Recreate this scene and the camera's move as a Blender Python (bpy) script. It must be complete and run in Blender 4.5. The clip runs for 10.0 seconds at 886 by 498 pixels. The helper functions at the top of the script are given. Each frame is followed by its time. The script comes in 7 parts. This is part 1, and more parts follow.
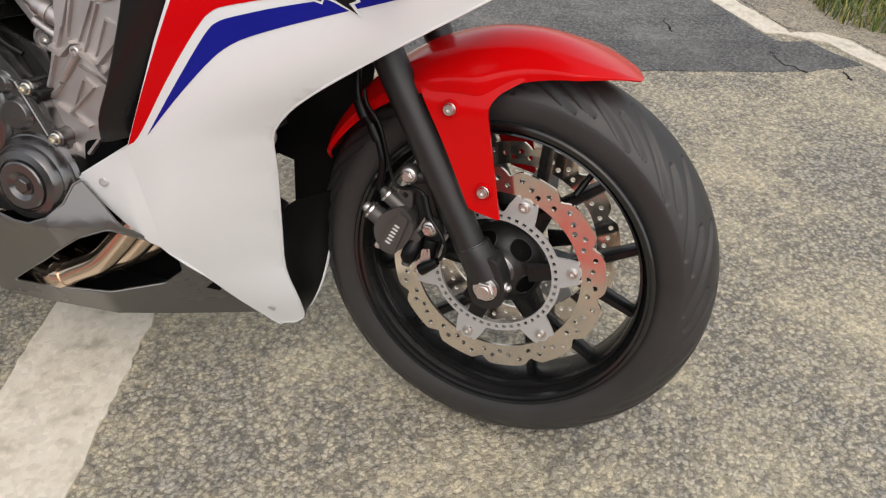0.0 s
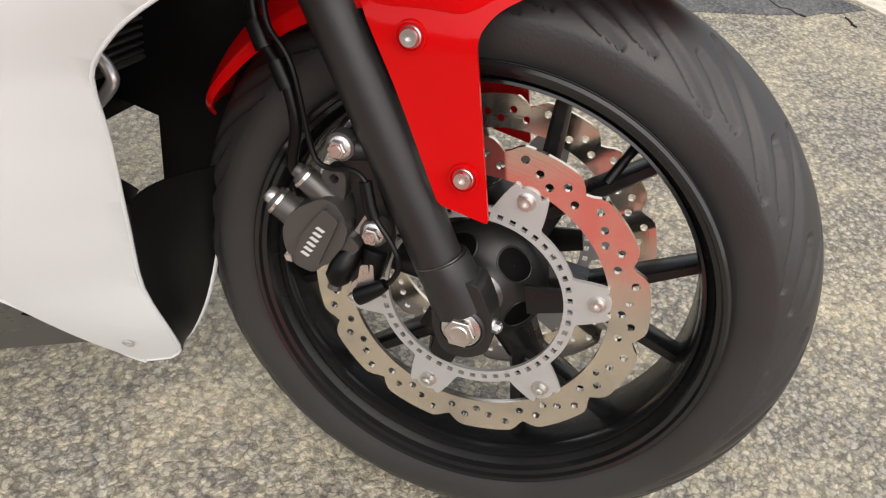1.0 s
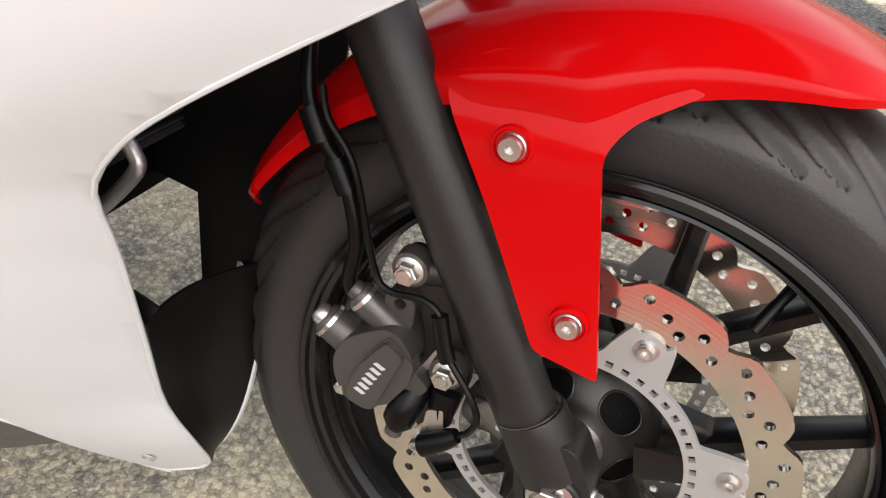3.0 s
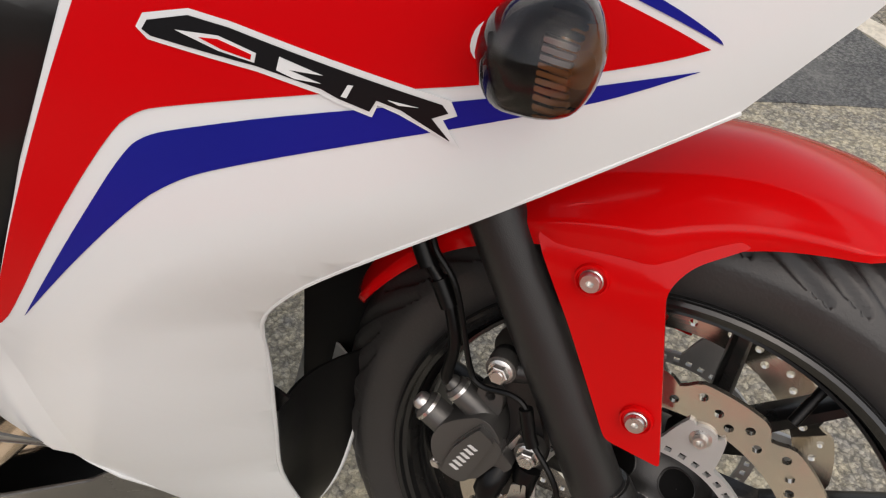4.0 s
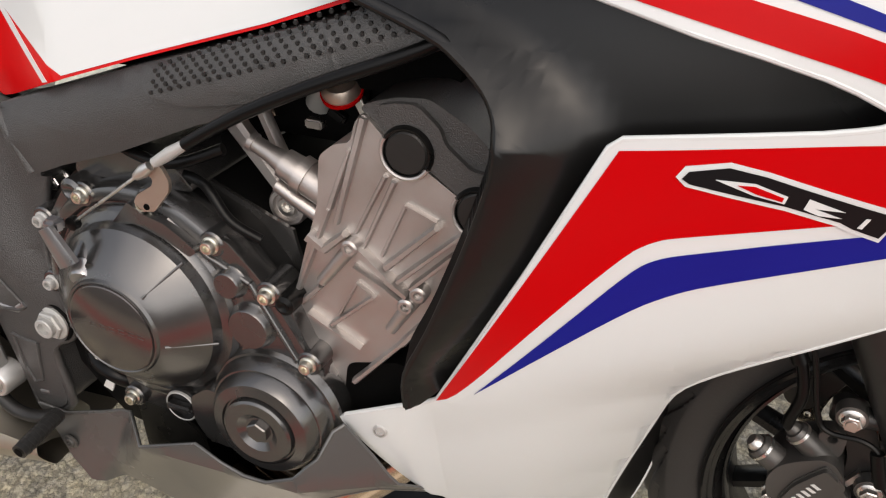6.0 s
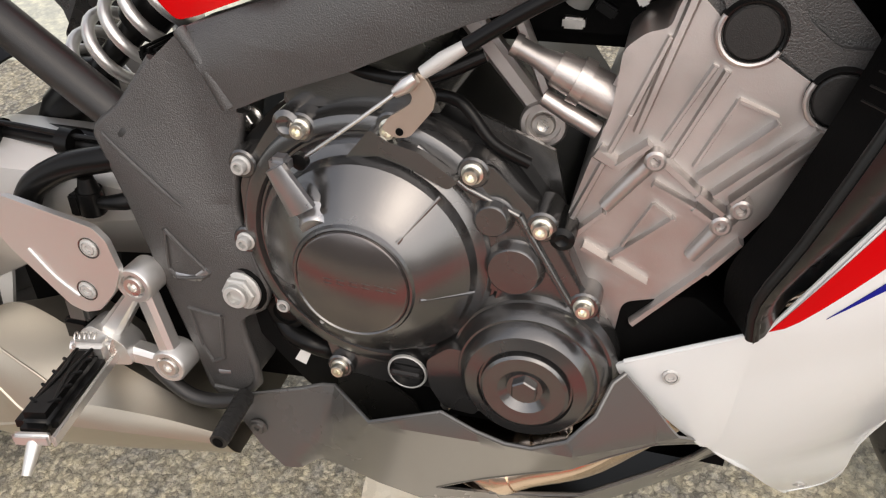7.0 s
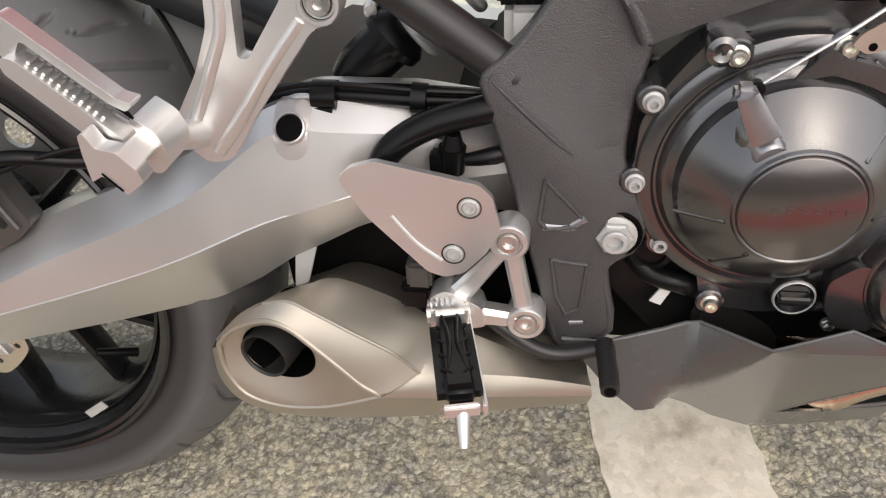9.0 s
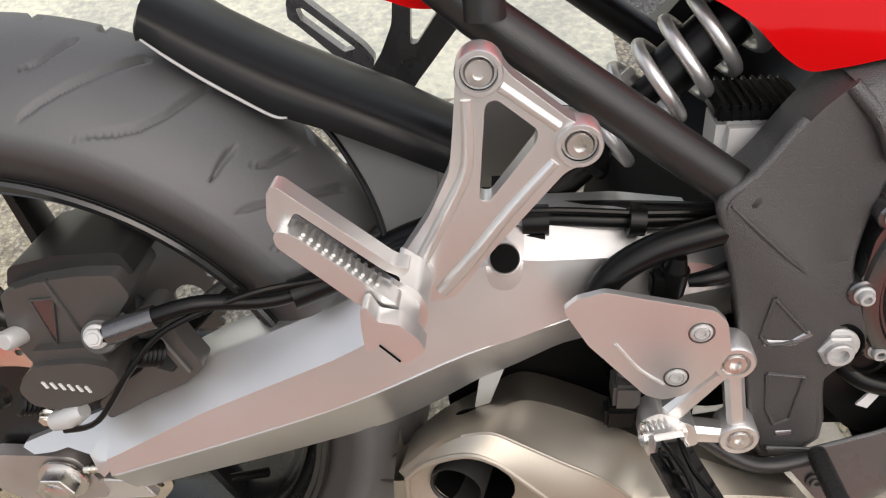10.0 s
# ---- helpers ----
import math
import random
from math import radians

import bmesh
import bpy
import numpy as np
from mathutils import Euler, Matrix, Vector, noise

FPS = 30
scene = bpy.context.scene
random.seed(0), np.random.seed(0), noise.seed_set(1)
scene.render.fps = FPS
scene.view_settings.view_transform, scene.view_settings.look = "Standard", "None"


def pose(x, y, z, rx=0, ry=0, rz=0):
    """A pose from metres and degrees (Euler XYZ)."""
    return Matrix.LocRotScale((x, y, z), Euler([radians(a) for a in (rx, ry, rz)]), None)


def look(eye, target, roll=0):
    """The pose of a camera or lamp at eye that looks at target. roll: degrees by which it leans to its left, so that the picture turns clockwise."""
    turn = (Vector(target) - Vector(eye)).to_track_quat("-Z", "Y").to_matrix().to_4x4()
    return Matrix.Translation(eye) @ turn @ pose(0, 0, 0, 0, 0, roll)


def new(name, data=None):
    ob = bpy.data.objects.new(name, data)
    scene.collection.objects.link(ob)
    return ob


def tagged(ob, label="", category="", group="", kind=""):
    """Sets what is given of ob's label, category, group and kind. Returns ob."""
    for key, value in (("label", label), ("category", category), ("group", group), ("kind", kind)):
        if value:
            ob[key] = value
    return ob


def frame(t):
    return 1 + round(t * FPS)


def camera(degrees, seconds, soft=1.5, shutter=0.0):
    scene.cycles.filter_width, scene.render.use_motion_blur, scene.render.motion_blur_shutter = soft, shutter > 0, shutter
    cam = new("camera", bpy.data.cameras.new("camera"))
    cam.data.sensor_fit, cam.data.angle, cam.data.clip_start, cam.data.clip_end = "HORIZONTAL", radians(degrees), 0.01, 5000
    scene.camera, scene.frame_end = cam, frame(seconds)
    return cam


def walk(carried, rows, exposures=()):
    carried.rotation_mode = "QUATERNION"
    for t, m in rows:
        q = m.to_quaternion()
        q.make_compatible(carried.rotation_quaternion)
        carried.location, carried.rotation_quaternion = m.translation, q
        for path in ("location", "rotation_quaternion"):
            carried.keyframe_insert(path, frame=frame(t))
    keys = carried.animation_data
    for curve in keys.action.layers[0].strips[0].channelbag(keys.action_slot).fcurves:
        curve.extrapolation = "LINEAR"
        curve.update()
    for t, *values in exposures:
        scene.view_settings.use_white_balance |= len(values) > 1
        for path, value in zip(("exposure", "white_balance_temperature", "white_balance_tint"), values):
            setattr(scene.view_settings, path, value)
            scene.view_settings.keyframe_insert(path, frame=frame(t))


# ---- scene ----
cam = camera(60.57, 10.0, soft=1.2)
PATH = [
    (0, (0.146, -0.767, 1.024), (-0.262, 0.719, -0.252), 0.7),
    (0.5, (0.078, -0.595, 0.951), (-0.216, 0.875, -0.373), 3.0),
    (1, (0.033, -0.445, 0.817), (-0.159, 1.003, -0.549), 6.0),
    (1.5, (0.012, -0.339, 0.708), (-0.176, 1.06, -0.709), 7.3),
    (2, (0.001, -0.287, 0.688), (-0.229, 1.098, -0.736), 7.2),
    (2.5, (-0.017, -0.284, 0.733), (-0.304, 1.12, -0.663), 6.4),
    (2.7, (-0.02, -0.283, 0.757), (-0.331, 1.125, -0.628), 5.8),
    (3.8, (-0.056, -0.321, 0.882), (-0.456, 1.112, -0.454), 3.2),
    (4, (-0.065, -0.33, 0.905), (-0.492, 1.097, -0.429), 2.8),
    (4.5, (-0.087, -0.344, 0.95), (-0.551, 1.07, -0.385), 2.3),
    (5, (-0.135, -0.366, 0.995), (-0.714, 1.021, -0.324), 1.9),
    (5.2, (-0.165, -0.371, 1.009), (-0.769, 1.009, -0.306), 1.2),
    (6.3, (-0.359, -0.434, 1.004), (-0.893, 0.888, -0.399), -5.3),
    (6.5, (-0.405, -0.446, 0.992), (-0.924, 0.869, -0.423), -5.6),
    (7, (-0.54, -0.443, 0.93), (-1.013, 0.876, -0.497), -6.2),
    (7.5, (-0.648, -0.428, 0.907), (-1.081, 0.844, -0.574), -6.9),
    (8, (-0.711, -0.435, 0.901), (-1.095, 0.814, -0.614), -7.1),
    (8.5, (-0.8, -0.476, 0.907), (-1.128, 0.771, -0.622), -6.9),
    (9, (-0.899, -0.507, 0.939), (-1.179, 0.756, -0.586), -7.1),
    (9.5, (-0.996, -0.506, 0.976), (-1.229, 0.786, -0.533), -7.2),
    (10, (-1.102, -0.446, 0.985), (-1.277, 0.882, -0.501), -6.7),
]
TONE = [(0, 0.56, 6950), (1, 0.83, 6950), (1.5, 1.12, 6950), (2, 1.22, 6950), (2.7, 1.05, 6950), (3.8, 0.5, 7000), (4.5, 0.36, 7050), (5.2, 0.4, 7150), (6.3, 0.66, 7200), (7, 0.84, 7200), (8.5, 0.82, 7050), (10, 0.82, 6950)]
walk(cam, [(t, look(eye, target, roll)) for t, eye, target, roll in PATH], [(t, stops, kelvin, 13) for t, stops, kelvin in TONE])

# ---- world and light: soft daylight under a bright overcast sky ----
world = bpy.data.worlds.new("sky")
scene.world = world
world.use_nodes = True
wn = world.node_tree.nodes
sky = wn.new("ShaderNodeTexSky")
sky.sky_type = "NISHITA"
sky.sun_disc = False
sky.sun_elevation = radians(52)
sky.sun_rotation = radians(150)
sky.air_density, sky.dust_density, sky.ozone_density = 1.2, 2.2, 1.0
wn["Background"].inputs["Strength"].default_value = 0.15
pale = wn.new("ShaderNodeHueSaturation")  # thin overcast: a paler sky
pale.inputs["Saturation"].default_value = 0.45
world.node_tree.links.new(sky.outputs["Color"], pale.inputs["Color"])
world.node_tree.links.new(pale.outputs["Color"], wn["Background"].inputs["Color"])
sun_data = bpy.data.lights.new("sun", "SUN")
sun_data.energy, sun_data.angle, sun_data.color = 0.55, radians(100), (1.0, 0.96, 0.91)
sun = new("sun", sun_data)
sun.matrix_world = look((0, 0, 0), (-0.35, 0.45, -0.95))

# ---- materials ----
def material(name, colour, rough=0.5, metal=0.0, coat=0.0, vary=0.0, scale=8.0, grain=0.0, grain_scale=400.0, rough_vary=0.0, spec=0.5):
    """A surface with broad colour variation, gloss variation and a fine relief, in metres."""
    m = bpy.data.materials.new(name)
    m.use_nodes = True
    n, l = m.node_tree.nodes, m.node_tree.links
    b = n["Principled BSDF"]
    b.inputs["Base Color"].default_value = (*colour, 1)
    b.inputs["Roughness"].default_value = rough
    b.inputs["Metallic"].default_value = metal
    b.inputs["Coat Weight"].default_value = coat
    b.inputs["Coat Roughness"].default_value = 0.04
    b.inputs["Specular IOR Level"].default_value = spec
    co = n.new("ShaderNodeTexCoord")
    if vary or rough_vary:
        big = n.new("ShaderNodeTexNoise")
        big.inputs["Scale"].default_value, big.inputs["Detail"].default_value = scale, 6
        l.new(co.outputs["Object"], big.inputs["Vector"])
        if vary:
            mix = n.new("ShaderNodeMix")
            mix.data_type = "RGBA"
            mix.inputs["A"].default_value = (*[c * (1 - vary) for c in colour], 1)
            mix.inputs["B"].default_value = (*[min(1, c * (1 + vary)) for c in colour], 1)
            l.new(big.outputs["Fac"], mix.inputs["Factor"])
            l.new(mix.outputs["Result"], b.inputs["Base Color"])
        if rough_vary:
            rng = n.new("ShaderNodeMapRange")
            rng.inputs["From Min"].default_value, rng.inputs["From Max"].default_value = 0.3, 0.7
            rng.inputs["To Min"].default_value, rng.inputs["To Max"].default_value = max(0.02, rough - rough_vary), min(1, rough + rough_vary)
            l.new(big.outputs["Fac"], rng.inputs["Value"])
            l.new(rng.outputs["Result"], b.inputs["Roughness"])
    if grain:
        fine = n.new("ShaderNodeTexNoise")
        fine.inputs["Scale"].default_value, fine.inputs["Detail"].default_value = grain_scale, 3
        l.new(co.outputs["Object"], fine.inputs["Vector"])
        bump = n.new("ShaderNodeBump")
        bump.inputs["Strength"].default_value, bump.inputs["Distance"].default_value = grain, 0.001
        l.new(fine.outputs["Fac"], bump.inputs["Height"])
        l.new(bump.outputs["Normal"], b.inputs["Normal"])
    return m


WHITE = material("white_paint", (0.69, 0.718, 0.722), 0.24, coat=0.5, vary=0.02, scale=5, grain=0.03, grain_scale=900)
RED = material("red_paint", (0.59, 0.003, 0.004), 0.16, coat=0.14, vary=0.06, scale=6, grain=0.02, grain_scale=700, spec=0.15)
RED_DECAL = material("red_decal", (0.53, 0.002, 0.004), 0.24, coat=0.03, vary=0.05, scale=9, grain=0.05, grain_scale=1500, spec=0.12)
BLUE_DECAL = material("blue_decal", (0.007, 0.011, 0.22), 0.30, coat=0.04, vary=0.12, scale=9, spec=0.14)
BLACK_DECAL = material("black_decal", (0.006, 0.006, 0.007), 0.35, coat=0.0, spec=0.2)
PLASTIC = material("black_plastic", (0.006, 0.006, 0.006), 0.32, vary=0.25, scale=14, grain=0.02, grain_scale=1200, rough_vary=0.05, spec=0.22)
PANEL = material("satin_dark_grey_plastic", (0.012, 0.0118, 0.0112), 0.26, vary=0.2, scale=10, grain=0.05, grain_scale=1400, rough_vary=0.05, spec=0.7)
# black plastic; also stands in for shade in gaps, holes and openings
DARK = material("deep_black_plastic_and_shade", (0.0025, 0.0025, 0.0025), 0.6, vary=0.2, scale=10, grain=0.2, spec=0.06)
FRAME = material("black_frame_paint", (0.020, 0.0195, 0.019), 0.33, metal=0.15, vary=0.2, scale=12, grain=0.22, grain_scale=1200, rough_vary=0.06, spec=0.5)
ENGINE = material("dark_engine_paint", (0.158, 0.156, 0.155), 0.25, metal=0.9, vary=0.18, scale=16, grain=0.08, grain_scale=600, rough_vary=0.06)
CALIPER = material("grey_anodised_caliper", (0.098, 0.095, 0.090), 0.40, metal=0.55, vary=0.15, scale=18, grain=0.12, grain_scale=900, rough_vary=0.06)
ALLOY = material("cast_alloy", (0.53, 0.50, 0.482), 0.43, metal=0.92, vary=0.14, scale=25, grain=0.14, grain_scale=900, rough_vary=0.1)
SWING = material("satin_silver_paint", (0.69, 0.682, 0.665), 0.34, metal=0.85, vary=0.05, scale=7, grain=0.12, grain_scale=1200, rough_vary=0.05)
MUFFLER = material("champagne_steel", (0.47, 0.43, 0.36), 0.44, metal=0.92, vary=0.10, scale=6, grain=0.1, grain_scale=900, rough_vary=0.06)
STEEL = material("bright_steel", (0.70, 0.68, 0.65), 0.31, metal=1.0, vary=0.12, scale=60, rough_vary=0.1)
DISC = material("brushed_disc_steel", (0.76, 0.685, 0.59), 0.15, metal=0.95, vary=0.12, scale=20, grain=0.15, grain_scale=900, rough_vary=0.1)


def turned(m, centre, strength):
    """Fine concentric machining lines about an axle."""
    n, l = m.node_tree.nodes, m.node_tree.links
    b = n["Principled BSDF"]
    co = n.new("ShaderNodeTexCoord")
    off = n.new("ShaderNodeVectorMath")
    off.operation = "SUBTRACT"
    off.inputs[1].default_value = centre
    size = n.new("ShaderNodeVectorMath")
    size.operation = "LENGTH"
    rings = n.new("ShaderNodeTexNoise")
    rings.noise_dimensions = "1D"
    rings.inputs["Scale"].default_value, rings.inputs["Detail"].default_value = 420, 4
    bump = n.new("ShaderNodeBump")
    bump.inputs["Strength"].default_value, bump.inputs["Distance"].default_value = strength, 0.0006
    l.new(co.outputs["Object"], off.inputs[0])
    l.new(off.outputs["Vector"], size.inputs[0])
    l.new(size.outputs["Value"], rings.inputs["W"])
    l.new(rings.outputs["Fac"], bump.inputs["Height"])
    l.new(bump.outputs["Normal"], b.inputs["Normal"])


CARRIER = material("matt_grey_alloy", (0.50, 0.50, 0.485), 0.55, metal=0.5, vary=0.08, scale=20, grain=0.2)
BRASS = material("zinc_gold_bolt", (0.78, 0.755, 0.66), 0.3, metal=1.0, vary=0.15, scale=90)
RUBBER = material("tyre_rubber", (0.029, 0.0282, 0.0276), 0.46, vary=0.3, scale=12, grain=0.25, grain_scale=350, rough_vary=0.1)
DUSTY = material("dusty_tyre_rubber", (0.085, 0.085, 0.086), 0.46, vary=0.35, scale=9, grain=0.2, grain_scale=300, rough_vary=0.1)
FLAPMAT = material("dusty_black_plastic", (0.10, 0.10, 0.096), 0.5, vary=0.2, scale=9, grain=0.1, spec=0.3)
CAST = material("pebbled_black_frame_paint", (0.047, 0.046, 0.0452), 0.34, metal=0.1, vary=0.2, scale=10, grain=0.75, grain_scale=900, rough_vary=0.06, spec=0.75)
PANMAT = material("smooth_black_pan_plastic", (0.046, 0.0455, 0.0430), 0.26, coat=1.0, vary=0.15, scale=10, rough_vary=0.04, spec=1.0)
PANMAT.node_tree.nodes["Principled BSDF"].inputs["Coat Roughness"].default_value = 0.42
HOSE = material("black_rubber_hose", (0.004, 0.004, 0.004), 0.30, vary=0.2, scale=30, spec=0.20)
RIM = material("black_wheel_paint", (0.008, 0.008, 0.008), 0.28, vary=0.2, scale=15, grain=0.10, grain_scale=700, rough_vary=0.06, spec=0.36)
PIPE = material("heat_tinted_steel", (0.72, 0.58, 0.46), 0.22, metal=1.0, vary=0.3, scale=12, rough_vary=0.08)
FOIL = material("white_label", (0.62, 0.62, 0.60), 0.5)


def smoked_glass():
    m = bpy.data.materials.new("smoked_lens")
    m.use_nodes = True
    b = m.node_tree.nodes["Principled BSDF"]
    b.inputs["Base Color"].default_value = (0.58, 0.56, 0.56, 1)
    b.inputs["Roughness"].default_value = 0.03
    b.inputs["Transmission Weight"].default_value = 1.0
    b.inputs["IOR"].default_value = 1.35
    return m


LENS = smoked_glass()

# ---- building kit ----
LEAN = -14.96                      # the bike rests on its side stand, away from the camera
STEER_AXIS = Vector((-0.4305, 0, 0.9026))
HUB = Vector((0.008, 0.0185, 0.305))
REAR = Vector((-1.540, -0.115, 0.328))
STEERED = Matrix.Translation(HUB) @ Matrix.Rotation(radians(-6.55), 4, STEER_AXIS)  # hub-centred front end to bike
I4 = Matrix.Identity(4)


def mesh_of(bm, name, smooth=40):
    bm.normal_update()
    me = bpy.data.meshes.new(name)
    lim = radians(smooth)
    for f in bm.faces:
        f.smooth = smooth > 0
    for e in bm.edges:
        if len(e.link_faces) == 2 and e.calc_face_angle(0) > lim:
            e.smooth = False
    bm.to_mesh(me)
    bm.free()
    return me


def part(name, bm, mat, parent=None, label="", smooth=40):
    """One mesh object under a thing or a part."""
    me = mesh_of(bm, name, smooth)
    me.materials.append(mat)
    ob = new(name, me)
    if parent is not None:
        ob.parent = parent
    if label:
        ob["label"] = label
    return ob


def moved(bm, m):
    bmesh.ops.transform(bm, matrix=m, verts=bm.verts)
    return bm


def merged(*bms):
    out = bmesh.new()
    for b in bms:
        me = bpy.data.meshes.new("tmp")
        b.to_mesh(me)
        b.free()
        out.from_mesh(me)
        bpy.data.meshes.remove(me)
    return out


def lathe(profile, n=64, closed=False):
    """Turn (radius, along) pairs round the y axis."""
    bm = bmesh.new()
    rings = []
    for i in range(n):
        a = 2 * math.pi * i / n
        rings.append([bm.verts.new((r * math.cos(a), y, r * math.sin(a))) for r, y in profile])
    m = len(profile)
    for i in range(n):
        p, q = rings[i], rings[(i + 1) % n]
        for j in range(m if closed else m - 1):
            bm.faces.new((p[j], p[(j + 1) % m], q[(j + 1) % m], q[j]))
    bmesh.ops.remove_doubles(bm, verts=bm.verts, dist=1e-6)
    bmesh.ops.recalc_face_normals(bm, faces=bm.faces)
    return bm


def plate(outline, y0, y1, holes=(), bevel=0.0, seg=2):
    """A flat plate in the xz plane from y0 to y1, with holes and a rounded rim."""
    bm = bmesh.new()
    loops = [outline, *holes]
    edges = []
    for loop in loops:
        vs = [bm.verts.new((x, y0, z)) for x, z in loop]
        edges += [bm.edges.new((vs[i], vs[(i + 1) % len(vs)])) for i in range(len(vs))]
    bmesh.ops.triangle_fill(bm, use_beauty=True, use_dissolve=False, edges=edges)
    ex = bmesh.ops.extrude_face_region(bm, geom=list(bm.faces))
    for v in ex["geom"]:
        if isinstance(v, bmesh.types.BMVert):
            v.co.y = y1
    bmesh.ops.recalc_face_normals(bm, faces=bm.faces)
    if bevel:
        rim = [e for e in bm.edges if len(e.link_faces) == 2 and e.calc_face_angle(0) > 0.9 and abs(e.verts[0].co.y - e.verts[1].co.y) < 1e-6]
        bmesh.ops.bevel(bm, geom=rim, offset=bevel, segments=seg, affect="EDGES", clamp_overlap=True)
    return bm


def circle(x, z, r, n=16, a0=0.0):
    return [(x + r * math.cos(a0 + 2 * math.pi * i / n), z + r * math.sin(a0 + 2 * math.pi * i / n)) for i in range(n)]


def rounded(points, r, n=4):
    """The outline with its corners rounded; r is one radius or one per corner."""
    out = []
    for i, p in enumerate(points):
        a, b, c = Vector(points[i - 1]), Vector(p), Vector(points[(i + 1) % len(points)])
        rr = r[i] if isinstance(r, (list, tuple)) else r
        u, w = (a - b), (c - b)
        d = min(rr, u.length * 0.45, w.length * 0.45)
        if d < 1e-5:
            out.append(tuple(b))
            continue
        s, e = b + u.normalized() * d, b + w.normalized() * d
        for k in range(n + 1):
            t = k / n
            out.append(tuple(s * (1 - t) ** 2 + b * 2 * t * (1 - t) + e * t * t))
    return out


def soften(points, sharp=48, rounds=2):
    """Cut the shallow corners of a closed outline into a curve; sharp corners stay."""
    for _ in range(rounds):
        out = []
        n = len(points)
        for i in range(n):
            a, b, c = Vector(points[i - 1]), Vector(points[i]), Vector(points[(i + 1) % n])
            if (b - a).length < 1e-6 or (c - b).length < 1e-6 or math.degrees((b - a).angle(c - b)) > sharp:
                out.append(tuple(b))
            else:
                out += [tuple(b.lerp(a, 0.25)), tuple(b.lerp(c, 0.25))]
        points = out
    return points


def smooth_curve(points, n=6):
    """A Catmull-Rom curve through the points (2D or 3D), open."""
    P = [Vector(p) for p in points]
    out = []
    for i in range(len(P) - 1):
        a, b, c, d = P[max(i - 1, 0)], P[i], P[i + 1], P[min(i + 2, len(P) - 1)]
        for k in range(n):
            t = k / n
            out.append(0.5 * (2 * b + (c - a) * t + (2 * a - 5 * b + 4 * c - d) * t * t + (3 * b - a - 3 * c + d) * t ** 3))
    out.append(P[-1])
    return out


def tube(points, radius, sides=12, curve=6, caps=True):
    """A round bar along a curve; radius one number or one per point."""
    C = smooth_curve(points, curve) if curve > 1 else [Vector(p) for p in points]
    rs = [radius] * len(points) if not isinstance(radius, (list, tuple)) else radius
    bm = bmesh.new()
    rings, up = [], None
    for i, p in enumerate(C):
        t = (C[min(i + 1, len(C) - 1)] - C[max(i - 1, 0)]).normalized()
        if up is None:
            up = t.orthogonal().normalized()
        up = (up - t * up.dot(t)).normalized()
        side = t.cross(up)
        k = i / (len(C) - 1) * (len(rs) - 1)
        a = int(min(k, len(rs) - 2)) if len(rs) > 1 else 0
        r = rs[a] + (rs[min(a + 1, len(rs) - 1)] - rs[a]) * (k - a)
        rings.append([bm.verts.new(p + (up * math.cos(2 * math.pi * j / sides) + side * math.sin(2 * math.pi * j / sides)) * r) for j in range(sides)])
    for a, b in zip(rings, rings[1:]):
        for j in range(sides):
            bm.faces.new((a[j], a[(j + 1) % sides], b[(j + 1) % sides], b[j]))
    if caps:
        bm.faces.new(rings[0][::-1])
        bm.faces.new(rings[-1])
    bmesh.ops.recalc_face_normals(bm, faces=bm.faces)
    return bm


def block(x0, x1, y0, y1, z0, z1, bevel=0.004, seg=2):
    bm = bmesh.new()
    bmesh.ops.create_cube(bm, size=1)
    moved(bm, Matrix.Translation(((x0 + x1) / 2, (y0 + y1) / 2, (z0 + z1) / 2)) @ Matrix.Diagonal((x1 - x0, y1 - y0, z1 - z0, 1)))
    if bevel:
        bmesh.ops.bevel(bm, geom=list(bm.edges), offset=bevel, segments=seg, affect="EDGES", clamp_overlap=True)
    return bm


def along(p, direction, roll=0.0):
    """A pose whose y axis runs along the direction."""
    q = Vector(direction).to_track_quat("Y", "Z").to_matrix().to_4x4()
    return Matrix.Translation(p) @ q @ Matrix.Rotation(roll, 4, "Y")


def hexagon(r, y0, y1, bevel=0.0):
    return plate(circle(0, 0, r, 6), y0, y1, bevel=bevel, seg=1)


def lerp(x, table):
    for (a, p), (b, q) in zip(table, table[1:]):
        if x <= b:
            return p + (q - p) * max(0.0, (x - a)) / (b - a)
    return table[-1][1]


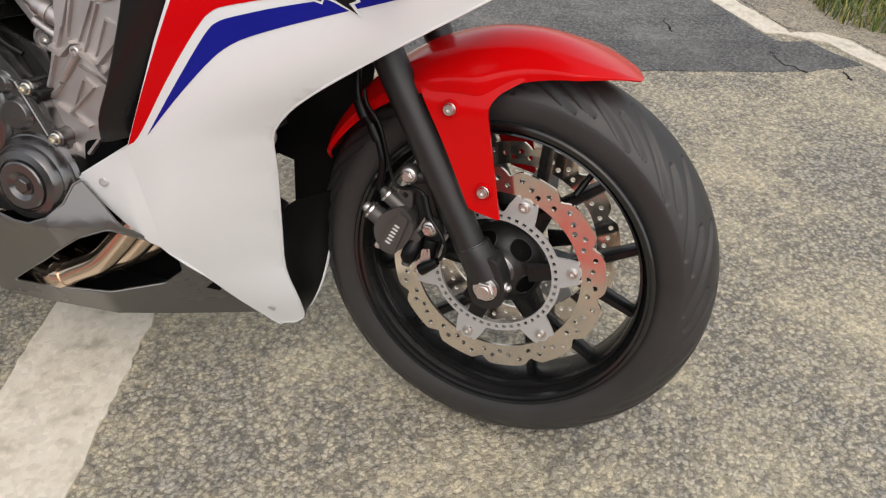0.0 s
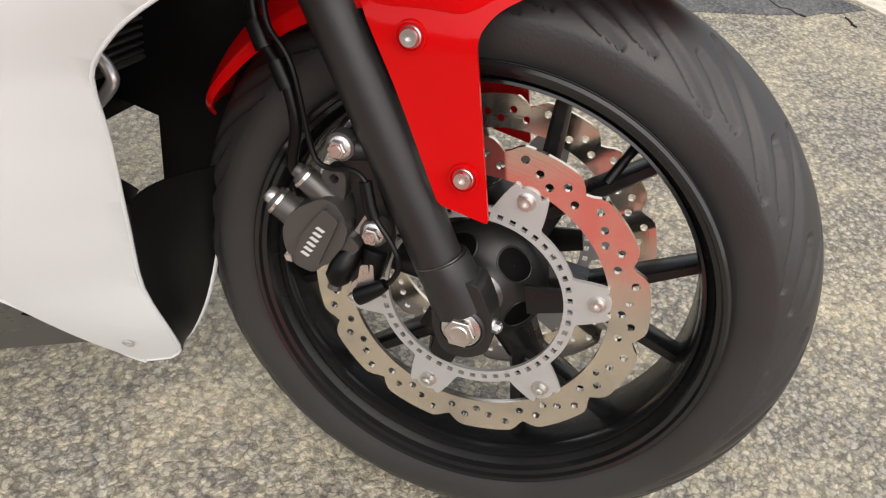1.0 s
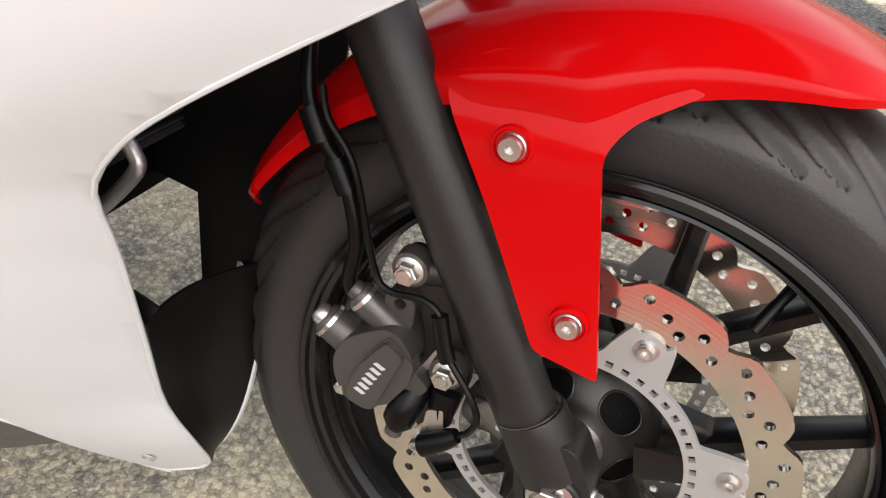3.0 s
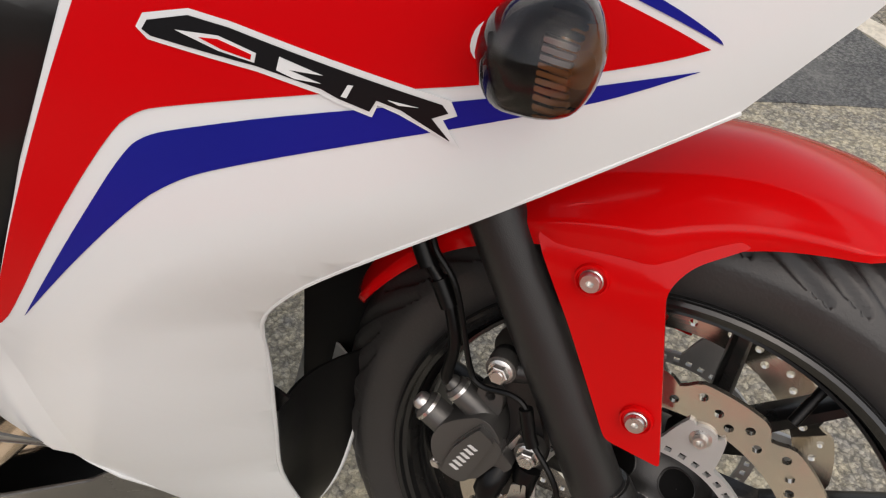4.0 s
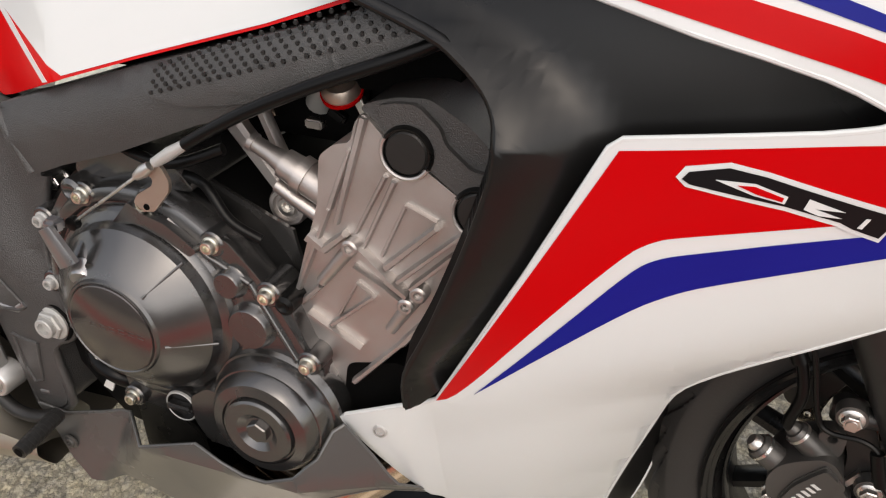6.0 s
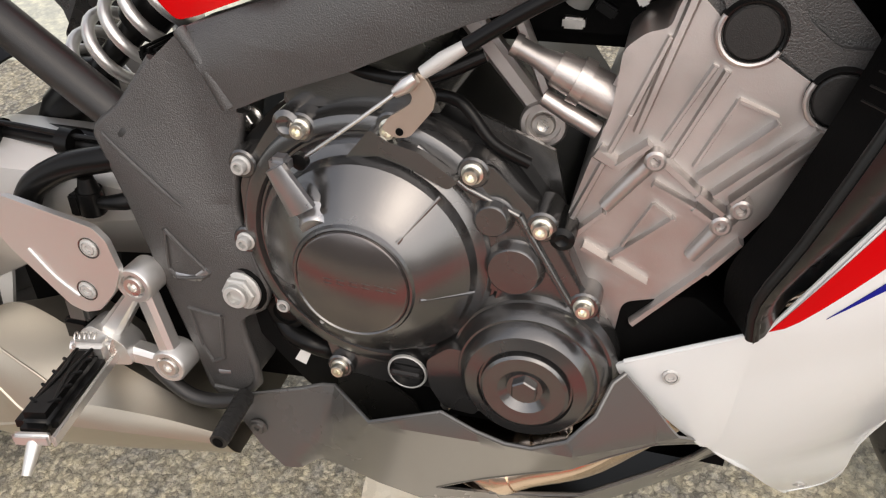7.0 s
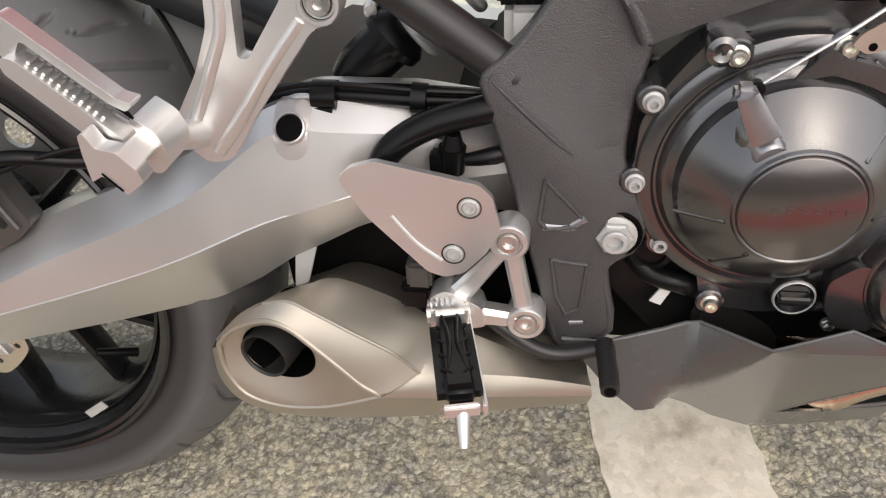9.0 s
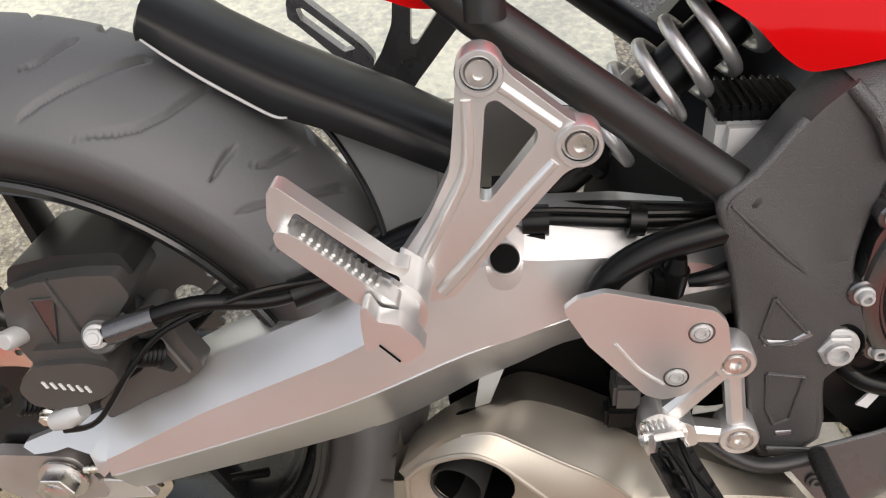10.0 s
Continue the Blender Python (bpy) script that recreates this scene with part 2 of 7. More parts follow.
def skin(outline, surface, thick=0.003, step=0.02, lift=0.0, holes=()):
    """A curved panel: the outline in x and z laid on the surface y(x, z), with thickness to the inside."""
    bm = bmesh.new()
    edges = []
    for loop in (outline, *holes):
        vs = [bm.verts.new((x, 0, z)) for x, z in loop]
        edges += [bm.edges.new((vs[i], vs[(i + 1) % len(vs)])) for i in range(len(vs))]
    bmesh.ops.triangle_fill(bm, use_beauty=True, use_dissolve=False, edges=edges)
    xs, zs = [p[0] for p in outline], [p[1] for p in outline]
    for axis, lo, hi in ((0, min(xs), max(xs)), (2, min(zs), max(zs))):
        k = math.ceil(lo / step) * step
        while k < hi:
            co, no = [0, 0, 0], [0, 0, 0]
            co[axis], no[axis] = k, 1
            bmesh.ops.bisect_plane(bm, geom=list(bm.verts) + list(bm.edges) + list(bm.faces), plane_co=co, plane_no=no, dist=1e-5)
            k += step
    bmesh.ops.remove_doubles(bm, verts=bm.verts, dist=1e-5)
    for v in bm.verts:
        v.co.y = surface(v.co.x, v.co.z) + lift
    bmesh.ops.recalc_face_normals(bm, faces=bm.faces)
    bm.normal_update()
    if sum(f.normal.y * f.calc_area() for f in bm.faces) > 0:
        bmesh.ops.reverse_faces(bm, faces=bm.faces)
    if thick:
        old = list(bm.faces)
        ex = bmesh.ops.extrude_face_region(bm, geom=old)
        for v in ex["geom"]:
            if isinstance(v, bmesh.types.BMVert):
                v.co.y += thick
        bmesh.ops.recalc_face_normals(bm, faces=bm.faces)
    return bm


bike = tagged(new("motorcycle"), "red white and blue faired sport motorcycle leaning on its stand", "motorcycle")
bike.matrix_world = pose(0, 0, 0.0019, LEAN)

# ---- ground ----
def ground_material(name, low, high, warm, relief=1.0):
    """Worn asphalt: pale angular stones in dark binder, with dusty and stained patches."""
    m = bpy.data.materials.new(name)
    m.use_nodes = True
    n, l = m.node_tree.nodes, m.node_tree.links
    b = n["Principled BSDF"]
    co = n.new("ShaderNodeTexCoord")
    warp = n.new("ShaderNodeTexNoise")
    warp.inputs["Scale"].default_value, warp.inputs["Detail"].default_value = 130, 3
    l.new(co.outputs["Object"], warp.inputs["Vector"])
    bend = n.new("ShaderNodeMix")
    bend.data_type, bend.blend_type = "RGBA", "LINEAR_LIGHT"
    bend.inputs["Factor"].default_value = 0.007
    l.new(co.outputs["Object"], bend.inputs["A"])
    l.new(warp.outputs["Color"], bend.inputs["B"])
    heights, tones = [], []
    for scale in (122, 360):
        v = n.new("ShaderNodeTexVoronoi")
        v.inputs["Scale"].default_value = scale
        l.new(bend.outputs["Result"], v.inputs["Vector"])
        heights.append(v.outputs["Distance"])
        tones.append(v.outputs["Color"])
    ramp = n.new("ShaderNodeValToRGB")
    ramp.color_ramp.elements[0].position, ramp.color_ramp.elements[0].color = 0.15, (*low, 1)
    ramp.color_ramp.elements[1].position, ramp.color_ramp.elements[1].color = 0.95, (*high, 1)
    mean = n.new("ShaderNodeMix")
    mean.data_type = "RGBA"
    mean.inputs["Factor"].default_value = 0.35
    l.new(tones[0], mean.inputs["A"])
    l.new(tones[1], mean.inputs["B"])
    l.new(mean.outputs["Result"], ramp.inputs["Fac"])
    gap = n.new("ShaderNodeMapRange")
    gap.inputs["From Min"].default_value, gap.inputs["From Max"].default_value = 0.40, 0.66
    gap.inputs["To Min"].default_value, gap.inputs["To Max"].default_value = 1.0, 1.0 - 0.50 * relief
    l.new(heights[0], gap.inputs["Value"])
    dark = n.new("ShaderNodeMix")
    dark.data_type, dark.blend_type = "RGBA", "MULTIPLY"
    dark.inputs["Factor"].default_value = 1.0
    l.new(ramp.outputs["Color"], dark.inputs["A"])
    big = n.new("ShaderNodeTexNoise")
    big.inputs["Scale"].default_value, big.inputs["Detail"].default_value = 3.5, 9
    big.inputs["Roughness"].default_value = 0.65
    l.new(co.outputs["Object"], big.inputs["Vector"])
    dust = n.new("ShaderNodeMapRange")
    dust.inputs["From Min"].default_value, dust.inputs["From Max"].default_value = 0.46, 0.62
    dust.inputs["To Min"].default_value, dust.inputs["To Max"].default_value = 0.0, 0.60
    l.new(big.outputs["Fac"], dust.inputs["Value"])
    filled = n.new("ShaderNodeMix")
    filled.inputs["B"].default_value = 1.0
    l.new(dust.outputs["Result"], filled.inputs["Factor"])
    l.new(gap.outputs["Result"], filled.inputs["A"])
    l.new(filled.outputs["Result"], dark.inputs["B"])
    tone = n.new("ShaderNodeValToRGB")
    tone.color_ramp.elements[0].position, tone.color_ramp.elements[0].color = 0.40, (0.62, 0.63, 0.65, 1)
    tone.color_ramp.elements[1].position, tone.color_ramp.elements[1].color = 0.60, (*warm, 1)
    mid = n.new("ShaderNodeTexNoise")
    mid.inputs["Scale"].default_value, mid.inputs["Detail"].default_value = 48, 4
    l.new(co.outputs["Object"], mid.inputs["Vector"])
    both = n.new("ShaderNodeMix")
    both.inputs["Factor"].default_value = 0.42
    l.new(big.outputs["Fac"], both.inputs["A"])
    l.new(mid.outputs["Fac"], both.inputs["B"])
    l.new(both.outputs["Result"], tone.inputs["Fac"])
    mul = n.new("ShaderNodeMix")
    mul.data_type, mul.blend_type = "RGBA", "MULTIPLY"
    mul.inputs["Factor"].default_value = 1.0
    l.new(dark.outputs["Result"], mul.inputs["A"])
    l.new(tone.outputs["Color"], mul.inputs["B"])
    l.new(mul.outputs["Result"], b.inputs["Base Color"])
    b.inputs["Roughness"].default_value = 0.8
    bump = n.new("ShaderNodeBump")
    bump.inputs["Strength"].default_value, bump.inputs["Distance"].default_value = relief, 0.0035
    l.new(heights[0], bump.inputs["Height"])
    bump.invert = True
    l.new(bump.outputs["Normal"], b.inputs["Normal"])
    return m


ASPHALT = ground_material("worn_asphalt", (0.28, 0.262, 0.222), (0.80, 0.745, 0.61), (1.0, 0.95, 0.80))
bm = bmesh.new()
bmesh.ops.create_grid(bm, x_segments=60, y_segments=60, size=150)
tagged(part("ground", bm, ASPHALT), "worn grey asphalt with pale exposed stones", "ground", kind="structure")


def flat(name, points, mat, z, label, category):
    """A thin sheet lying on the asphalt, its outline in plan."""
    bm = bmesh.new()
    top = [bm.verts.new((x, y, z)) for x, y in points]
    low = [bm.verts.new((x, y, -0.01)) for x, y in points]
    bm.faces.new(top)
    for i in range(len(top)):
        j = (i + 1) % len(top)
        bm.faces.new((top[i], low[i], low[j], top[j]))
    bmesh.ops.recalc_face_normals(bm, faces=bm.faces)
    return tagged(part(name, bm, mat), label, category, kind="structure")


def ragged(a, b, n, wobble):
    """Points from a to b with small sideways wobbles."""
    a, b = Vector(a), Vector(b)
    d = (b - a).normalized()
    s = Vector((-d.y, d.x))
    return [tuple(a + (b - a) * (i / n) + s * random.uniform(-wobble, wobble)) for i in range(n)]


def paint_material():
    m = material("road_paint", (0.66, 0.60, 0.50), 0.7, grain=0.9, grain_scale=220)
    n, l = m.node_tree.nodes, m.node_tree.links
    co = n.new("ShaderNodeTexCoord")
    cell = n.new("ShaderNodeTexVoronoi")
    cell.inputs["Scale"].default_value = 95
    l.new(co.outputs["Object"], cell.inputs["Vector"])
    soft = n.new("ShaderNodeTexNoise")
    soft.inputs["Scale"].default_value, soft.inputs["Detail"].default_value = 22, 8
    l.new(co.outputs["Object"], soft.inputs["Vector"])
    worn = n.new("ShaderNodeValToRGB")
    e = worn.color_ramp.elements
    e[0].position, e[0].color = 0.27, (0.48, 0.425, 0.33, 1)
    e[1].position, e[1].color = 0.44, (0.72, 0.655, 0.53, 1)
    extra = e.new(0.75)
    extra.color = (0.80, 0.745, 0.63, 1)
    l.new(soft.outputs["Fac"], worn.inputs["Fac"])
    speck = n.new("ShaderNodeMix")
    speck.data_type, speck.blend_type = "RGBA", "MULTIPLY"
    speck.inputs["Factor"].default_value = 0.22
    l.new(worn.outputs["Color"], speck.inputs["A"])
    grey = n.new("ShaderNodeRGBToBW")
    l.new(cell.outputs["Color"], grey.inputs["Color"])
    l.new(grey.outputs["Val"], speck.inputs["B"])
    l.new(speck.outputs["Result"], n["Principled BSDF"].inputs["Base Color"])
    return m


PAINT = paint_material()
A0, A1, B0, B1 = (-0.460, -0.75), (-0.740, 0.45), (-0.655, -0.79), (-0.940, 0.41)
flat("road_line", ragged(A0, A1, 60, 0.004) + ragged(B1, B0, 60, 0.004), PAINT, 0.004, "worn yellowish white painted line on the asphalt", "road marking")
# the lane edge and repair strip on the far side of the yard
flat("edge_line", ragged((0.13, 2.32), (0.52, 1.78), 20, 0.004) + ragged((0.52, 1.78), (0.60, 1.79), 5, 0.003) + ragged((0.60, 1.79), (0.60, 1.825), 2, 0.003) + ragged((0.595, 1.825), (0.20, 2.34), 20, 0.004), PAINT, 0.004, "worn off-white painted edge line", "road marking")
flat("edge_line", ragged((0.585, 1.788), (0.711, 1.755), 8, 0.003) + ragged((0.711, 1.755), (1.40, 0.98), 24, 0.004) + ragged((1.45, 1.03), (0.772, 1.800), 24, 0.004) + ragged((0.772, 1.800), (0.701, 1.828), 5, 0.003) + ragged((0.701, 1.828), (0.615, 1.815), 5, 0.003), PAINT, 0.0046, "worn off-white painted edge line", "road marking")
PATCH = ground_material("tarred_repair", (0.12, 0.122, 0.118), (0.25, 0.25, 0.24), (1.0, 0.99, 0.96))
LANE = ground_material("older_asphalt", (0.15, 0.152, 0.145), (0.31, 0.31, 0.29), (1.0, 0.99, 0.96))
flat("old_lane", ragged((-1.0, 1.22), (0.655, 1.735), 20, 0.008) + ragged((0.50, 1.80), (0.14, 2.31), 8, 0.004) + [(-0.4, 3.6), (-1.0, 3.6)], LANE, 0.0016, "older darker asphalt lane", "road")
flat("repair_strip", ragged((-1.0, 1.07), (0.64, 1.528), 30, 0.006) + ragged((0.64, 1.528), (0.80, 1.62), 6, 0.008) + ragged((0.80, 1.62), (0.655, 1.755), 6, 0.006) + ragged((0.655, 1.755), (-1.0, 1.28), 30, 0.006), PATCH, 0.002, "darker tarred repair strip in the asphalt", "road patch")
TAR = material("crack_filler", (0.018, 0.017, 0.016), 0.7, grain=0.5)
for a, b, c in (((0.535, 1.635), (0.563, 1.557), (0.632, 1.518)), ((0.195, 1.80), (0.215, 1.745), (0.232, 1.70)), ((0.735, 1.555), (0.742, 1.525), (0.753, 1.50))):
    edge = ragged(a, b, 6, 0.006) + ragged(b, c, 6, 0.006) + [c]
    w = [random.uniform(0.002, 0.006) for _ in edge]
    flat("crack", edge + [(x + 0.5 * k, y + k) for (x, y), k in zip(reversed(edge), w)], TAR, 0.0035, "open dark crack in the asphalt", "crack")
EARTH = ground_material("sandy_verge", (0.36, 0.32, 0.25), (0.62, 0.56, 0.45), (1.0, 0.96, 0.88))
flat("verge", ragged((0.42, 2.10), (0.60, 1.84), 8, 0.006) + ragged((0.60, 1.84), (0.79, 1.81), 6, 0.004) + ragged((0.79, 1.81), (1.50, 1.05), 20, 0.006) + [(3.5, 1.2), (3.5, 4.0), (0.2, 4.0)], EARTH, 0.003, "sandy tan verge beyond the edge line", "verge")


# paler, smoother ground on the far side, toward the rear
PALE_GROUND = ground_material("pale_ground", (0.66, 0.66, 0.55), (0.80, 0.80, 0.68), (1.0, 0.99, 0.93), 0.15)
flat("pavement", ragged((-0.86, 0.87), (-8.0, 0.70), 40, 0.008) + [(-8.0, 4.0), (-0.86, 4.0)], PALE_GROUND, 0.0025, "pale, smoother sheet of ground", "pavement")


def grass_material():
    m = material("verge_grass", (0.10, 0.13, 0.03), 0.6)
    n, l = m.node_tree.nodes, m.node_tree.links
    geo = n.new("ShaderNodeNewGeometry")
    ramp = n.new("ShaderNodeValToRGB")
    ramp.color_ramp.elements[0].color = (0.035, 0.07, 0.015, 1)
    ramp.color_ramp.elements[1].color = (0.42, 0.36, 0.11, 1)
    extra = ramp.color_ramp.elements.new(0.6)
    extra.color = (0.13, 0.18, 0.035, 1)
    l.new(geo.outputs["Random Per Island"], ramp.inputs["Fac"])
    l.new(ramp.outputs["Color"], n["Principled BSDF"].inputs["Base Color"])
    return m


def grass():
    verts, faces = [], []
    for _ in range(5200):
        x, y = random.uniform(0.58, 1.55), random.uniform(1.72, 2.75)
        if y < 1.885 - 0.75 * min(0, x - 0.764) * -1 * -1 + (0.0 if x > 0.764 else (0.764 - x) * 1.9) + 0.02 * math.sin(x * 40) or y < 2.70 - x:
            continue
        h, a, lean = random.uniform(0.03, 0.085), random.uniform(0, 2 * math.pi), random.uniform(0.1, 0.9)
        w = random.uniform(0.002, 0.0045)
        c, s = math.cos(a), math.sin(a)
        k = len(verts)
        for t, ww in ((0, 1), (0.5, 0.8), (1, 0.1)):
            off = lean * h * t * t
            verts += [(x + c * off - s * w * ww, y + s * off + c * w * ww, h * t), (x + c * off + s * w * ww, y + s * off - c * w * ww, h * t)]
        faces += [(k, k + 1, k + 3, k + 2), (k + 2, k + 3, k + 5, k + 4)]
    me = bpy.data.meshes.new("grass")
    me.from_pydata(verts, [], faces)
    me.materials.append(grass_material())
    return tagged(new("grass", me), "dry green and yellow grass on the verge", "grass", kind="stuff")


grass()
# red painted paving behind the camera, seen in the polished metal, and an added unseen wall
RED_PAVE = material("red_paving_paint", (0.52, 0.045, 0.030), 0.7, vary=0.2, scale=3, grain=0.4, grain_scale=120)
flat("red_paving", ragged((-7.0, -1.14), (4.0, -1.04), 60, 0.006) + [(4.0, -2.60), (-0.10, -2.60), (-0.55, -1.66), (-7.0, -1.62)], RED_PAVE, 0.003, "paving painted dull red", "paving")
# unseen wall, added to block low sky light and deepen the blacks
BLOCKER_GREY = material("blocker_wall_grey", (0.22, 0.21, 0.20), 0.8, vary=0.15, scale=2, grain=0.4, grain_scale=120)
tagged(part("sky_blocker_wall", block(-12, 10, -6.35, -6.10, 0, 1.9, 0.01), BLOCKER_GREY), "unseen plain grey wall added to block low sky light", "wall", kind="structure")

# ---- small hardware ----
def bolt(r, head, socket=0.45, flange=0.0, hexed=False):
    """A bolt head along -y with its face at y = -head: a socket cap, or a hexagon on a flange."""
    if hexed:
        bm = merged(hexagon(r, -head, 0, 0.0008), lathe([(0, 0.001), (r * 1.25, 0.001), (r * 1.25, -0.0015), (r * 1.0, -0.003), (0, -0.003)], 20),
                    lathe([(0, -head - 0.001), (r * 0.55, -head - 0.001), (r * 0.7, -head + 0.001), (0, -head + 0.001)], 16))
        return bm
    prof = [(0, 0)]
    if flange:
        prof += [(flange, 0), (flange, -0.0012), (r, -0.002)]
    prof += [(r, 0 if not flange else -0.002), (r, -head + r * 0.25), (r * 0.86, -head), (r * socket, -head), (r * socket * 0.9, -head * 0.35), (0, -head * 0.35)]
    return lathe(prof, 20)


def put_bolt(p, r, head, mat, parent, name="bolt", label="", out=(0, 1, 0), frame_m=I4, **kw):
    bm = moved(bolt(r, head, **kw), frame_m @ Matrix.Translation(p))
    return part(name, bm, mat, parent, label)


# ---- wheels ----
def tyre_mesh(R, half, bead, sweep, pitch, n=1000, m=112, cuts=()):
    """A tyre with cut tread grooves that sweep from near the crown to the shoulder."""
    bm = bmesh.new()
    rings = []
    prof = []
    for j in range(m + 1):
        u = -1 + 2 * j / m
        a = abs(u)
        if a < 0.72:
            q = a / 0.72 * 1.12
            y, r = half * math.sin(q) / math.sin(1.12) * 0.985, R - (R - bead) * 0.50 * (1 - math.cos(q)) / (1 - math.cos(1.12))
        else:
            q = (a - 0.72) / 0.28
            y, r = half * (0.985 + 0.03 * math.sin(q * math.pi) - 0.16 * q * q), (R - (R - bead) * 0.50) + (bead - (R - (R - bead) * 0.50)) * q
        if 0.76 < a < 0.775 or 0.93 < a < 0.945:
            r += 0.0012
        prof.append((u, math.copysign(y, u), r))
    for i in range(n):
        th = 2 * math.pi * i / n
        ring = []
        for u, y, r in prof:
            a = abs(u)
            d = 0.0
            if 0.06 < a < 0.70:
                ph = (th + (0.5 * pitch if (u < 0) != bool(cuts) else 0)) / pitch
                for table in cuts:
                    lo, hi = table[0][0], table[-1][0]
                    if lo < a < hi:
                        k = (ph - lerp(a, table) / math.degrees(pitch)) % 1.0
                        k = min(k, 1 - k) * pitch * R
                        slope = R * radians(lerp(a + 0.02, table) - lerp(a - 0.02, table)) / (0.04 * half * 1.25)
                        w = (0.0042 - 0.0026 * (a - lo) / (hi - lo)) * math.sqrt(1 + slope * slope) * min(1, (a - lo) / 0.05, (hi - a) / 0.08)
                        if k < w:
                            d = max(d, 0.005 * min(1.0, 1.8 * (1 - k / w)))
                for off, lo, hi, bend in () if cuts else ((0.0, 0.09, 0.69, 1.0), (0.5, 0.34, 0.62, 1.0)):
                    if lo < a < hi:
                        k = (ph - off - sweep * bend * a ** 1.5) % 1.0
                        k = min(k, 1 - k) * pitch * R
                        slope = R * pitch * sweep * bend * 1.5 * a ** 0.5 / (half * 1.25)
                        w = 0.0040 * math.sqrt(1 + slope * slope) * min(1, (a - lo) / 0.05, (hi - a) / 0.05)
                        if k < w:
                            d = max(d, 0.005 * min(1.0, 1.6 * (1 - k / w)))
            ring.append(bm.verts.new(((r - d) * math.cos(th), y, (r - d) * math.sin(th))))
        rings.append(ring)
    for i in range(n):
        p, q = rings[i], rings[(i + 1) % n]
        for j in range(m):
            bm.faces.new((p[j], p[j + 1], q[j + 1], q[j]))
    bmesh.ops.recalc_face_normals(bm, faces=bm.faces)
    return bm


def beam(p, q, w0, w1, d0, d1, y=0.0):
    """A spoke in the wheel's plane from p to q, with widths and depths at its ends, its edges rounded."""
    p, q = Vector(p), Vector(q)
    t = (q - p).normalized()
    s = Vector((-t.y, t.x))
    bm = bmesh.new()
    rings = []
    for c, w, d in ((p, w0, d0), (q, w1, d1)):
        k = 0.55
        ring = []
        for a, b in ((-1, -k), (-k, -1), (k, -1), (1, -k), (1, k), (k, 1), (-k, 1), (-1, k)):
            v = c + s * (a * w / 2)
            ring.append(bm.verts.new((v.x, y + b * d / 2, v.y)))
        rings.append(ring)
    for j in range(8):
        bm.faces.new((rings[0][j], rings[0][(j + 1) % 8], rings[1][(j + 1) % 8], rings[1][j]))
    bm.faces.new(rings[0][::-1])
    bm.faces.new(rings[1])
    bmesh.ops.recalc_face_normals(bm, faces=bm.faces)
    return bm


def polar(r, deg):
    return (r * math.cos(radians(deg)), r * math.sin(radians(deg)))


def rim_mesh(lip, well, half):
    return lathe([(lip, -half), (lip + 0.004, -half - 0.004), (lip - 0.002, -half - 0.006), (lip - 0.008, -half + 0.004), (well + 0.006, -half * 0.72), (well, -half * 0.45),
                  (well, half * 0.45), (well + 0.006, half * 0.72), (lip - 0.008, half - 0.004), (lip - 0.002, half + 0.006), (lip + 0.004, half + 0.004), (lip, half), (well + 0.010, half * 0.5), (well + 0.010, -half * 0.5)], 120, closed=True)


def wavy(r, dip, lobes, deg0, n=180):
    """A petal disc's rim: broad lobes with short notches between them."""
    out = []
    for i in range(n):
        a = 360 * i / n
        k = ((a - deg0) / (360 / lobes)) % 1.0
        k = min(k, 1 - k)
        out.append(polar(r - dip * max(0, 1 - k / 0.2) ** 1.5, a))
    return out


def wheel_spokes(deg0, count, spread, r_rim, r_fork, r_hub, depth, m):
    for k in range(count):
        a = deg0 + 360 / count * k
        bm = merged(beam(polar(r_hub, a), polar(r_fork, a), 0.050, 0.036, depth * 1.5, depth * 1.2),
                    beam(polar(r_fork - 0.012, a - 1), polar(r_rim, a - spread), 0.019, 0.014, depth * 1.25, depth),
                    beam(polar(r_fork - 0.012, a + 1), polar(r_rim, a + spread), 0.019, 0.014, depth * 1.25, depth))
        yield moved(bm, m)


front_tyre = part("front_tyre", moved(tyre_mesh(0.300, 0.060, 0.219, -2.6, 2 * math.pi / 20), STEERED), RUBBER, bike, "black rubber tyre with swept tread grooves", 120)
front_rim = part("front_rim", moved(rim_mesh(0.2205, 0.199, 0.053), STEERED), RIM, bike, "gloss black cast wheel rim", 35)
GLOSS = material("gloss_black_rim_edge", (0.012, 0.012, 0.012), 0.16, vary=0.2, scale=15, spec=0.6)
part("rim_flange", moved(lathe([(0.2245, -0.052), (0.2240, -0.0605), (0.2215, -0.0628), (0.2180, -0.0615), (0.2165, -0.0570), (0.2125, -0.0555), (0.2110, -0.0490)], 120), STEERED), GLOSS, front_rim, smooth=28)
part("rim_step", moved(lathe([(0.2065, -0.036), (0.2050, -0.0425), (0.2025, -0.0432), (0.2010, -0.040), (0.2000, -0.030)], 120), STEERED), GLOSS, front_rim, smooth=28)
for bm in wheel_spokes(3.2, 6, 15.0, 0.202, 0.098, 0.04, 0.026, STEERED):
    part("spoke", bm, RIM, front_rim, smooth=50)
# hub bell with five oval windows
bm = lathe([(0.020, -0.050), (0.0245, -0.051), (0.0285, -0.0475), *[(0.0285 + 0.0325 * k / 6, -0.0475 + 0.0225 * (k / 6) ** 1.5) for k in range(1, 7)], (0.0635, -0.020), (0.064, -0.012), (0.064, 0.012), (0.060, 0.022), (0.034, 0.050), (0.020, 0.052)], 72)
part("hub", moved(bm, STEERED), FRAME, front_rim, "matt black windowed hub")


def bell_y(r):
    return -0.0475 + 0.0225 * max(0.0, (r - 0.0285) / 0.0325) ** 1.5


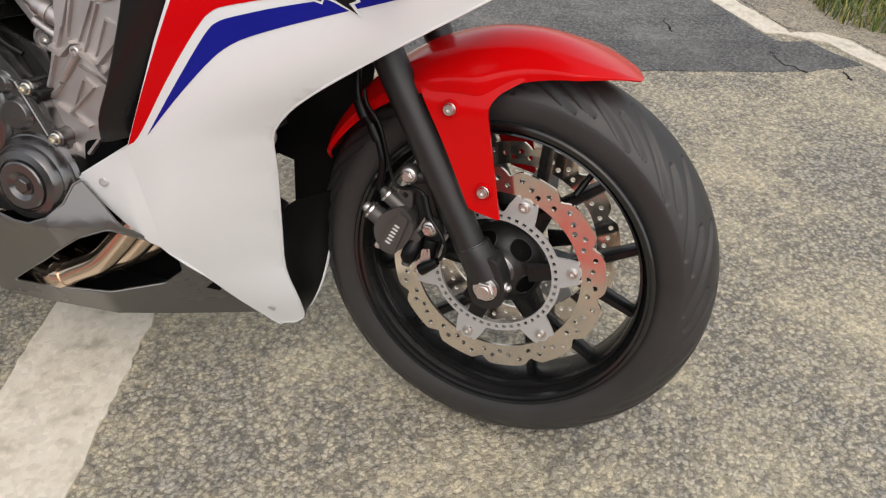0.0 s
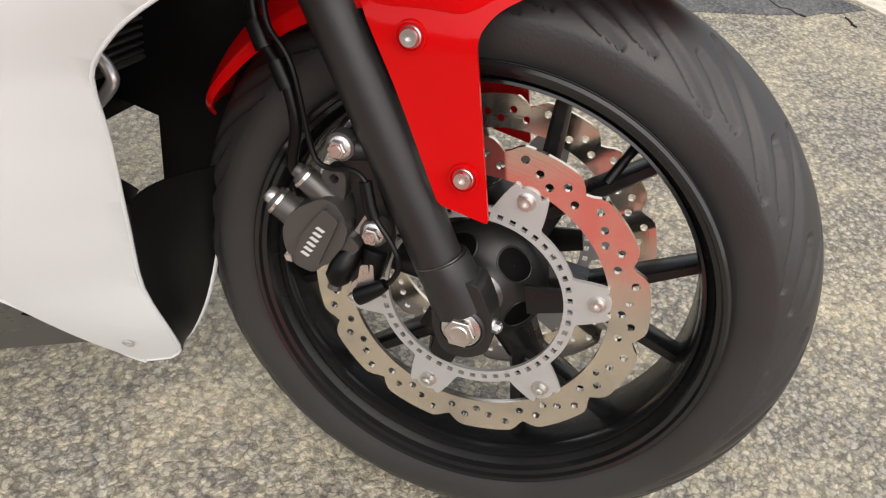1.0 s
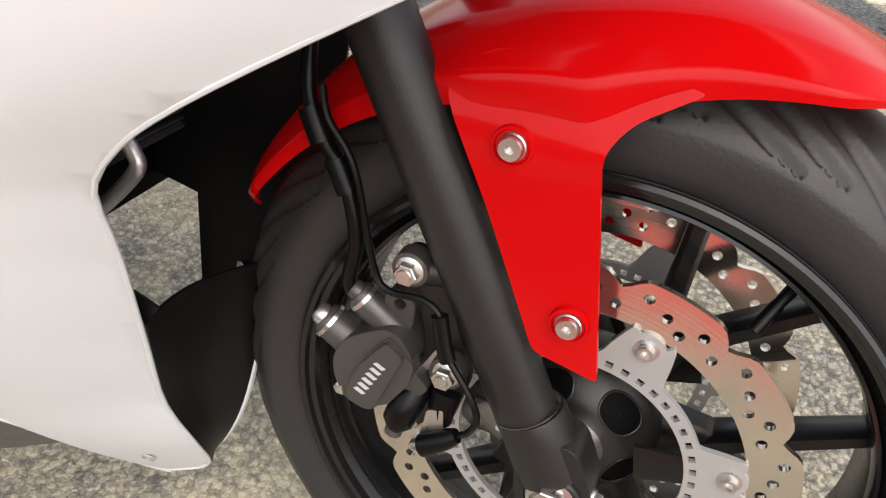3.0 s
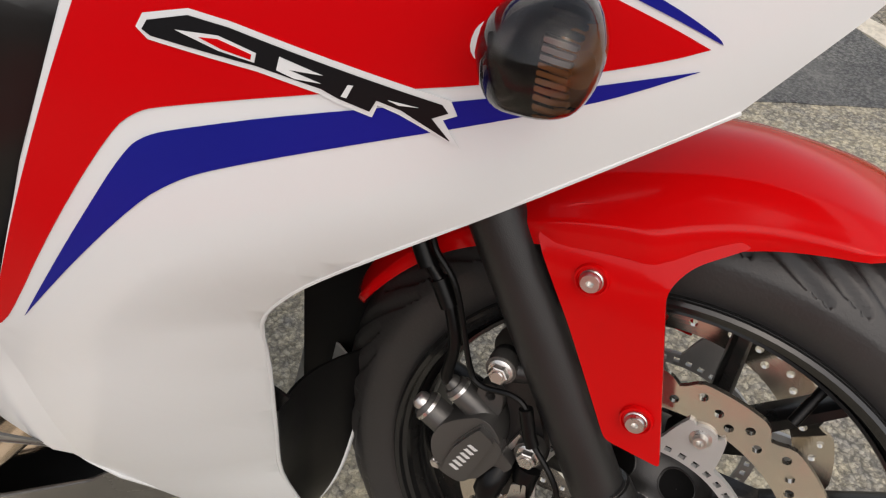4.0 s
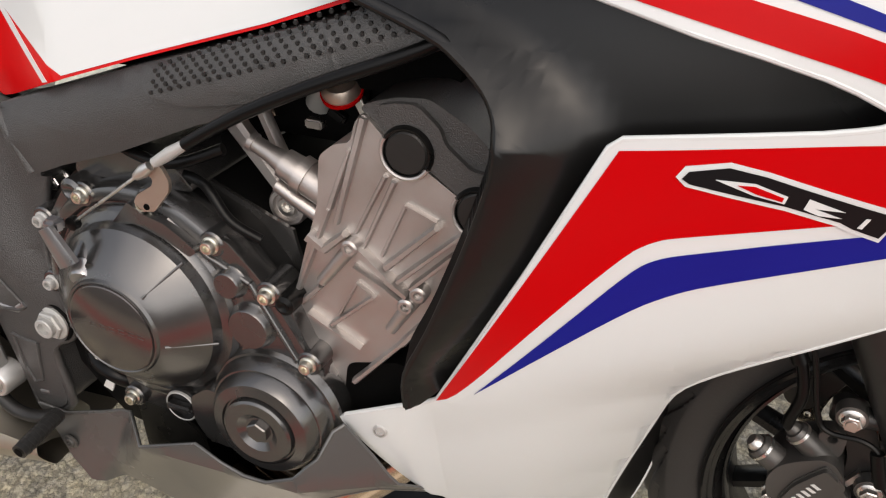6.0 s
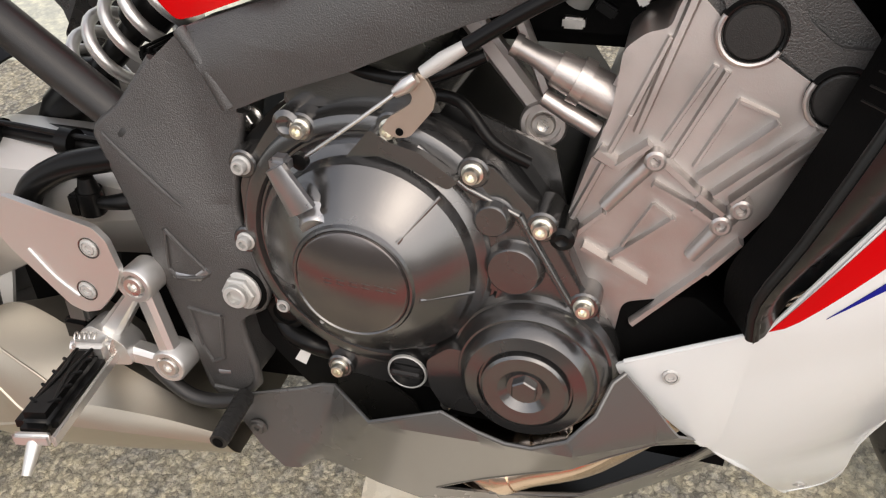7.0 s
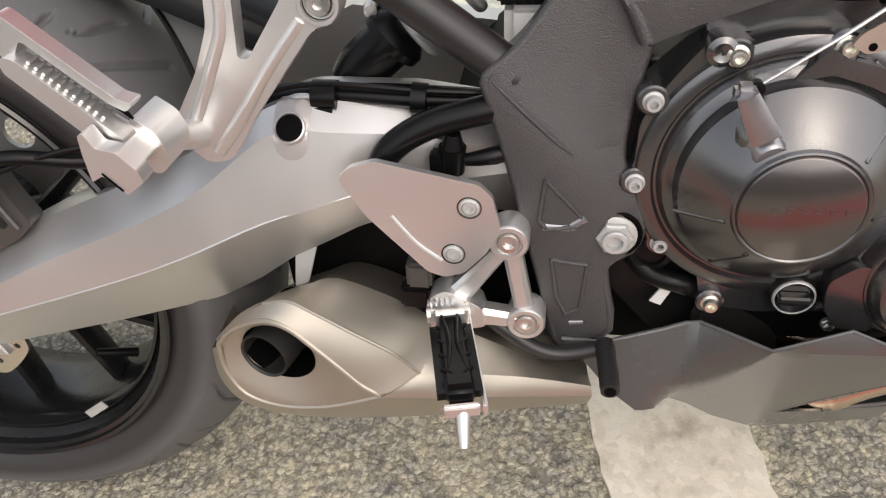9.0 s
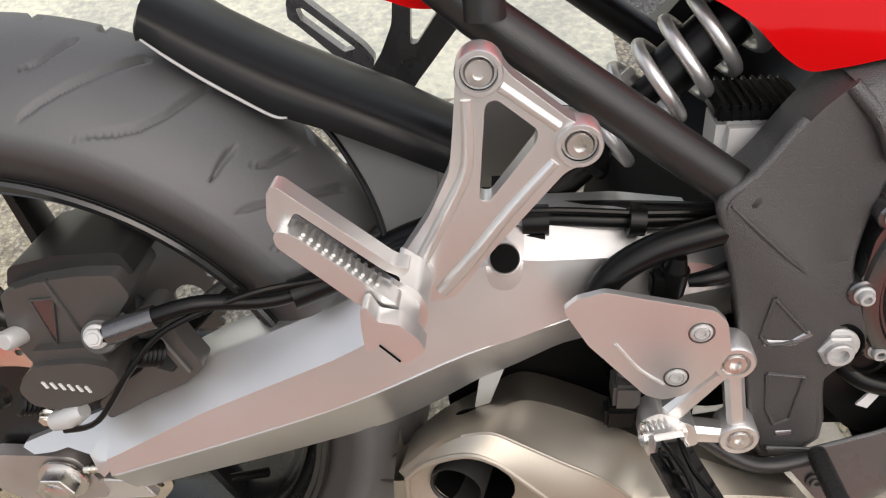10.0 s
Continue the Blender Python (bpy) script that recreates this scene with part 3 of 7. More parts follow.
def bell_window(deg0, f=1.0):
    """The rounded outline of one window, lying on the bell; f shrinks it towards its middle."""
    out = []
    for k in range(28):
        a = 2 * math.pi * k / 28
        r = 0.0455 + 0.0112 * f * math.copysign(abs(math.sin(a)) ** 0.85, math.sin(a))
        x, z = polar(r, deg0 + 22.0 * f * math.copysign(abs(math.cos(a)) ** 0.85, math.cos(a)))
        out.append((x, bell_y(r), z))
    return out


for k in range(5):
    loop = bell_window(50 + 72 * k)
    part("window_lip", moved(tube([*loop, loop[0]], 0.0010, 8, 1), STEERED), FRAME, front_rim)
    # near-black sheet on the closed bell paints the shade inside the window
    bm = bmesh.new()
    rings = [[bm.verts.new((x, y - 0.0007, z)) for x, y, z in bell_window(50 + 72 * k, f)] for f in (0.98, 0.75, 0.5, 0.25, 0.03)]
    for p, q in zip(rings, rings[1:]):
        for j in range(28):
            bm.faces.new((p[j], p[(j + 1) % 28], q[(j + 1) % 28], q[j]))
    part("window_shade", moved(bm, STEERED), DARK, front_rim, "near-black sheet standing for an opening in the hub")
part("hub_core", moved(lathe([(0.0, -0.036), (0.030, -0.034), (0.030, 0.036), (0, 0.04)], 40), STEERED), DARK, front_rim)
bm = lathe([(0.0, -0.078), (0.017, -0.078), (0.017, -0.073), (0.0195, -0.071), (0.0195, -0.066), (0.0175, -0.064), (0.0175, -0.061), (0.021, -0.058), (0.021, -0.054), (0.026, -0.050), (0, -0.05)], 32)
part("axle_spacer", moved(bm, STEERED), ENGINE, front_rim)
bm = tube([(*polar(0.199, 56.0)[:1], -0.006, polar(0.199, 56.0)[1]), (polar(0.172, 55.5)[0], -0.022, polar(0.172, 55.5)[1])], [0.0055, 0.0035], 10, 1)
bm = merged(bm, tube([(polar(0.180, 55.7)[0], -0.018, polar(0.180, 55.7)[1]), (polar(0.160, 55)[0], -0.03, polar(0.160, 55)[1])], 0.0048, 10, 1))
part("valve", moved(bm, STEERED), HOSE, front_rim, "black rubber tyre valve")


turned(DISC, HUB, 0.07)


def brake_disc(y, flip):
    TURNED = STEERED @ Matrix.Translation((0, 0, 0.003)) @ Matrix.Diagonal((0.98, 1, 0.98, 1))
    holes = []
    for k in range(12):
        for off, r in ((-6.8, 0.1500), (-13.1, 0.1430), (-18.4, 0.1365), (-23.4, 0.1462), (-29.3, 0.1378)):
            holes.append(circle(*polar(r, 57.5 + 30 * k + off), 0.0039, 12))
    ring = plate(wavy(0.1615, 0.012, 12, 57.5), y - 0.0024, y + 0.0024, [circle(0, 0, 0.1262, 96), *holes])
    disc = part("brake_disc", moved(ring, TURNED), DISC, bike, "drilled wave-edged steel brake disc", 30)
    arms = []
    for i in range(240):
        a = 360 * i / 240
        k = (a - 13.8 + 30) % 60 - 30
        r = 0.0975
        if abs(k) < 14:
            r = max(r, min(0.1275, 0.0975 + 0.030 * (1 - (abs(k) / 14)) * 2.1))
            if abs(k) < 5.5:
                r = 0.1155 + math.sqrt(max(0, 0.0125 ** 2 - (0.1155 * math.sin(radians(k))) ** 2))
        arms.append(polar(r, a))
    slots = []
    for i in range(48):
        a, w = 7.5 * i, 1.75
        slots.append([polar(0.0885, a - w), polar(0.0935, a - w), polar(0.0935, a + w), polar(0.0885, a + w)])
    s = 1 if flip else -1
    bm = plate(arms, y + s * 0.001, y + s * 0.0055, [circle(0, 0, 0.0850, 72), *slots])
    part("carrier", moved(bm, TURNED), CARRIER, disc, "pale grey slotted disc carrier", 30)
    for k in range(6):
        x, z = polar(0.1155, 13.8 + 60 * k)
        turn = Matrix.Rotation(math.pi if flip else 0, 4, "Z")
        put_bolt((0, 0, 0), 0.0062, 0.0065, STEEL, disc, "disc_bolt", frame_m=TURNED @ Matrix.Translation((x, y + s * 0.0045, z)) @ turn, flange=0.0088, socket=0.5)
    for k in range(3):
        bm = beam(polar(0.05, 13.8 + 120 * k), polar(0.087, 13.8 + 120 * k), 0.03, 0.024, 0.006, 0.005, y + s * 0.002)
        part("carrier_arm", moved(bm, TURNED), RIM, disc)
    return disc


brake_disc(-0.0555, False)
brake_disc(0.0595, True)

# ---- forks ----
LEG = [Vector((-0.0255, 0, 0.039)), Vector((-0.255, 0, 0.458))]
for s in (-1, 1):
    y = s * 0.086
    a, b = LEG[0] + Vector((0, y, 0)), LEG[1] + Vector((0, y, 0))
    leg = part("fork_leg", moved(tube([a, b], 0.0222, 28, 1), STEERED), FRAME, bike, "satin black fork leg")
    d = (b - a).normalized()
    off = Vector((0.0045, 0, 0.0))
    part("fork_bottom", moved(merged(tube([a + off - d * 0.034, a + off - d * 0.006, a + off + d * 0.013, a + off + d * 0.0165], [0.0258, 0.0256, 0.0244, 0.0234], 32, 1),
         plate(rounded([(-0.026, -0.010), (-0.014, -0.033), (0.008, -0.035), (0.029, -0.021), (0.027, 0.012), (0.008, 0.048), (-0.031, 0.036)], 0.012), y - 0.017, y + 0.016, bevel=0.0035, seg=3)), STEERED), FRAME, leg)
    part("fork_sleeve", moved(tube([a + d * 0.335, a + d * 0.350, a + d * 0.47], [0.0225, 0.0275, 0.0285], 28, 1), STEERED), FRAME, leg)
    part("fork_collar", moved(tube([a + off * 0.5 + d * 0.0160, a + off * 0.5 + d * 0.0172], 0.0237, 32, 1), STEERED), ENGINE, leg, "worn bare metal ring")
    part("nut_seat", moved(lathe([(0.0215, 0.004), (0.0215, -0.002), (0.0195, -0.0035), (0.0185, -0.002), (0, -0.002)], 36), STEERED @ Matrix.Translation((0.001, y - 0.017, -0.001))), FRAME, leg)
    put_bolt((0.001, y - 0.019, -0.001), 0.0142, 0.010, STEEL, leg, "axle_nut", "bright flanged axle bolt", frame_m=STEERED, hexed=True)
    bm = moved(bolt(0.0058, 0.008, hexed=True), STEERED @ along((0.026, y - 0.009, 0.004), (-0.9, 0.25, 0)))
    part("pinch_bolt", bm, STEEL, leg)


# ---- front mudguard ----
def guard():
    """The mudguard: an upright side, a crease, a sloping shoulder, a second soft crease and a domed crown."""
    bm = bmesh.new()
    rings = []
    side = [(1.0, 0.0), (1.0, 0.16), (0.995, 0.30), (0.985, 0.335), (0.965, 0.365), (0.90, 0.48), (0.82, 0.61), (0.73, 0.735), (0.70, 0.768), (0.66, 0.795), (0.52, 0.87), (0.38, 0.93), (0.22, 0.975), (0.08, 0.997)]
    section = [(-u, v) for u, v in side] + [(u, v) for u, v in reversed(side)]
    for i in range(61):
        deg = 63.0 + (157.0 - 63.0) * i / 60
        if deg < 98:
            t = (deg - 63) / 35
            top = 0.329 + 0.008 * min(1, t * 1.4)
            low = 0.331 - 0.066 * t ** 1.0
            half = 0.081 * min(1, (t * 3.0 + 0.02)) ** 0.55 + 0.013 * max(0.0, (t - 0.55) / 0.45) ** 1.5
        elif deg < 112:
            t = (deg - 98) / 14
            top, low, half = 0.337 - 0.004 * t, 0.265 + 0.012 * t, 0.094
        else:
            t = (deg - 112) / 45
            top, low, half = 0.333 - 0.021 * t, 0.277 + 0.019 * t, 0.094 - 0.020 * min(1.0, t * 2.2)
            if deg > 148:
                half *= 1 - 0.45 * ((deg - 148) / 9) ** 2
        low = min(low, top - 0.002)
        ring = []
        for u, v in section:
            y, r = half * u, low + (top - low) * v
            x, z = polar(r, deg)
            ring.append(bm.verts.new((x, y, z)))
        rings.append(ring)
    for p, q in zip(rings, rings[1:]):
        for j in range(len(section) - 1):
            bm.faces.new((p[j], p[j + 1], q[j + 1], q[j]))
    bmesh.ops.recalc_face_normals(bm, faces=bm.faces)
    bmesh.ops.solidify(bm, geom=list(bm.faces), thickness=0.003)
    return bm


mudguard = part("front_mudguard", moved(guard(), STEERED), RED, bike, "gloss red plastic front mudguard", 50)
for s in (-1, 1):
    out = [(-0.116, 0.262), (-0.083, 0.203), (-0.036, 0.109), (0.008, 0.101), (-0.010, 0.186), (-0.023, 0.249), (-0.012, 0.268), (0.020, 0.290), (-0.04, 0.300), (-0.10, 0.288)]
    bm = skin(rounded(out, [0.004, 0.02, 0.006, 0.004, 0.02, 0.014, 0.012, 0.004, 0.01, 0.01]), lambda x, z: s * (0.0960 + 0.0015 * math.exp(-((z - 0.235) / 0.03) ** 2) - 0.30 * max(0, z - 0.250)), 0.004 * -s, 0.012)
    leg = part("mudguard_leg", moved(bm, STEERED), RED, mudguard, smooth=50)
    for x, z in ((-0.072, 0.2415), (-0.0175, 0.138)):
        turn = Matrix.Rotation(math.pi if s > 0 else 0, 4, "Z")
        at = STEERED @ Matrix.Translation((x, s * 0.0985, z)) @ turn
        part("bolt_dimple", moved(lathe([(0.0128, 0.002), (0.0122, -0.0014), (0.0108, -0.0016), (0.0098, 0.0004), (0, 0.0006)], 32), at), RED, mudguard)
        put_bolt((0, 0, 0), 0.0078, 0.0058, STEEL, mudguard, "guard_bolt", frame_m=at, flange=0.0086, socket=0.36)


# ---- front calipers, hoses and wiring ----
def caliper(s):
    m = STEERED @ Matrix.Diagonal((1, -s, 1, 1))
    body = [(-0.171, 0.055), (-0.169, 0.038), (-0.160, 0.021), (-0.140, 0.016), (-0.125, 0.034), (-0.119, 0.050), (-0.111, 0.065), (-0.112, 0.078), (-0.122, 0.091), (-0.133, 0.094), (-0.150, 0.084), (-0.164, 0.072)]
    cal = part("front_caliper", moved(plate(rounded(body, 0.007), -0.106, -0.050, bevel=0.008, seg=3), m), CALIPER, bike, "dark grey brake caliper", 60)
    face = [(-0.1568, 0.0300), (-0.1557, 0.0407), (-0.1494, 0.0604), (-0.1376, 0.0786), (-0.1290, 0.0899), (-0.1088, 0.0715), (-0.1120, 0.0540), (-0.1255, 0.0305), (-0.1340, 0.0255), (-0.1520, 0.0245)]
    part("caliper_shoulder", moved(plate(rounded(face, 0.004), -0.1075, -0.096, bevel=0.002, seg=2), m), CALIPER, cal, smooth=40)
    front = [(-0.1555, 0.0308), (-0.1545, 0.0405), (-0.1483, 0.0594), (-0.1366, 0.0774), (-0.1288, 0.0880), (-0.1158, 0.0790), (-0.1338, 0.0275), (-0.1512, 0.0258)]
    part("caliper_face", moved(plate(rounded(front, 0.0035), -0.1125, -0.104, bevel=0.0012, seg=2), m), CALIPER, cal, smooth=40)
    part("caliper_waist", moved(plate(rounded([(-0.132, 0.040), (-0.112, 0.064), (-0.098, 0.052), (-0.118, 0.026)], 0.005), -0.102, -0.070, bevel=0.004), m), CALIPER, cal)
    # the maker's mark as plain slanted bars
    d = Vector((0.014, 0.029)).normalized()
    n = Vector((d.y, -d.x))
    for k in range(6):
        c = Vector((-0.1452, 0.0395)) + d * (0.0061 * k)
        w, h = (0.0014, 0.0038)
        pts = [c + d * a + n * (b + a * 0.5) for a, b in ((-w, -h), (w, -h), (w, h), (-w, h))]
        part("mark_bar", moved(plate([tuple(p) for p in pts], -0.1131, -0.1118), m), FOIL, cal)
    for a, b, r in (((-0.150, -0.088, 0.052), (-0.186, -0.092, 0.076), 0.0135), ((-0.128, -0.088, 0.080), (-0.161, -0.092, 0.106), 0.0115)):
        a, b = Vector(a), Vector(b)
        u = (b - a).normalized()
        part("piston_boss", moved(merged(tube([a, a + u * 0.018, b - u * 0.004, b], [r * 1.12, r, r * 0.96, r * 0.80], 24, 1)), m), CALIPER, cal, smooth=40)
        part("boss_ring", moved(tube([b - u * 0.007, b - u * 0.004], r * 1.03, 24, 1), m), STEEL, cal)
        part("bleed_cap", moved(merged(tube([b - u * 0.002, b + u * 0.004, b + u * 0.007], [r * 0.62, r * 0.60, r * 0.42], 16, 1)), m), STEEL if r > 0.012 else CALIPER, cal)
    part("caliper_ear", moved(plate(rounded([(-0.142, 0.112), (-0.131, 0.120), (-0.119, 0.113), (-0.119, 0.090), (-0.132, 0.082), (-0.140, 0.095)], 0.007), -0.092, -0.078, [circle(-0.130, 0.107, 0.0042, 16)], bevel=0.003), m), CALIPER, cal)
    brk = [(-0.141, 0.135), (-0.131, 0.147), (-0.112, 0.144), (-0.098, 0.120), (-0.083, 0.082), (-0.076, 0.052), (-0.084, 0.010), (-0.100, -0.006), (-0.114, 0.002), (-0.110, 0.040), (-0.112, 0.085), (-0.124, 0.118)]
    part("bracket", moved(plate(rounded(brk, 0.007), -0.084, -0.070, bevel=0.004), m), FRAME, cal)
    part("hanger_arm", moved(tube([(-0.129, -0.088, 0.136), (-0.106, -0.086, 0.138), (-0.085, -0.082, 0.140)], [0.012, 0.0095, 0.0095], 16, 1), m), FRAME, cal)
    for x, z in ((-0.1237, 0.1405), (-0.0890, 0.0675)):
        part("boss", moved(merged(lathe([(0, 0), (0.0125, 0), (0.0130, 0.012), (0, 0.012)], 24)), m @ Matrix.Translation((x, -0.098, z))), CALIPER, cal)
        put_bolt((x, -0.098, z), 0.0082, 0.009, STEEL, cal, "caliper_bolt", frame_m=m, hexed=True)
    put_bolt((-0.1640, -0.094, 0.0265), 0.0055, 0.012, STEEL, cal, "pad_pin", frame_m=m, hexed=True)
    part("pin_boot", moved(tube([(-0.108, -0.085, 0.046), (-0.113, -0.098, 0.034), (-0.1165, -0.106, 0.018), (-0.1175, -0.108, 0.012)], [0.010, 0.0125, 0.0115, 0.0060], 20, 1), m), HOSE, cal, "black rubber slide boot", 50)
    part("boot_tip", moved(tube([(-0.1172, -0.107, 0.015), (-0.1182, -0.109, 0.008)], 0.0066, 8, 1), m), CALIPER, cal)
    part("pad_edge", moved(plate([(-0.116, 0.046), (-0.112, 0.044), (-0.097, 0.074), (-0.101, 0.078)], -0.090, -0.078), m), STEEL, cal)
    part("sensor_body", moved(merged(tube([(-0.088, -0.090, 0.046), (-0.089, -0.094, 0.036), (-0.088, -0.096, 0.022)], [0.011, 0.0105, 0.008], 16, 1)), m), HOSE, cal)
    part("sensor_bracket", moved(plate(rounded([(-0.097, 0.036), (-0.085, 0.040), (-0.083, 0.022), (-0.096, 0.006), (-0.105, 0.002), (-0.106, 0.012), (-0.098, 0.022)], 0.003), -0.104, -0.101, bevel=0.001), m), STEEL, cal)
    part("speed_sensor", moved(tube([(-0.095, -0.108, 0.006), (-0.090, -0.108, 0.010), (-0.078, -0.106, 0.019), (-0.072, -0.105, 0.024)], [0.0085, 0.0085, 0.0075, 0.0055], 16, 1), m), HOSE, cal)
    put_bolt((-0.100, -0.104, 0.003), 0.0050, 0.006, STEEL, cal, "sensor_bolt", frame_m=m, socket=0.5)
    return cal


caliper(-1)
caliper(1)
bm = tube([(-0.161, -0.092, 0.106), (-0.168, -0.094, 0.114), (-0.165, -0.094, 0.150), (-0.178, -0.09, 0.188), (-0.199, -0.085, 0.212), (-0.212, -0.08, 0.250), (-0.22, -0.05, 0.33)], 0.0052, 12)
hose = part("brake_hose", moved(bm, STEERED), HOSE, bike, "black rubber brake hose")
part("hose_grommet", moved(merged(tube([(-0.174, -0.0905, 0.178), (-0.186, -0.088, 0.198)], 0.0078, 14, 1), tube([(-0.196, -0.087, 0.206), (-0.208, -0.083, 0.226)], 0.0085, 14, 1)), STEERED), HOSE, hose)
bm = tube([(-0.196, -0.09, 0.245), (-0.190, -0.092, 0.225), (-0.169, -0.095, 0.199), (-0.149, -0.098, 0.135), (-0.136, -0.10, 0.121), (-0.111, -0.102, 0.124), (-0.097, -0.104, 0.117), (-0.090, -0.107, 0.095), (-0.068, -0.112, 0.071), (-0.059, -0.113, 0.053), (-0.064, -0.110, 0.035), (-0.074, -0.104, 0.022)], 0.0026, 8)
wire = part("sensor_wire", moved(bm, STEERED), HOSE, bike, "thin black sensor wire")
part("wire_clip", moved(tube([(-0.0975, -0.104, 0.118), (-0.0905, -0.107, 0.097), (-0.086, -0.108, 0.088)], 0.0058, 10, 1), STEERED), HOSE, wire)

# ---- fairing ----
def flank(x, z):
    """The right flank of the fairing: how far out it stands at x, z; below the crease it turns in."""
    y = 0.386 + 1.168 * x - 1.267 * z + 0.859 * x * x - 0.825 * x * z + 0.733 * z * z
    ridge = 0.737 + (x - 0.02) * 0.575
    below = ridge - z
    if below > 0 and x > -0.46:
        y += 0.11 * min(below, 0.05)
    if z < 0.62:
        k = max(0.0, min(1.0, (x - lerp(z, ARCH) + 0.15) / 0.15))
        y += lerp(z, CURL) * k ** 2.2
    return y


# the arch edge behind the front wheel, and how far the panel curls in along it
ARCH = [(0.13, -0.318), (0.15, -0.305), (0.19, -0.303), (0.26, -0.310), (0.339, -0.300), (0.44, -0.284), (0.50, -0.274), (0.53, -0.254), (0.556, -0.226), (0.62, -0.131)]
CURL = [(0.13, 0.0), (0.20, 0.012), (0.28, 0.034), (0.36, 0.040), (0.44, 0.036), (0.50, 0.024), (0.56, 0.010), (0.62, 0.0)]


FLANK = [(-0.540, 0.4105), (-0.532, 0.417), (-0.452, 0.470), (-0.444, 0.476), (-0.384, 0.611), (-0.343, 0.708), (-0.336, 0.714), (-0.2992, 0.7206), (-0.2674, 0.7259), (-0.2357, 0.7308), (-0.2201, 0.7341), (-0.2100, 0.7365), (-0.2045, 0.7389), (-0.2018, 0.7410), (-0.2013, 0.7428), (-0.2035, 0.7447), (-0.2092, 0.7477),
         (-0.2250, 0.7545), (-0.2408, 0.7598), (-0.2740, 0.7677), (-0.3076, 0.7743), (-0.372, 0.789), (-0.450, 0.806), (-0.450, 0.835), (-0.300, 0.822), (-0.200, 0.812), (-0.104, 0.808), (-0.035, 0.787), (0.009, 0.763), (0.030, 0.750), (0.024, 0.742), (-0.021, 0.689),
         (-0.108, 0.635), (-0.178, 0.590), (-0.226, 0.556), (-0.254, 0.530), (-0.274, 0.500), (-0.284, 0.440), (-0.300, 0.339), (-0.310, 0.260), (-0.303, 0.190), (-0.305, 0.150), (-0.318, 0.135), (-0.340, 0.133), (-0.350, 0.140), (-0.410, 0.255), (-0.445, 0.298)]


def sheet(name, outline, mat, parent, lift=0.0, thick=0.003, step=0.014, label="", surface=flank, smooth=50):
    return part(name, skin(outline, surface, thick, step, lift), mat, parent, label, smooth)


fairing = sheet("side_fairing", FLANK, WHITE, bike, label="gloss white side fairing with red and blue stripes")
part("fairing_lip", merged(tube([(x, flank(x, z) + 0.0015, z) for x, z in FLANK[31:43]], 0.0022, 8, 3)), WHITE, fairing)
part("fairing_edge", merged(tube([(x, flank(x, z) + 0.0015, z) for x, z in FLANK[1:23]], 0.0020, 8, 1)), WHITE, fairing)
part("fairing_lower_edge", merged(tube([(x, flank(x, z) + 0.0015, z) for x, z in [*FLANK[42:], FLANK[0]]], 0.0022, 8, 2)), WHITE, fairing)
RED_FIELD = [(-0.337, 0.7075), (-0.269, 0.7195), (-0.209, 0.7285), (-0.152, 0.7335), (-0.147, 0.7365), (-0.148, 0.7395), (-0.216, 0.7615), (-0.279, 0.7755), (-0.349, 0.7895), (-0.45, 0.808), (-0.45, 0.828), (-0.345, 0.8055), (-0.2464, 0.7870), (-0.2161, 0.7790), (-0.1861, 0.7705), (-0.1554, 0.7610),
             (-0.1251, 0.7507), (-0.0946, 0.7408), (-0.0622, 0.7287), (-0.0440, 0.7205), (-0.064, 0.7125), (-0.121, 0.6970), (-0.214, 0.6800), (-0.296, 0.6600), (-0.310, 0.6540), (-0.324, 0.6420), (-0.369, 0.5780), (-0.429, 0.4845), (-0.4445, 0.4755), (-0.384, 0.6050)]
sheet("red_field", soften(RED_FIELD), RED_DECAL, fairing, -0.0008, 0.0006, label="glossy red graphic")
BLUE_LOW = [(-0.414, 0.4935), (-0.350, 0.5860), (-0.318, 0.6320), (-0.305, 0.6430), (-0.284, 0.6505), (-0.228, 0.6670), (-0.128, 0.6890), (-0.046, 0.7095), (-0.084, 0.6915), (-0.127, 0.6775), (-0.212, 0.6510), (-0.270, 0.6300), (-0.292, 0.6190), (-0.316, 0.6010), (-0.367, 0.5470)]
sheet("blue_stripe", soften(BLUE_LOW), BLUE_DECAL, fairing, -0.0008, 0.0006, label="deep blue graphic stripe")
sheet("blue_stripe", soften([(-0.40, 0.828), (-0.318, 0.8100), (-0.2470, 0.7917), (-0.2168, 0.7838), (-0.1872, 0.7758), (-0.1561, 0.7655), (-0.1262, 0.7556), (-0.0955, 0.7450), (-0.0634, 0.7333), (-0.0390, 0.7232), (-0.0413, 0.7264), (-0.0658, 0.7393), (-0.0978, 0.7516), (-0.1289, 0.7640), (-0.1587, 0.7745), (-0.1889, 0.7838), (-0.2185, 0.7917), (-0.2413, 0.7985), (-0.32, 0.8190)]), BLUE_DECAL, fairing, -0.0008, 0.0006)
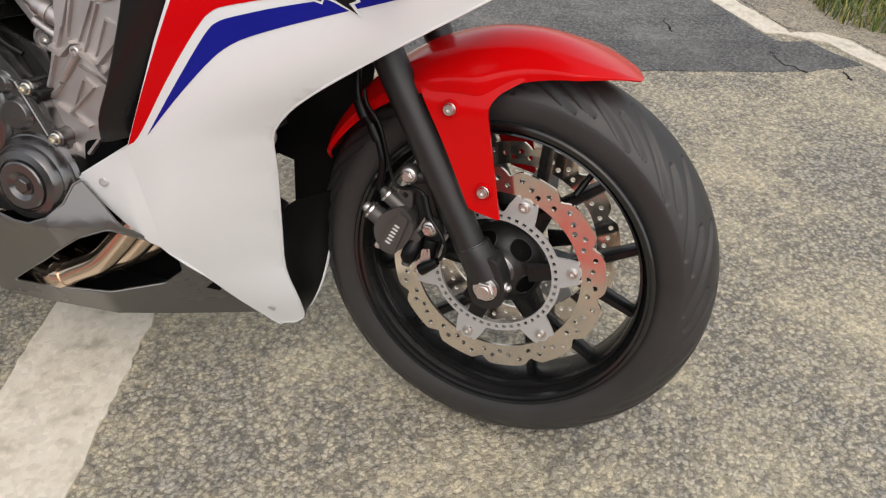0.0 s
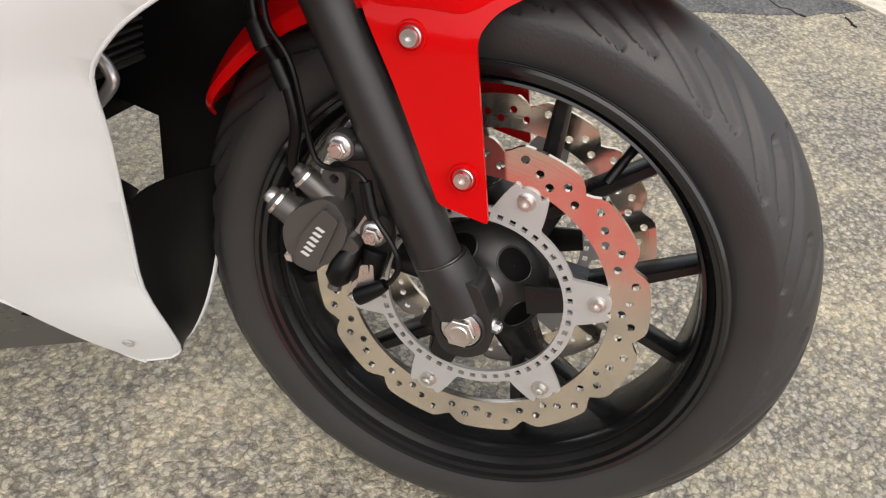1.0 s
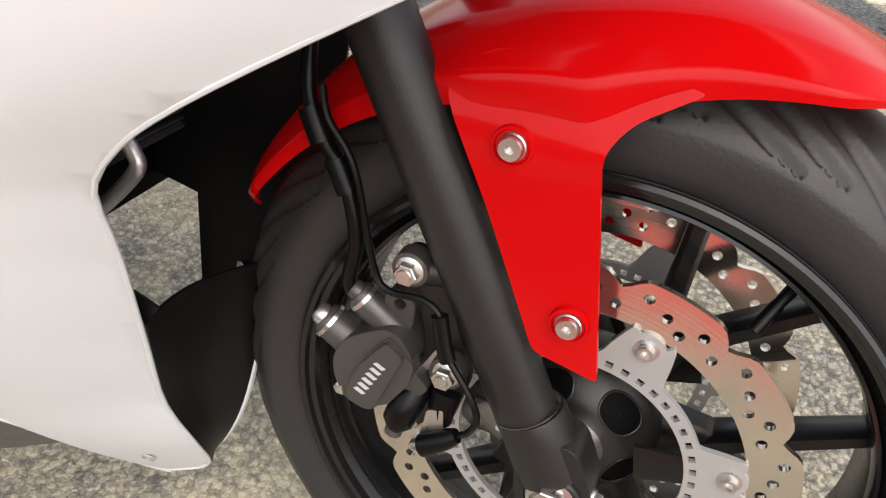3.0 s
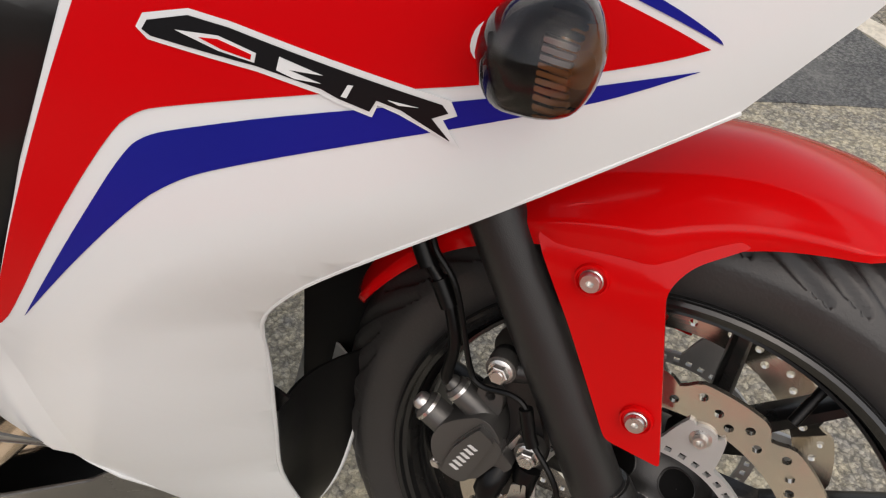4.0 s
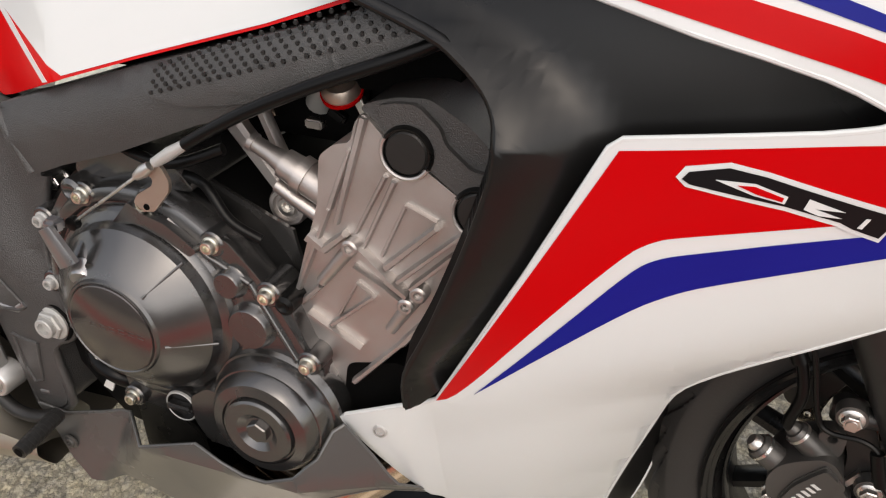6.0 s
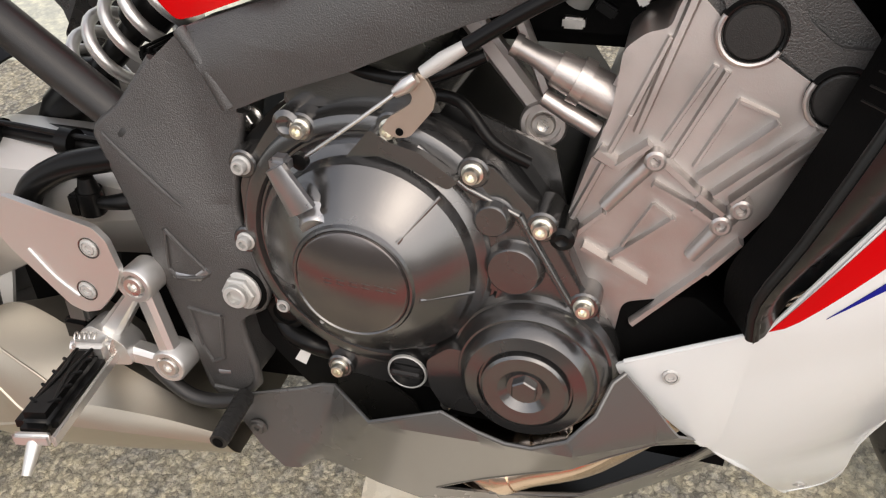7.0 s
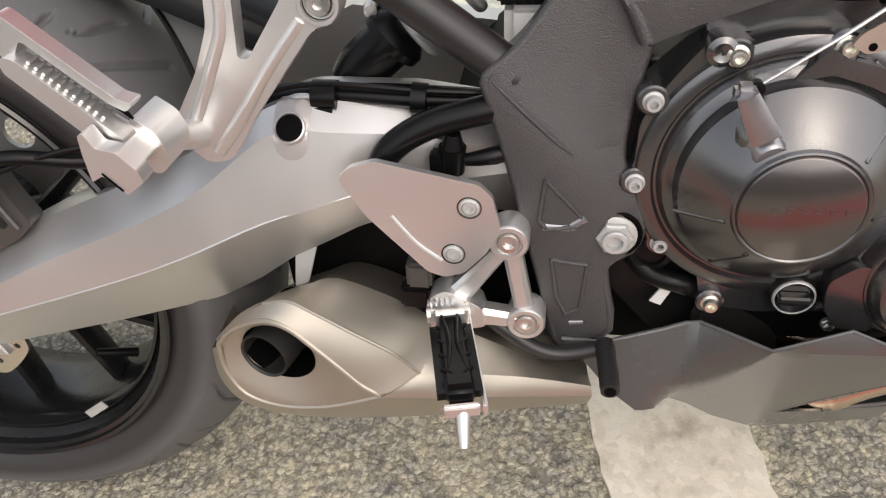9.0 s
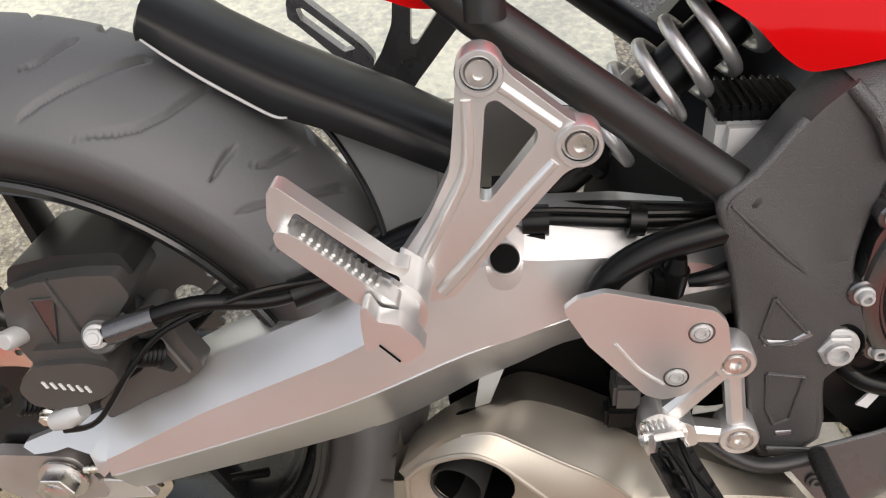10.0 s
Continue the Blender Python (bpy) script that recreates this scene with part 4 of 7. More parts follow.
# the model badge as plain slanted shapes: a white-edged black blade with pale and red notches
BADGE = [(-0.304, 0.698), (-0.300, 0.7050), (-0.277, 0.7105), (-0.256, 0.7075), (-0.155, 0.6840), (-0.1515, 0.6765), (-0.158, 0.6735), (-0.1493, 0.6595), (-0.178, 0.6740), (-0.188, 0.6775), (-0.1905, 0.6710), (-0.207, 0.6760), (-0.215, 0.6795), (-0.244, 0.6860), (-0.298, 0.6930)]
badge = sheet("badge", BADGE, WHITE, fairing, -0.0016, 0.0006, label="black and white slanted model badge")
INNER = [(-0.3005, 0.6975), (-0.2975, 0.7022), (-0.277, 0.7075), (-0.257, 0.7048), (-0.1585, 0.6815), (-0.1555, 0.6775), (-0.163, 0.6740), (-0.1540, 0.6630), (-0.177, 0.6765), (-0.1885, 0.6800), (-0.1915, 0.6740), (-0.206, 0.6785), (-0.214, 0.6822), (-0.244, 0.6888), (-0.296, 0.6950)]
sheet("badge_blade", INNER, BLACK_DECAL, badge, -0.0023, 0.0006)
for pts, mat in (([(-0.283, 0.7000), (-0.262, 0.7005), (-0.2440, 0.6950), (-0.2450, 0.6905), (-0.262, 0.6935)], WHITE), ([(-0.271, 0.6985), (-0.262, 0.6990), (-0.2460, 0.6942), (-0.2465, 0.6918), (-0.260, 0.6945)], RED_DECAL),
                 ([(-0.2330, 0.6950), (-0.2130, 0.6890), (-0.2290, 0.6895), (-0.2140, 0.6850), (-0.2260, 0.6855), (-0.2345, 0.6885)], WHITE), ([(-0.1830, 0.6810), (-0.1690, 0.6790), (-0.1780, 0.6790)], WHITE), ([(-0.2015, 0.6860), (-0.1990, 0.6860), (-0.2020, 0.6795), (-0.2045, 0.6800)], WHITE)):
    sheet("badge_notch", pts, mat, badge, -0.0030 if mat is not RED_DECAL else -0.0036, 0.0006, 0.02)
for x, z in ((-0.498, 0.413), (-0.341, 0.176)):
    y = flank(x, z)
    n = Vector((0.1, -1, 0.1 if z > 0.3 else -0.55))
    bm = moved(bolt(0.0048, 0.0015, socket=0.5, flange=0.0064), along((x, y - 0.001, z), -n))
    part("fairing_screw", bm, CARRIER, fairing)


# upper cowl, above the white flank
def cowl(x, z):
    return flank(x, min(z, 0.80)) + max(0, z - 0.79) * 0.9


UPPER = [(-0.45, 0.842), (-0.300, 0.828), (-0.200, 0.818), (-0.104, 0.814), (-0.035, 0.793), (0.012, 0.768), (0.034, 0.752), (0.12, 0.80), (0.06, 0.90), (-0.10, 0.96), (-0.45, 0.97)]
sheet("upper_cowl", UPPER, RED, bike, 0.004, 0.003, 0.02, "gloss red upper cowl", cowl)


# black infill behind the fairing's window, and the side cover that wraps the radiator
def infill(x, z):
    return flank(x, z) + 0.014 + 0.05 * max(0.0, 0.30 - abs(x + 0.30)) * max(0, z - 0.7)


COVER_EDGE = [tuple(p) for p in smooth_curve([(-0.458, 0.485), (-0.459, 0.513), (-0.442, 0.557), (-0.421, 0.622), (-0.409, 0.667), (-0.406, 0.686), (-0.406, 0.700), (-0.410, 0.715), (-0.421, 0.729), (-0.441, 0.743), (-0.465, 0.754), (-0.54, 0.775)], 3)]


def shroud(x, z):
    """The black side cover: proudest along its rear edge, falling in behind the fairing."""
    d = max(0.0, min(1.0, (x - lerp(z, [(b, a) for a, b in COVER_EDGE])) / (0.028 + 0.037 * min(1.0, max(0.0, (z - 0.50) / 0.12)))))
    w = d * d * (3 - 2 * d)
    return (1 - w) * (-0.256 + 0.55 * max(0.0, z - 0.70)) + w * (flank(x, min(z, 0.80)) + 0.022)


SATIN = material("satin_black_cover", (0.006, 0.006, 0.006), 0.30, vary=0.25, scale=14, grain=0.04, grain_scale=1200, rough_vary=0.04, spec=0.42)
COVER = COVER_EDGE + [(-0.56, 0.80), (-0.45, 0.845), (-0.30, 0.835), (-0.15, 0.79), (-0.16, 0.70), (-0.30, 0.66), (-0.385, 0.555), (-0.436, 0.486)]
side_cover = sheet("side_cover", COVER, SATIN, bike, 0.0, 0.003, 0.010, "satin black plastic side cover", shroud, 60)
edge = [(x, shroud(x, z) + 0.006, z) for x, z in COVER_EDGE]
part("cover_edge", tube(edge, 0.0045, 12, 1), SATIN, side_cover, "rolled rear edge of the side cover")
last = len(edge) - 1
for k in range(34):
    t = 0.30 + 0.55 * k / 33
    a = Vector(edge[int(t * last)]).lerp(Vector(edge[int(t * last) + 1]), t * last % 1)
    part("cover_rib", tube([a + Vector((-0.004, 0.000, 0)), a + Vector((-0.012, 0.028, -0.003))], 0.0008, 6, 1), PLASTIC, side_cover)
# black chin liner between the near lip and the far lip, open at the top toward the road
NEAR_LIP = [(x, flank(x, z) + 0.003, z) for x, z in ((-0.2945, 0.372), (-0.300, 0.339), (-0.310, 0.260), (-0.303, 0.190), (-0.305, 0.150), (-0.318, 0.135))]
FAR_LIP = [(-0.262, 0.010, 0.368), (-0.264, 0.008, 0.330), (-0.272, 0.005, 0.260), (-0.284, 0.005, 0.206), (-0.302, 0.005, 0.163), (-0.316, 0.004, 0.148)]


def ruled(left, right, across, bow):
    """A sheet between two rails, bowed backward in its middle."""
    bm = bmesh.new()
    rows = []
    for a, b in zip(smooth_curve(left, 4), smooth_curve(right, 4)):
        a, b = Vector(a), Vector(b)
        rows.append([bm.verts.new(a.lerp(b, k / across) - Vector((bow * math.sin(math.pi * k / across) * (b - a).length, 0, 0))) for k in range(across + 1)])
    for p, q in zip(rows, rows[1:]):
        for k in range(across):
            bm.faces.new((p[k], p[k + 1], q[k + 1], q[k]))
    bmesh.ops.recalc_face_normals(bm, faces=bm.faces)
    bmesh.ops.solidify(bm, geom=list(bm.faces), thickness=0.0025)
    return bm


part("cover_return", ruled([(x - 0.002, y + 0.002, z) for x, y, z in edge], [(x - 0.013, y + 0.042, z - 0.003) for x, y, z in edge], 4, 0.0), DARK, side_cover, smooth=60)
chin = part("chin_liner", ruled(NEAR_LIP, FAR_LIP, 12, 0.12), PLASTIC, bike, "matt black liner inside the fairing", 60)
FAR_BACK = [(x - 0.10, y + 0.085, z) for x, y, z in FAR_LIP]
far_side = part("far_fairing", ruled(FAR_LIP[1:], FAR_BACK[1:], 8, 0.0), WHITE, bike, "white far side fairing", 60)
part("far_lip", tube(FAR_LIP[1:], 0.0035, 8, 3), WHITE, far_side)
part("far_panel", plate([(-0.347, 0.24), (-0.25, 0.24), (-0.22, 0.60), (-0.42, 0.62), (-0.42, 0.405), (-0.352, 0.388)], 0.050, 0.054), PLASTIC, bike, "matt black inner panel")
part("chin_shelf", ruled([(-0.285, -0.110, 0.384), (-0.310, -0.112, 0.396), (-0.37, -0.12, 0.42)], [(-0.305, -0.108, 0.352), (-0.33, -0.112, 0.352), (-0.39, -0.12, 0.352)], 4, 0.0), PLASTIC, bike)
core = part("radiator", block(-0.395, -0.368, -0.13, 0.13, 0.446, 0.66, 0.004), PLASTIC, bike, "black finned radiator core")
for k in range(27):
    part("radiator_fin", block(-0.369, -0.3635, -0.124, 0.124, 0.4520 + 0.0078 * k, 0.4545 + 0.0078 * k, 0.0004, 1), CAST, core)
part("radiator_tank", block(-0.372, -0.3625, -0.13, 0.13, 0.444, 0.4505, 0.002), CAST, core)
part("radiator_shroud", block(-0.402, -0.390, -0.13, 0.13, 0.385, 0.450, 0.002), DARK, core)
part("radiator_pipe", tube([(-0.388, -0.050, 0.392), (-0.377, -0.050, 0.404), (-0.340, -0.050, 0.447), (-0.341, -0.049, 0.462), (-0.352, -0.048, 0.472), (-0.372, -0.047, 0.476)], 0.0060, 18, 5), SWING, bike, "bare alloy pipe below the radiator")
part("under_cowl_liner", skin([(-0.24, 0.555), (-0.10, 0.655), (0.02, 0.735), (-0.04, 0.79), (-0.30, 0.72)], lambda x, z: flank(x, z) + 0.034, 0.003, 0.04), DARK, bike, "black liner under the nose")

# ---- front indicator ----
IND = Vector((-0.109, -0.250, 0.722))
IND_OUT = [(-0.137, 0.720), (-0.136, 0.728), (-0.132, 0.736), (-0.126, 0.742), (-0.116, 0.7465), (-0.105, 0.7495), (-0.097, 0.7485), (-0.091, 0.744), (-0.087, 0.737), (-0.0845, 0.729), (-0.085, 0.720), (-0.0875, 0.711), (-0.093, 0.7025), (-0.103, 0.6985), (-0.115, 0.698), (-0.126, 0.6995), (-0.133, 0.707)]


def lamp_shell(rows, scale=1.0):
    """Closed rings of the lamp's outline, each at its own depth and size."""
    ring0 = smooth_curve([*IND_OUT, IND_OUT[0]], 3)[:-1]
    bm = bmesh.new()
    rings = [[bm.verts.new((IND.x + (p[0] - IND.x) * k * scale + dx, y, IND.z + (p[1] - IND.z) * k * scale)) for p in ring0] for y, k, dx in rows]
    n = len(ring0)
    for p, q in zip(rings, rings[1:]):
        for j in range(n):
            bm.faces.new((p[j], p[(j + 1) % n], q[(j + 1) % n], q[j]))
    bm.faces.new(rings[0])
    bm.faces.new(rings[-1])
    bmesh.ops.recalc_face_normals(bm, faces=bm.faces)
    return bm


lamp = part("indicator", lamp_shell([(-0.222, 0.50, -0.004), (-0.229, 0.74, -0.003), (-0.238, 0.90, -0.001), (-0.240, 0.86, -0.001), (-0.236, 0.55, -0.002)]), HOSE, bike, "smoked black front turn indicator", 50)
lens_rows = [(-0.238, 0.91, -0.001), (-0.246, 0.965, 0), (-0.254, 0.985, 0), (-0.262, 0.955, 0.001), (-0.270, 0.87, 0.002), (-0.2765, 0.72, 0.003), (-0.281, 0.50, 0.004), (-0.2832, 0.25, 0.004), (-0.2836, 0.06, 0.004)]
part("indicator_lens", merged(lamp_shell(lens_rows), moved(lamp_shell([(y, k, dx) for y, k, dx in lens_rows], 0.93), Matrix.Translation((0, 0.0022, 0)))), LENS, lamp, "smoked clear lens", 60)
AMBER = material("amber_reflector", (0.50, 0.20, 0.06), 0.2, coat=0.6, vary=0.5, scale=60)
SMOKE = material("smoked_reflector", (0.035, 0.032, 0.033), 0.25, metal=0.3, vary=0.4, scale=40)
part("reflector_bowl", lamp_shell([(-0.240, 0.80, -0.006), (-0.256, 0.74, -0.007), (-0.266, 0.55, -0.009), (-0.271, 0.30, -0.010), (-0.2725, 0.06, -0.010)], 0.86), SMOKE, lamp, "dark smoked reflector bowl", 60)
part("bulb_amber", lamp_shell([(-0.240, 0.50, 0.010), (-0.256, 0.46, 0.011), (-0.264, 0.25, 0.011)], 0.8), AMBER, lamp, "amber bulb behind the lens", 50)
for k in range(17):
    t = k / 16
    z = 0.7435 - 0.041 * t
    y = -0.2745 + 0.020 * (2 * t - 1) ** 2
    mat = SMOKE if t < 0.3 else STEEL if t < 0.5 else AMBER if t < 0.9 else RED
    part("reflector_rib", moved(block(-0.0052, 0.0052, -0.0015, 0.0015, -0.0009, 0.0009, 0.0003), pose(-0.1005 - 0.002 * t, y, z, 0, 8, 0)), mat, lamp)
part("stalk", tube([(-0.128, flank(-0.128, 0.714) + 0.01, 0.714), (-0.118, -0.235, 0.717), IND], [0.016, 0.012, 0.012], 16, 4), HOSE, lamp, "black rubber stalk")
sheet("stalk_surround", rounded([(-0.150, 0.708), (-0.147, 0.7225), (-0.128, 0.7300), (-0.104, 0.729), (-0.11, 0.704), (-0.138, 0.700)], 0.008), WHITE, fairing, -0.0016, 0.0006)
sheet("stalk_pad", rounded([(-0.146, 0.7085), (-0.1435, 0.7205), (-0.127, 0.7265), (-0.106, 0.726), (-0.112, 0.7075), (-0.136, 0.7035)], 0.007), CARRIER, fairing, -0.0023, 0.0006)

# ---- engine ----
COVER_Y = -0.207
case = [(-0.86, 0.37), (-0.85, 0.54), (-0.80, 0.59), (-0.72, 0.605), (-0.63, 0.565), (-0.58, 0.50), (-0.545, 0.43), (-0.55, 0.36), (-0.60, 0.31), (-0.80, 0.30)]
engine = part("engine", plate(rounded(case, 0.02), -0.185, 0.19, bevel=0.008), PLASTIC, bike, "dark grey and bare alloy four-cylinder engine")
COVER_OUT = [(-0.838, 0.486), (-0.837, 0.522), (-0.824, 0.546), (-0.808, 0.569), (-0.794, 0.586), (-0.775, 0.588), (-0.757, 0.580), (-0.708, 0.596), (-0.690, 0.580), (-0.666, 0.556), (-0.650, 0.569), (-0.634, 0.561), (-0.612, 0.535), (-0.590, 0.520), (-0.568, 0.472), (-0.556, 0.464), (-0.553, 0.433), (-0.540, 0.414), (-0.548, 0.384), (-0.562, 0.350), (-0.594, 0.331), (-0.641, 0.332), (-0.672, 0.352), (-0.690, 0.352), (-0.722, 0.347), (-0.752, 0.351), (-0.770, 0.350), (-0.779, 0.391), (-0.800, 0.402), (-0.816, 0.404), (-0.833, 0.450), (-0.846, 0.470)]
cover = part("clutch_cover", plate(rounded(COVER_OUT, 0.008, 3), -0.180, COVER_Y + 0.004, bevel=0.005), ENGINE, engine, "satin dark grey clutch cover")
C = Vector((-0.727, 0, 0.481))
CAPMAT = material("gloss_dark_cap", (0.16, 0.145, 0.14), 0.18, metal=0.85, vary=0.15, scale=20, grain=0.05, grain_scale=900)
dome = lathe([(0.094, -0.190), (0.094, -0.206), (0.090, -0.212), (0.086, -0.2135), (0.083, -0.216), (0.080, -0.226), (0.0555, -0.2475), (0.047, -0.252), (0.0455, -0.2545), (0.0440, -0.2550), (0.0425, -0.2538), (0.0, -0.2538)], 96)
part("clutch_dome", moved(dome, Matrix.Translation(C)), ENGINE, cover, smooth=30)
part("clutch_cap", moved(lathe([(0.0418, -0.250), (0.0418, -0.2552), (0.0405, -0.2560), (0, -0.2560)], 72), Matrix.Translation(C)), CAPMAT, cover, "satin dark round cap")
for a, w in ((47, 0.0035), (-9, 0.0035), (196, 0.004), (236, 0.004)):
    d = Vector((math.cos(radians(a)), 0, math.sin(radians(a))))
    p, q = C + d * 0.050 + Vector((0, -0.2500, 0)), C + d * 0.083 + Vector((0, -0.2220, 0))
    part("dome_rib", tube([p, q], w / 2, 8, 1), ENGINE, cover)
for k in range(6):
    x = -0.748 + 0.0098 * k
    for dz, h in ((0.0, 0.0006), (0.0034, 0.0006)):
        part("mark_bar", plate([(x, 0.4802 + dz), (x + 0.0062, 0.4795 + dz), (x + 0.0062, 0.4795 + dz + h), (x, 0.4802 + dz + h)], -0.2562, -0.2555), CALIPER, cover)
    part("mark_bar", plate([(x + 0.0005, 0.4802), (x + 0.0012, 0.4802), (x + 0.0016, 0.4840), (x + 0.0009, 0.4840)], -0.2563, -0.2555), ENGINE, cover)
S0 = Vector((-0.601, 0, 0.399))
ring = lathe([(0.066, -0.188), (0.066, -0.206), (0.062, -0.212), (0.060, -0.2125), (0.058, -0.220), (0.054, -0.226), (0.0525, -0.2262), (0.0500, -0.233), (0.046, -0.2375), (0.0365, -0.2395), (0.0355, -0.2365), (0.034, -0.2365), (0.0332, -0.2415), (0.031, -0.2430), (0.020, -0.2425), (0.0135, -0.2385), (0.012, -0.2385), (0.0, -0.2385)], 80)
starter = part("timing_cover", moved(ring, Matrix.Translation(S0)), ENGINE, engine, "satin dark grey round timing cover", 28)
part("cover_plug", moved(hexagon(0.0105, -0.2435, -0.237, 0.001), Matrix.Translation(S0) @ Matrix.Rotation(0.5, 4, "Y")), ENGINE, starter)
part("timing_lug", plate(rounded([(-0.682, 0.398), (-0.662, 0.415), (-0.640, 0.410), (-0.640, 0.350), (-0.668, 0.352), (-0.680, 0.372)], 0.006), -0.225, -0.19, bevel=0.004), ENGINE, starter)
for x, z in ((-0.640, 0.352), (-0.668, 0.346), (-0.570, 0.343)):
    put_bolt((x, -0.212, z), 0.0048, 0.006, STEEL, starter, "small_bolt", hexed=True)
for x, z, r in ((-0.635, 0.525, 0.0125), (-0.618, 0.486, 0.0195)):
    part("cover_boss", moved(lathe([(r + 0.0035, -0.20), (r + 0.003, -0.2085), (r + 0.001, -0.2105), (r, -0.2160), (r - 0.0015, -0.2175), (0, -0.2175)], 40), Matrix.Translation((x, 0, z))), ENGINE, cover)
part("cover_arm", plate(rounded([(-0.690, 0.578), (-0.668, 0.554), (-0.640, 0.566), (-0.606, 0.532), (-0.566, 0.466), (-0.585, 0.456), (-0.640, 0.462), (-0.650, 0.520), (-0.67, 0.545)], 0.01), -0.195, -0.2080, bevel=0.003), ENGINE, cover)
part("cover_fold", merged(beam((-0.690, 0.572), (-0.655, 0.545), 0.006, 0.005, 0.008, 0.008, -0.2075), beam((-0.655, 0.545), (-0.617, 0.528), 0.005, 0.005, 0.008, 0.008, -0.2075), beam((-0.617, 0.528), (-0.577, 0.462), 0.006, 0.005, 0.008, 0.008, -0.2075)), ENGINE, cover, smooth=60)
part("cover_shoulder", plate(rounded([(-0.742, 0.560), (-0.721, 0.585), (-0.708, 0.577), (-0.687, 0.572), (-0.658, 0.553), (-0.666, 0.546), (-0.690, 0.558), (-0.716, 0.566)], 0.003), -0.2185, -0.200, bevel=0.003), ENGINE, cover)
part("cover_ring", moved(lathe([(0.113, -0.185), (0.1125, -0.200), (0.1090, -0.2065), (0.1050, -0.2085), (0.0985, -0.2085), (0.0960, -0.2050), (0.0940, -0.2050)], 96), Matrix.Translation(C)), ENGINE, cover, smooth=30)
cap = part("oil_filler", moved(lathe([(0.018, -0.20), (0.018, -0.214), (0.0160, -0.217), (0.0145, -0.217), (0.0145, -0.213), (0, -0.213)], 40), Matrix.Translation((-0.701, 0, 0.3745))), GLOSS, engine, "gloss black oil filler cap")
# pale ring and lighter grip paint the highlight lines of the black cap
part("filler_rim_glint", moved(lathe([(0.0172, -0.2150), (0.0166, -0.2172), (0.0155, -0.2178), (0.0148, -0.2165)], 40), Matrix.Translation((-0.701, 0, 0.3745))), CARRIER, cap)
part("filler_grip", block(-0.7145, -0.6875, -0.2225, -0.212, 0.3715, 0.3785, 0.002), ENGINE, cap)
part("filler_neck", plate(rounded([(-0.735, 0.352), (-0.720, 0.398), (-0.670, 0.400), (-0.668, 0.350)], 0.014), -0.204, -0.17, bevel=0.006), ENGINE, cap)
for x, z, y, gold in ((-0.566, 0.460, -0.207, 1), (-0.6005, 0.521, -0.207, 1), (-0.6505, 0.5565, -0.207, 1), (-0.709, 0.583, -0.207, 1), (-0.7775, 0.5755, -0.206, 1), (-0.830, 0.5405, -0.205, 0), (-0.8365, 0.473, -0.205, 0), (-0.764, 0.360, -0.207, 1), (-0.811, 0.414, -0.200, 0)):
    part("bolt_boss", moved(lathe([(0.0122, 0.030), (0.0117, -0.002), (0.0102, -0.0036), (0, -0.0036)], 24), Matrix.Translation((x, y + 0.001, z))), ENGINE, cover, smooth=20)
    put_bolt((x, y - 0.0026, z), 0.0060, 0.0075, BRASS if gold else CARRIER, cover, "cover_bolt", flange=0.0078, socket=0.55)
part("cover_dowel", moved(lathe([(0.012, 0.03), (0.011, -0.004), (0.007, -0.006), (0, -0.002)], 20), Matrix.Translation((-0.788, -0.205, 0.578))), ENGINE, cover)
part("cover_dowel", moved(lathe([(0.010, 0.03), (0.009, -0.004), (0.005, -0.006), (0, -0.002)], 20), Matrix.Translation((-0.586, -0.205, 0.514))), HOSE, cover)
put_bolt((-0.839, -0.168, 0.563), 0.0075, 0.014, STEEL, engine, "stud_bolt", hexed=True)
part("oil_pipe", tube([(-0.835, -0.18, 0.395), (-0.815, -0.195, 0.378), (-0.79, -0.20, 0.372), (-0.775, -0.19, 0.36)], 0.009, 12), HOSE, engine, "black oil level housing")
part("sight_glass", moved(lathe([(0.018, 0.01), (0.017, -0.006), (0.012, -0.007), (0.011, -0.004), (0, -0.004)], 28), Matrix.Translation((-0.815, -0.192, 0.400))), HOSE, engine, "black plastic switch cap")
part("sensor_label", plate([(-0.812, 0.350), (-0.803, 0.366), (-0.795, 0.362), (-0.802, 0.346)], -0.199, -0.197), FOIL, engine)

# clutch release arm, its cable and bracket
GREY = material("satin_grey_zinc", (0.34, 0.34, 0.35), 0.30, metal=0.9, vary=0.12, scale=40, rough_vary=0.06)
arm = part("release_arm", merged(beam((-0.777, 0.565), (-0.760, 0.534), 0.014, 0.021, 0.008, 0.008, -0.252), block(-0.784, -0.770, -0.250, -0.236, 0.558, 0.570, 0.003)), GREY, engine, "satin grey clutch release arm")
part("arm_spindle", moved(lathe([(0.0150, 0.04), (0.0148, -0.002), (0.0125, -0.005), (0.0125, -0.010), (0.0105, -0.013), (0, -0.013)], 28), along((-0.7555, -0.238, 0.524), (-0.25, 1, 0.42))), GREY, arm)
part("spindle_boss", moved(lathe([(0.024, 0.05), (0.0205, 0.004), (0.018, -0.001), (0.0155, -0.002), (0, -0.002)], 32), along((-0.7555, -0.236, 0.521), (-0.25, 1, 0.42))), ENGINE, cover)
cable = part("clutch_cable", tube([(-0.766, -0.232, 0.564), (-0.721, -0.232, 0.598), (-0.690, -0.228, 0.622)], 0.0014, 8, 2), STEEL, bike, "bare steel clutch cable in a black sheath")
part("cable_ferrule", tube([(-0.698, -0.228, 0.616), (-0.690, -0.228, 0.622), (-0.684, -0.227, 0.627)], [0.0035, 0.0055, 0.004], 10, 1), STEEL, cable)
part("cable_adjuster", tube([(-0.680, -0.226, 0.630), (-0.667, -0.224, 0.639), (-0.653, -0.222, 0.648)], [0.0042, 0.0052, 0.0042], 12, 1), CARRIER, cable)
